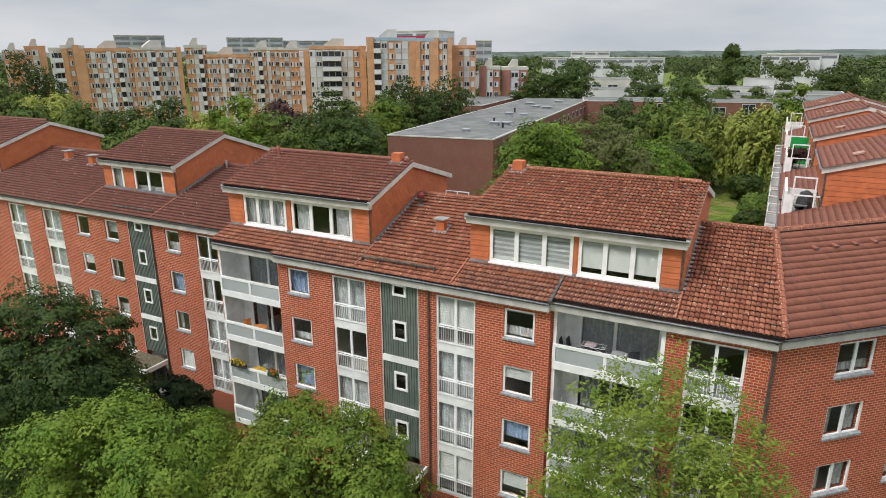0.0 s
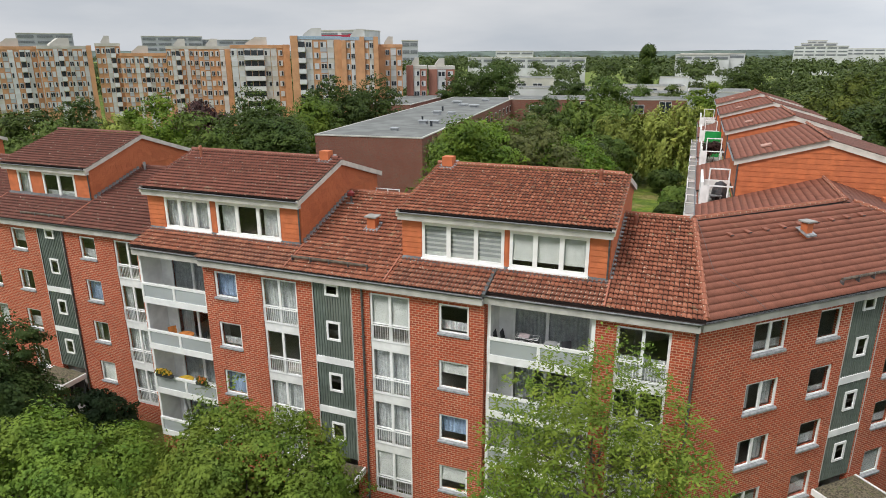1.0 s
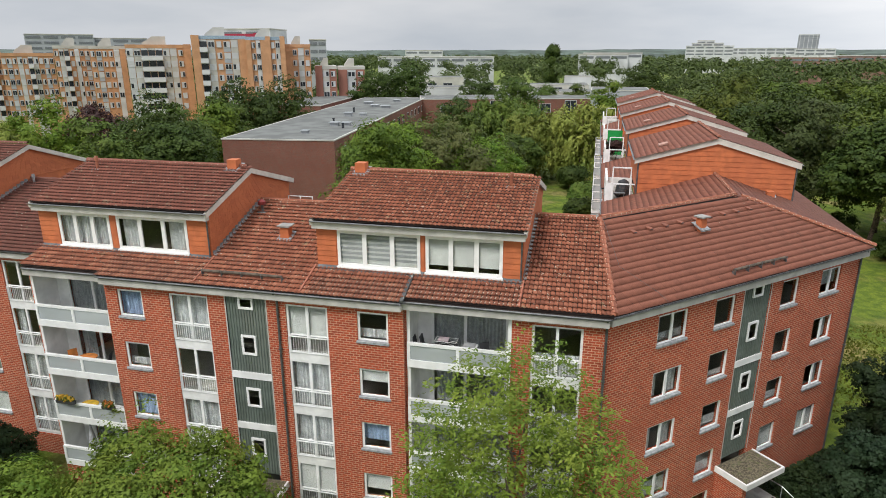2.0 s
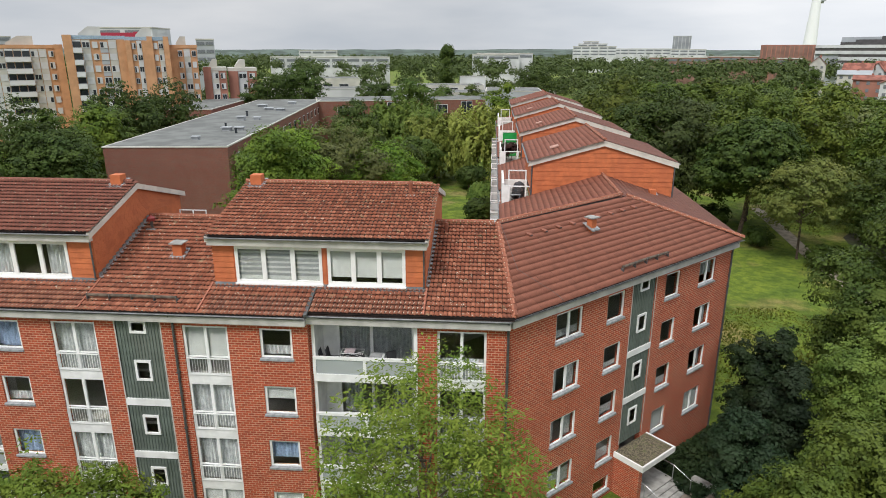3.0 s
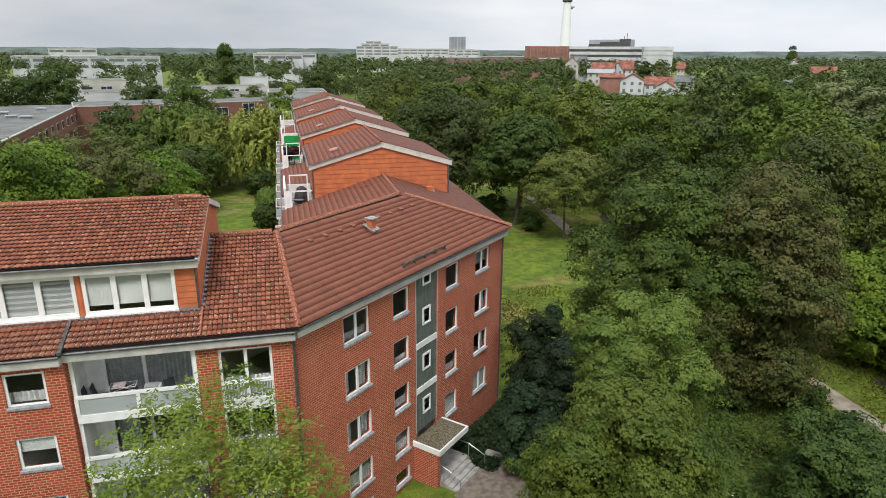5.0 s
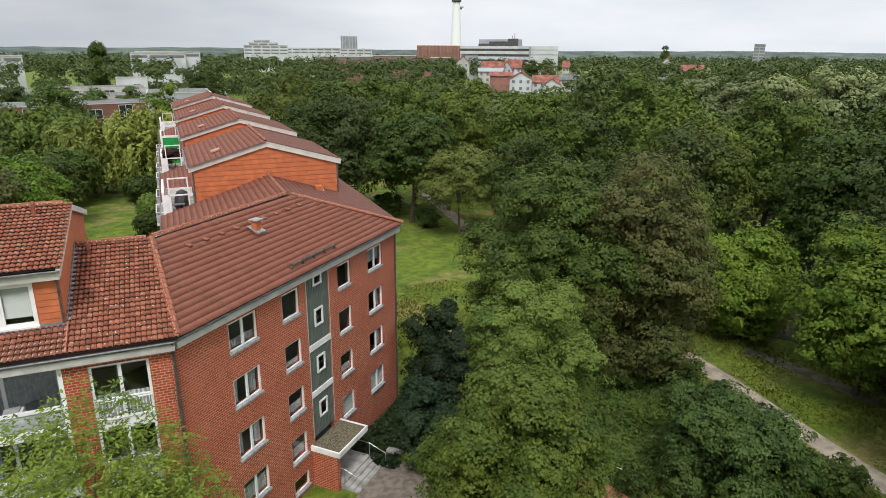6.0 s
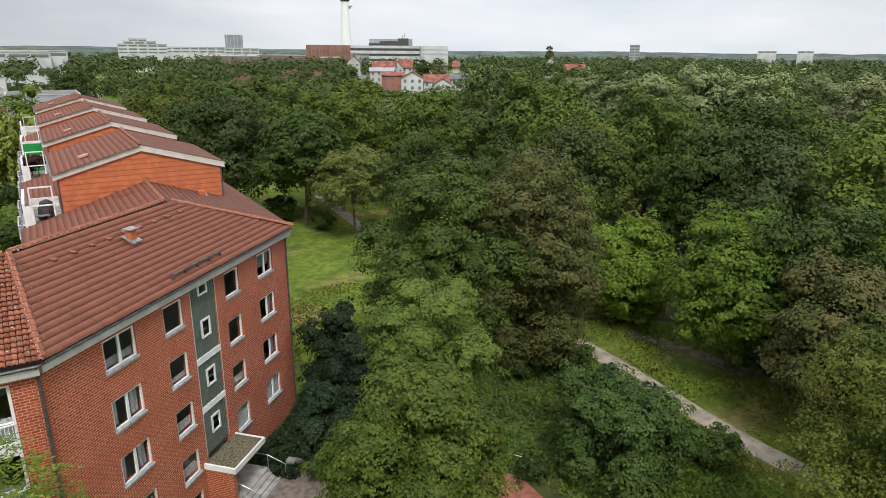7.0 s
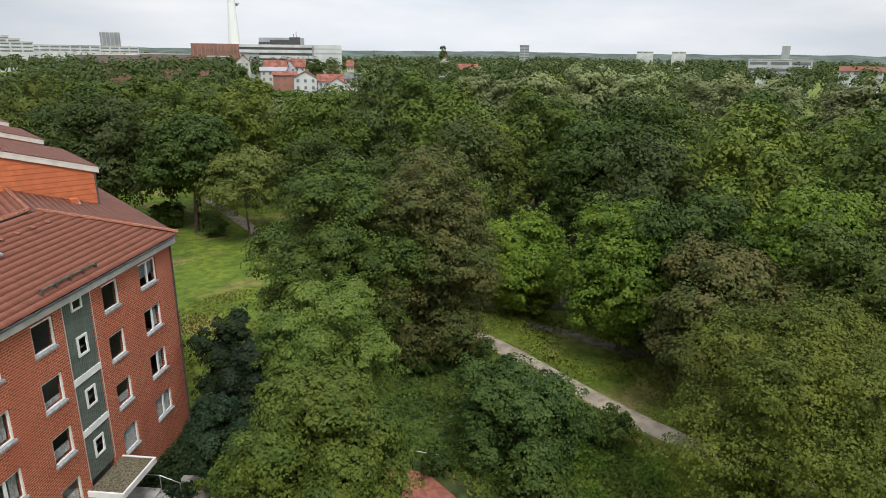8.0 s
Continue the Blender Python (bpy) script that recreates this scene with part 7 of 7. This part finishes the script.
WHITEB = "distant white office building with dark windows"
FARDARK = plain("far_dark_cladding", (0.075, 0.07, 0.07), 0.7, vary=0.1, scale=0.3)
FARBROWN = plain("far_brown_cladding", (0.25, 0.14, 0.11), 0.85, vary=0.1, scale=0.2)
# tile orange dulled: distance haze is in the base colour
FARTILE = plain("far_hazed_tile", (0.27, 0.10, 0.072), 0.9, vary=0.18, scale=0.5)
layered_office(207.9, 516.8, 242.6, 502.2, "distant red-brown hall with a ribbed facade", ((GROUND, 27.0, 0, FARBROWN), (27.0, 27.6, 0, FARRED)), 20.0, 12, FARRED)
layered_office(234.2, 484.1, 274.7, 440.3, "distant office of white and black storey bands", ((12.6, 15.0, 0.27, FARWHITE), (15.0, 16.6, 0.27, FARDARK), (16.6, 19.0, 0.27, FARWHITE), (19.0, 20.9, 0.27, FARDARK), (20.9, 23.2, 0.0, FARWHITE), (23.2, 25.1, 0.0, FARDARK), (25.1, 27.2, 0.0, FARWHITE)))
layered_office(254.5, 491.0, 276.8, 462.2, "dark stepped roof storey with a plant room and masts", ((27.0, 29.3, 0.0, FARDARK), (29.3, 31.0, 0.28, FARDARK), (31.0, 33.2, 0.75, FARDARK)), 9.0)
mast_ = thing("roof_mast", pose(278.2, 471.5, 33.1), "thin steel masts on a distant office roof", "antenna")
for x, h in ((-1.8, 2.6), (0.6, 4.6)):
    part("pole", Shape().tube([(x, 0, -0.3), (x, 0, h)], 0.22, 6), FARDARK, mast_)
layered_office(277.2, 444.6, 297.2, 432.2, "distant pale office with a fine grid front", ((GROUND, 20.0, 0.0, FARWHITE), (20.0, 21.2, 0.0, FARGREY), (21.2, 23.4, 0.0, FARWHITE), (23.4, 24.6, 0.0, FARGREY), (24.6, 27.3, 0.0, FARWHITE)), 14.0, 15, FARWHITE)
layered_office(225.8, 846.6, 246.9, 840.9, "distant pale grey lattice tower block", tuple((23.4 + 2.3 * k, 24.5 + 2.3 * k, 0.0, FARGREY) for k in range(8)) + ((41.0, 41.8, 0.0, FARWHITE),), 16.0, 5, FARWHITE)
for row, mat, bands, label in (((137.2, 824.4, 212.1, 798.5, 26.2), FARWHITE, 2, WHITEB), ((212.1, 798.5, 250.2, 787.7, 25.3), FARWHITE, 2, WHITEB), ((92.0, 770.2, 141.0, 762.9, 28.5), FARWHITE, 3, WHITEB), ((98.0, 772.4, 131.0, 767.5, 31.5), FARWHITE, 1, "white upper storeys of a distant stepped building"), ((104.0, 774.4, 122.0, 771.8, 34.2), FARWHITE, 1, "white upper storeys of a distant stepped building"),
                               ((111.0, 462.9, 148.3, 452.9, 18.8), FARBROWN, 2, "distant red brick building"), ((151.9, 472.7, 185.8, 461.1, 19.5), FARBROWN, 2, "distant red brick building"), ((181.5, 419.7, 195.3, 413.9, 18.5), FARBROWN, 2, "distant red brick building"), ((671.1, 576.0, 679.3, 566.8, 34.0), FARGREY, 5, "distant grey tower block"),
                               ((1100.6, 668.8, 1116.1, 643.5, 29.7), FARWHITE, 1, "distant pale apartment block"), ((1132.5, 615.5, 1144.3, 593.9, 30.0), FARWHITE, 1, "distant pale apartment block"), ((386.0, 144.3, 397.9, 114.0, 21.1), FARWHITE, 2, "distant pale apartment block"), ((1396.6, 526.2, 1402.1, 512.2, 43.8), FARGREY, 0, "distant slim grey tower block")):
    far_building(*row, label, mat, bands)
for row, mat, bands, label in (((-14.4, 404.9, 15.9, 404.9, 20.7), FARWHITE, 1, "distant low white hall building"), ((-136.9, 372.6, -66.0, 390.3, 19.1), FARWHITE, 2, WHITEB), ((-171.6, 550.5, -139.3, 559.2, 23.5), FARWHITE, 1, WHITEB), ((-12.1, 425.4, 25.4, 424.8, 21.4), FARWHITE, 1, "distant low white hall building"),
                               ((-138.2, 275.7, -131.0, 278.9, 27.8), FARGREY, 3, "distant grey slab building"), ((-419.1, 284.7, -398.9, 310.4, 34.7), FARGREY, 5, "distant grey hospital building"), ((-370.4, 341.5, -340.8, 369.1, 33.6), FARGREY, 5, "distant grey hospital building"), ((-354.0, 384.1, -326.9, 406.1, 31.8), FARGREY, 4, "distant grey hospital building")):
    far_building(*row, label, mat, bands)
sig = far_building(-178.7, 262.1, -152.5, 264.2, 32.5, "white building with a crimson band above the apartment blocks", FARWHITE, 4)
part("crimson_band", Shape().box(0.5, 25.0, -0.35, -0.1, 27.6, 31.2).box(18.0, 21.0, -0.4, -0.35, 25.5, 31.6), CRIMSON, sig, "crimson facade band")
HOUSE_L = "distant town house with a red tile roof"
for row, wall, roof, facing in (((157.4, 321.3, 164.0, 318.2, 16.3, 20.1), FARCREAM, FARROOF, True), ((156.9, 288.3, 166.2, 281.8, 14.1, 17.4), FARWHITE, FARTILE, False), ((172.7, 291.3, 180.2, 287.0, 14.3, 18.2), FARWHITE, FARTILE, False), ((169.6, 290.0, 174.2, 286.6, 14.0, 17.6), FARWHITE, FARTILE, True),
                                ((146.6, 271.0, 157.5, 265.4, 13.2, 14.6), FARCREAM, FARGREY, False), ((138.1, 241.7, 147.1, 236.9, 12.2, 13.5), FARRED, FARTILE, False), ((136.3, 220.0, 144.3, 215.3, 11.8, 14.3), FARWHITE, FARROOF, True), ((149.7, 223.8, 159.1, 217.9, 10.0, 12.7), FARWHITE, FARTILE, False), ((140.4, 200.1, 146.2, 196.4, 10.2, 12.3), FARWHITE, FARTILE, True),
                                ((181.5, 250.9, 189.2, 245.7, 9.6, 12.1), FARCREAM, FLATROOF, False), ((231.8, 325.6, 235.2, 323.3, 13.4, 16.9), FARCREAM, FARTILE, False), ((277.2, 290.9, 283.5, 285.2, 16.2, 20.1), FARWHITE, FARTILE, True), ((225.9, 216.7, 232.7, 210.2, 14.4, 17.0), FARWHITE, FARTILE, False), ((329.1, 283.3, 331.6, 280.5, 11.2, 14.7), FARWHITE, FARTILE, False), ((339.2, 272.1, 342.6, 268.2, 12.4, 15.9), FARWHITE, FARTILE, True), ((383.0, 95.4, 388.5, 76.7, 15.9, 18.0), FARWHITE, FARROOF, False)):
    town_house(*row, wall, roof, facing, HOUSE_L)
PALE = plain("white_concrete", (0.86, 0.87, 0.88), 0.8, vary=0.02)
mast = thing("radio_tower", pose(370.6, 795.6, GROUND), "tall slender white radio tower in the distance", "tower")
part("shaft", Shape().tube([(0, 0, 0), (0, 0, 33), (0, 0, 80), (0, 0, 130)], [9.6, 7.2, 4.8, 3.6], 24), PALE, mast)
part("pod", Shape().tube([(0, 0, 86), (0, 0, 87), (0, 0, 91), (0, 0, 92)], [5, 6.4, 6.4, 5], 24), FARDARK, mast, "dark antenna ring")
part("platform", Shape().box(4.0, 9.5, -2.5, 2.5, 79.6, 81.0).box(4.0, 8.0, -0.6, 0.6, 77.4, 79.6), FARGREY, mast, "grey antenna platform")

# distant woods and the low ridge on the horizon
rng = np.random.default_rng(77)


def canopy(name, count, r0, r1, a0, a1, size, top, per, label, mat, seed, leaf=0.2):
    """Far treetops: domes of large leaf clumps over a sector round the camera's ground point."""
    g = np.random.default_rng(seed)
    ang = np.radians(g.uniform(a0, a1, count))
    rr = np.sqrt(g.uniform(r0 ** 2, r1 ** 2, count)) if r1 < 600 else r0 * (r1 / r0) ** g.uniform(0, 1, count)
    cx, cy = -np.sin(ang) * rr, np.cos(ang) * rr - 25
    yaw = np.degrees(np.arctan2(cx, cy + 25))
    town = (yaw > 24.5) & (yaw < 37) & (rr > 190) & (rr < 430)
    spots = ((-125, 374, 24), (-102, 378, 24), (-78, 384, 24), (0, 408, 22), (18, 412, 18), (-155, 553, 24))
    keep = ~np.any([np.hypot(cx - a, cy - b) < q for a, b, q in spots], axis=0) & ~((np.abs(cx + 42) < 30) & (cy > 50) & (cy < 150)) & ~((cx > 10) & (cx < 180) & (cy < 150)) & ~((np.hypot(cx + 135, cy - 105) < 55)) & ~((cx > -110) & (cx < 30) & (cy > 145) & (cy < 290) & (g.random(count) < 0.86))
    cx, cy, rr = cx[keep], cy[keep], rr[keep]
    town = town[keep]
    n = len(cx)
    sc = size * np.clip(rr / 300, 0.8, 4.0) ** 0.5 * g.uniform(0.7, 1.3, n)
    tz = GROUND + top * g.uniform(0.75, 1.1, n) * np.where(town, 0.55, 1.0)
    bough = unit(g.normal(size=(n, 10, 3)))
    bough[:, :, 2] = np.abs(bough[:, :, 2])
    tuft = unit(g.normal(size=(n * per, 3)))
    tuft[:, 2] = np.abs(tuft[:, 2])
    e = 0.66 * bough[np.arange(n).repeat(per), g.integers(0, 10, n * per)] + 0.42 * tuft
    S = sc.repeat(per)[:, None]
    p = np.stack([cx, cy, tz - 1.3 * sc], 1).repeat(per, 0) + e * S * np.array([1.3, 1.3, 1.5])
    nr = tuft + 0.4 * e + 0.3 * g.normal(size=e.shape) + np.array([0, 0, 0.3])
    nr /= np.linalg.norm(nr, axis=1)[:, None]
    a = np.cross(nr, g.normal(size=e.shape))
    a /= np.linalg.norm(a, axis=1)[:, None]
    b = np.cross(nr, a)
    q = S * leaf
    v = np.stack([p - a * q, p + b * q, p + a * q - b * q * 0.6], 1).reshape(-1, 3)
    ob = new(name, raw_mesh(name, v, np.arange(len(v)).reshape(-1, 3), mat))
    return tagged(ob, label, "trees", kind="stuff")


canopy("near_treetops", 620, 150, 420, -75, 62, 4.2, 11.0, 190, "treetops between the streets and gardens", LEAF_FAR, 5, 0.14)
canopy("middle_treetops", 760, 280, 440, -75, 62, 4.2, 19.5, 130, "treetops before the distant town", LEAF_FAR, 7, 0.16)
canopy("far_treetops", 2600, 430, 2300, -80, 66, 4.6, 19.0, 40, "wooded distance up to the horizon", LEAF_FAR, 6, 0.22)
sh = Shape()
prev = None
for i in range(181):
    a = radians(75 - 160 * i / 180)
    z = 30.5 + 5 * noise.noise(Vector((i * 0.09, 1.3, 0))) + 3.5 * noise.noise(Vector((i * 0.5, 4.0, 0)))
    cur = [(-math.sin(a) * r, math.cos(a) * r, zz) for r, zz in ((2250, GROUND), (2420, z * 0.8), (2480, z), (2900, GROUND))]
    if prev:
        for k in range(3):
            sh.poly(prev[k], cur[k], cur[k + 1], prev[k + 1])
    prev = cur
# the ridge's haze is painted, as a grey-blue tint of its green
solid("backdrop", sh, plain("hazy_woodland", (0.085, 0.115, 0.095), 0.95, vary=0.2, scale=0.02), "hazy wooded ridge on the horizon", "backdrop", kind="structure")


# ---- parked cars on the street behind the gardens ----
def car(m, label, paint):
    c = thing("car", m, label, "car", "parked cars")
    part("body", Shape().prism([(-2.1, 0.25), (2.1, 0.25), (2.15, 0.6), (1.95, 0.82), (0.95, 0.92), (-1.9, 0.95), (-2.15, 0.7)], "y", -0.85, 0.85), paint, c)
    part("cabin", Shape().prism([(-1.8, 0.94), (1.0, 0.92), (0.35, 1.42), (-1.2, 1.45)], "y", -0.74, 0.74), FARGLASS, c, "dark car windows")
    part("car_roof", Shape().prism([(-1.25, 1.43), (0.4, 1.41), (0.3, 1.48), (-1.1, 1.5)], "y", -0.72, 0.72), paint, c)
    for x in (-1.3, 1.35):
        for y in (-0.8, 0.8):
            part("wheel", shared(("wheel",), lambda: Shape().tube([(0, -0.1, 0), (0, 0.1, 0)], 0.32, 14).mesh("wheel", DARK)), DARK, c, m=pose(x, y, 0.32))


for x, y, turn, mat, label in ((-108.9, 123.8, 60, WHITE, "white parked car by the street"), (-104.2, 121.6, 66, DARK, "dark parked car by the street"), (-101.0, 119.0, 62, STEEL, "silver parked car by the street"), (-98.1, 122.3, 64, WHITE, "white parked car by the street")):
    car(pose(x, y, GROUND, 0, 0, turn), label, mat)
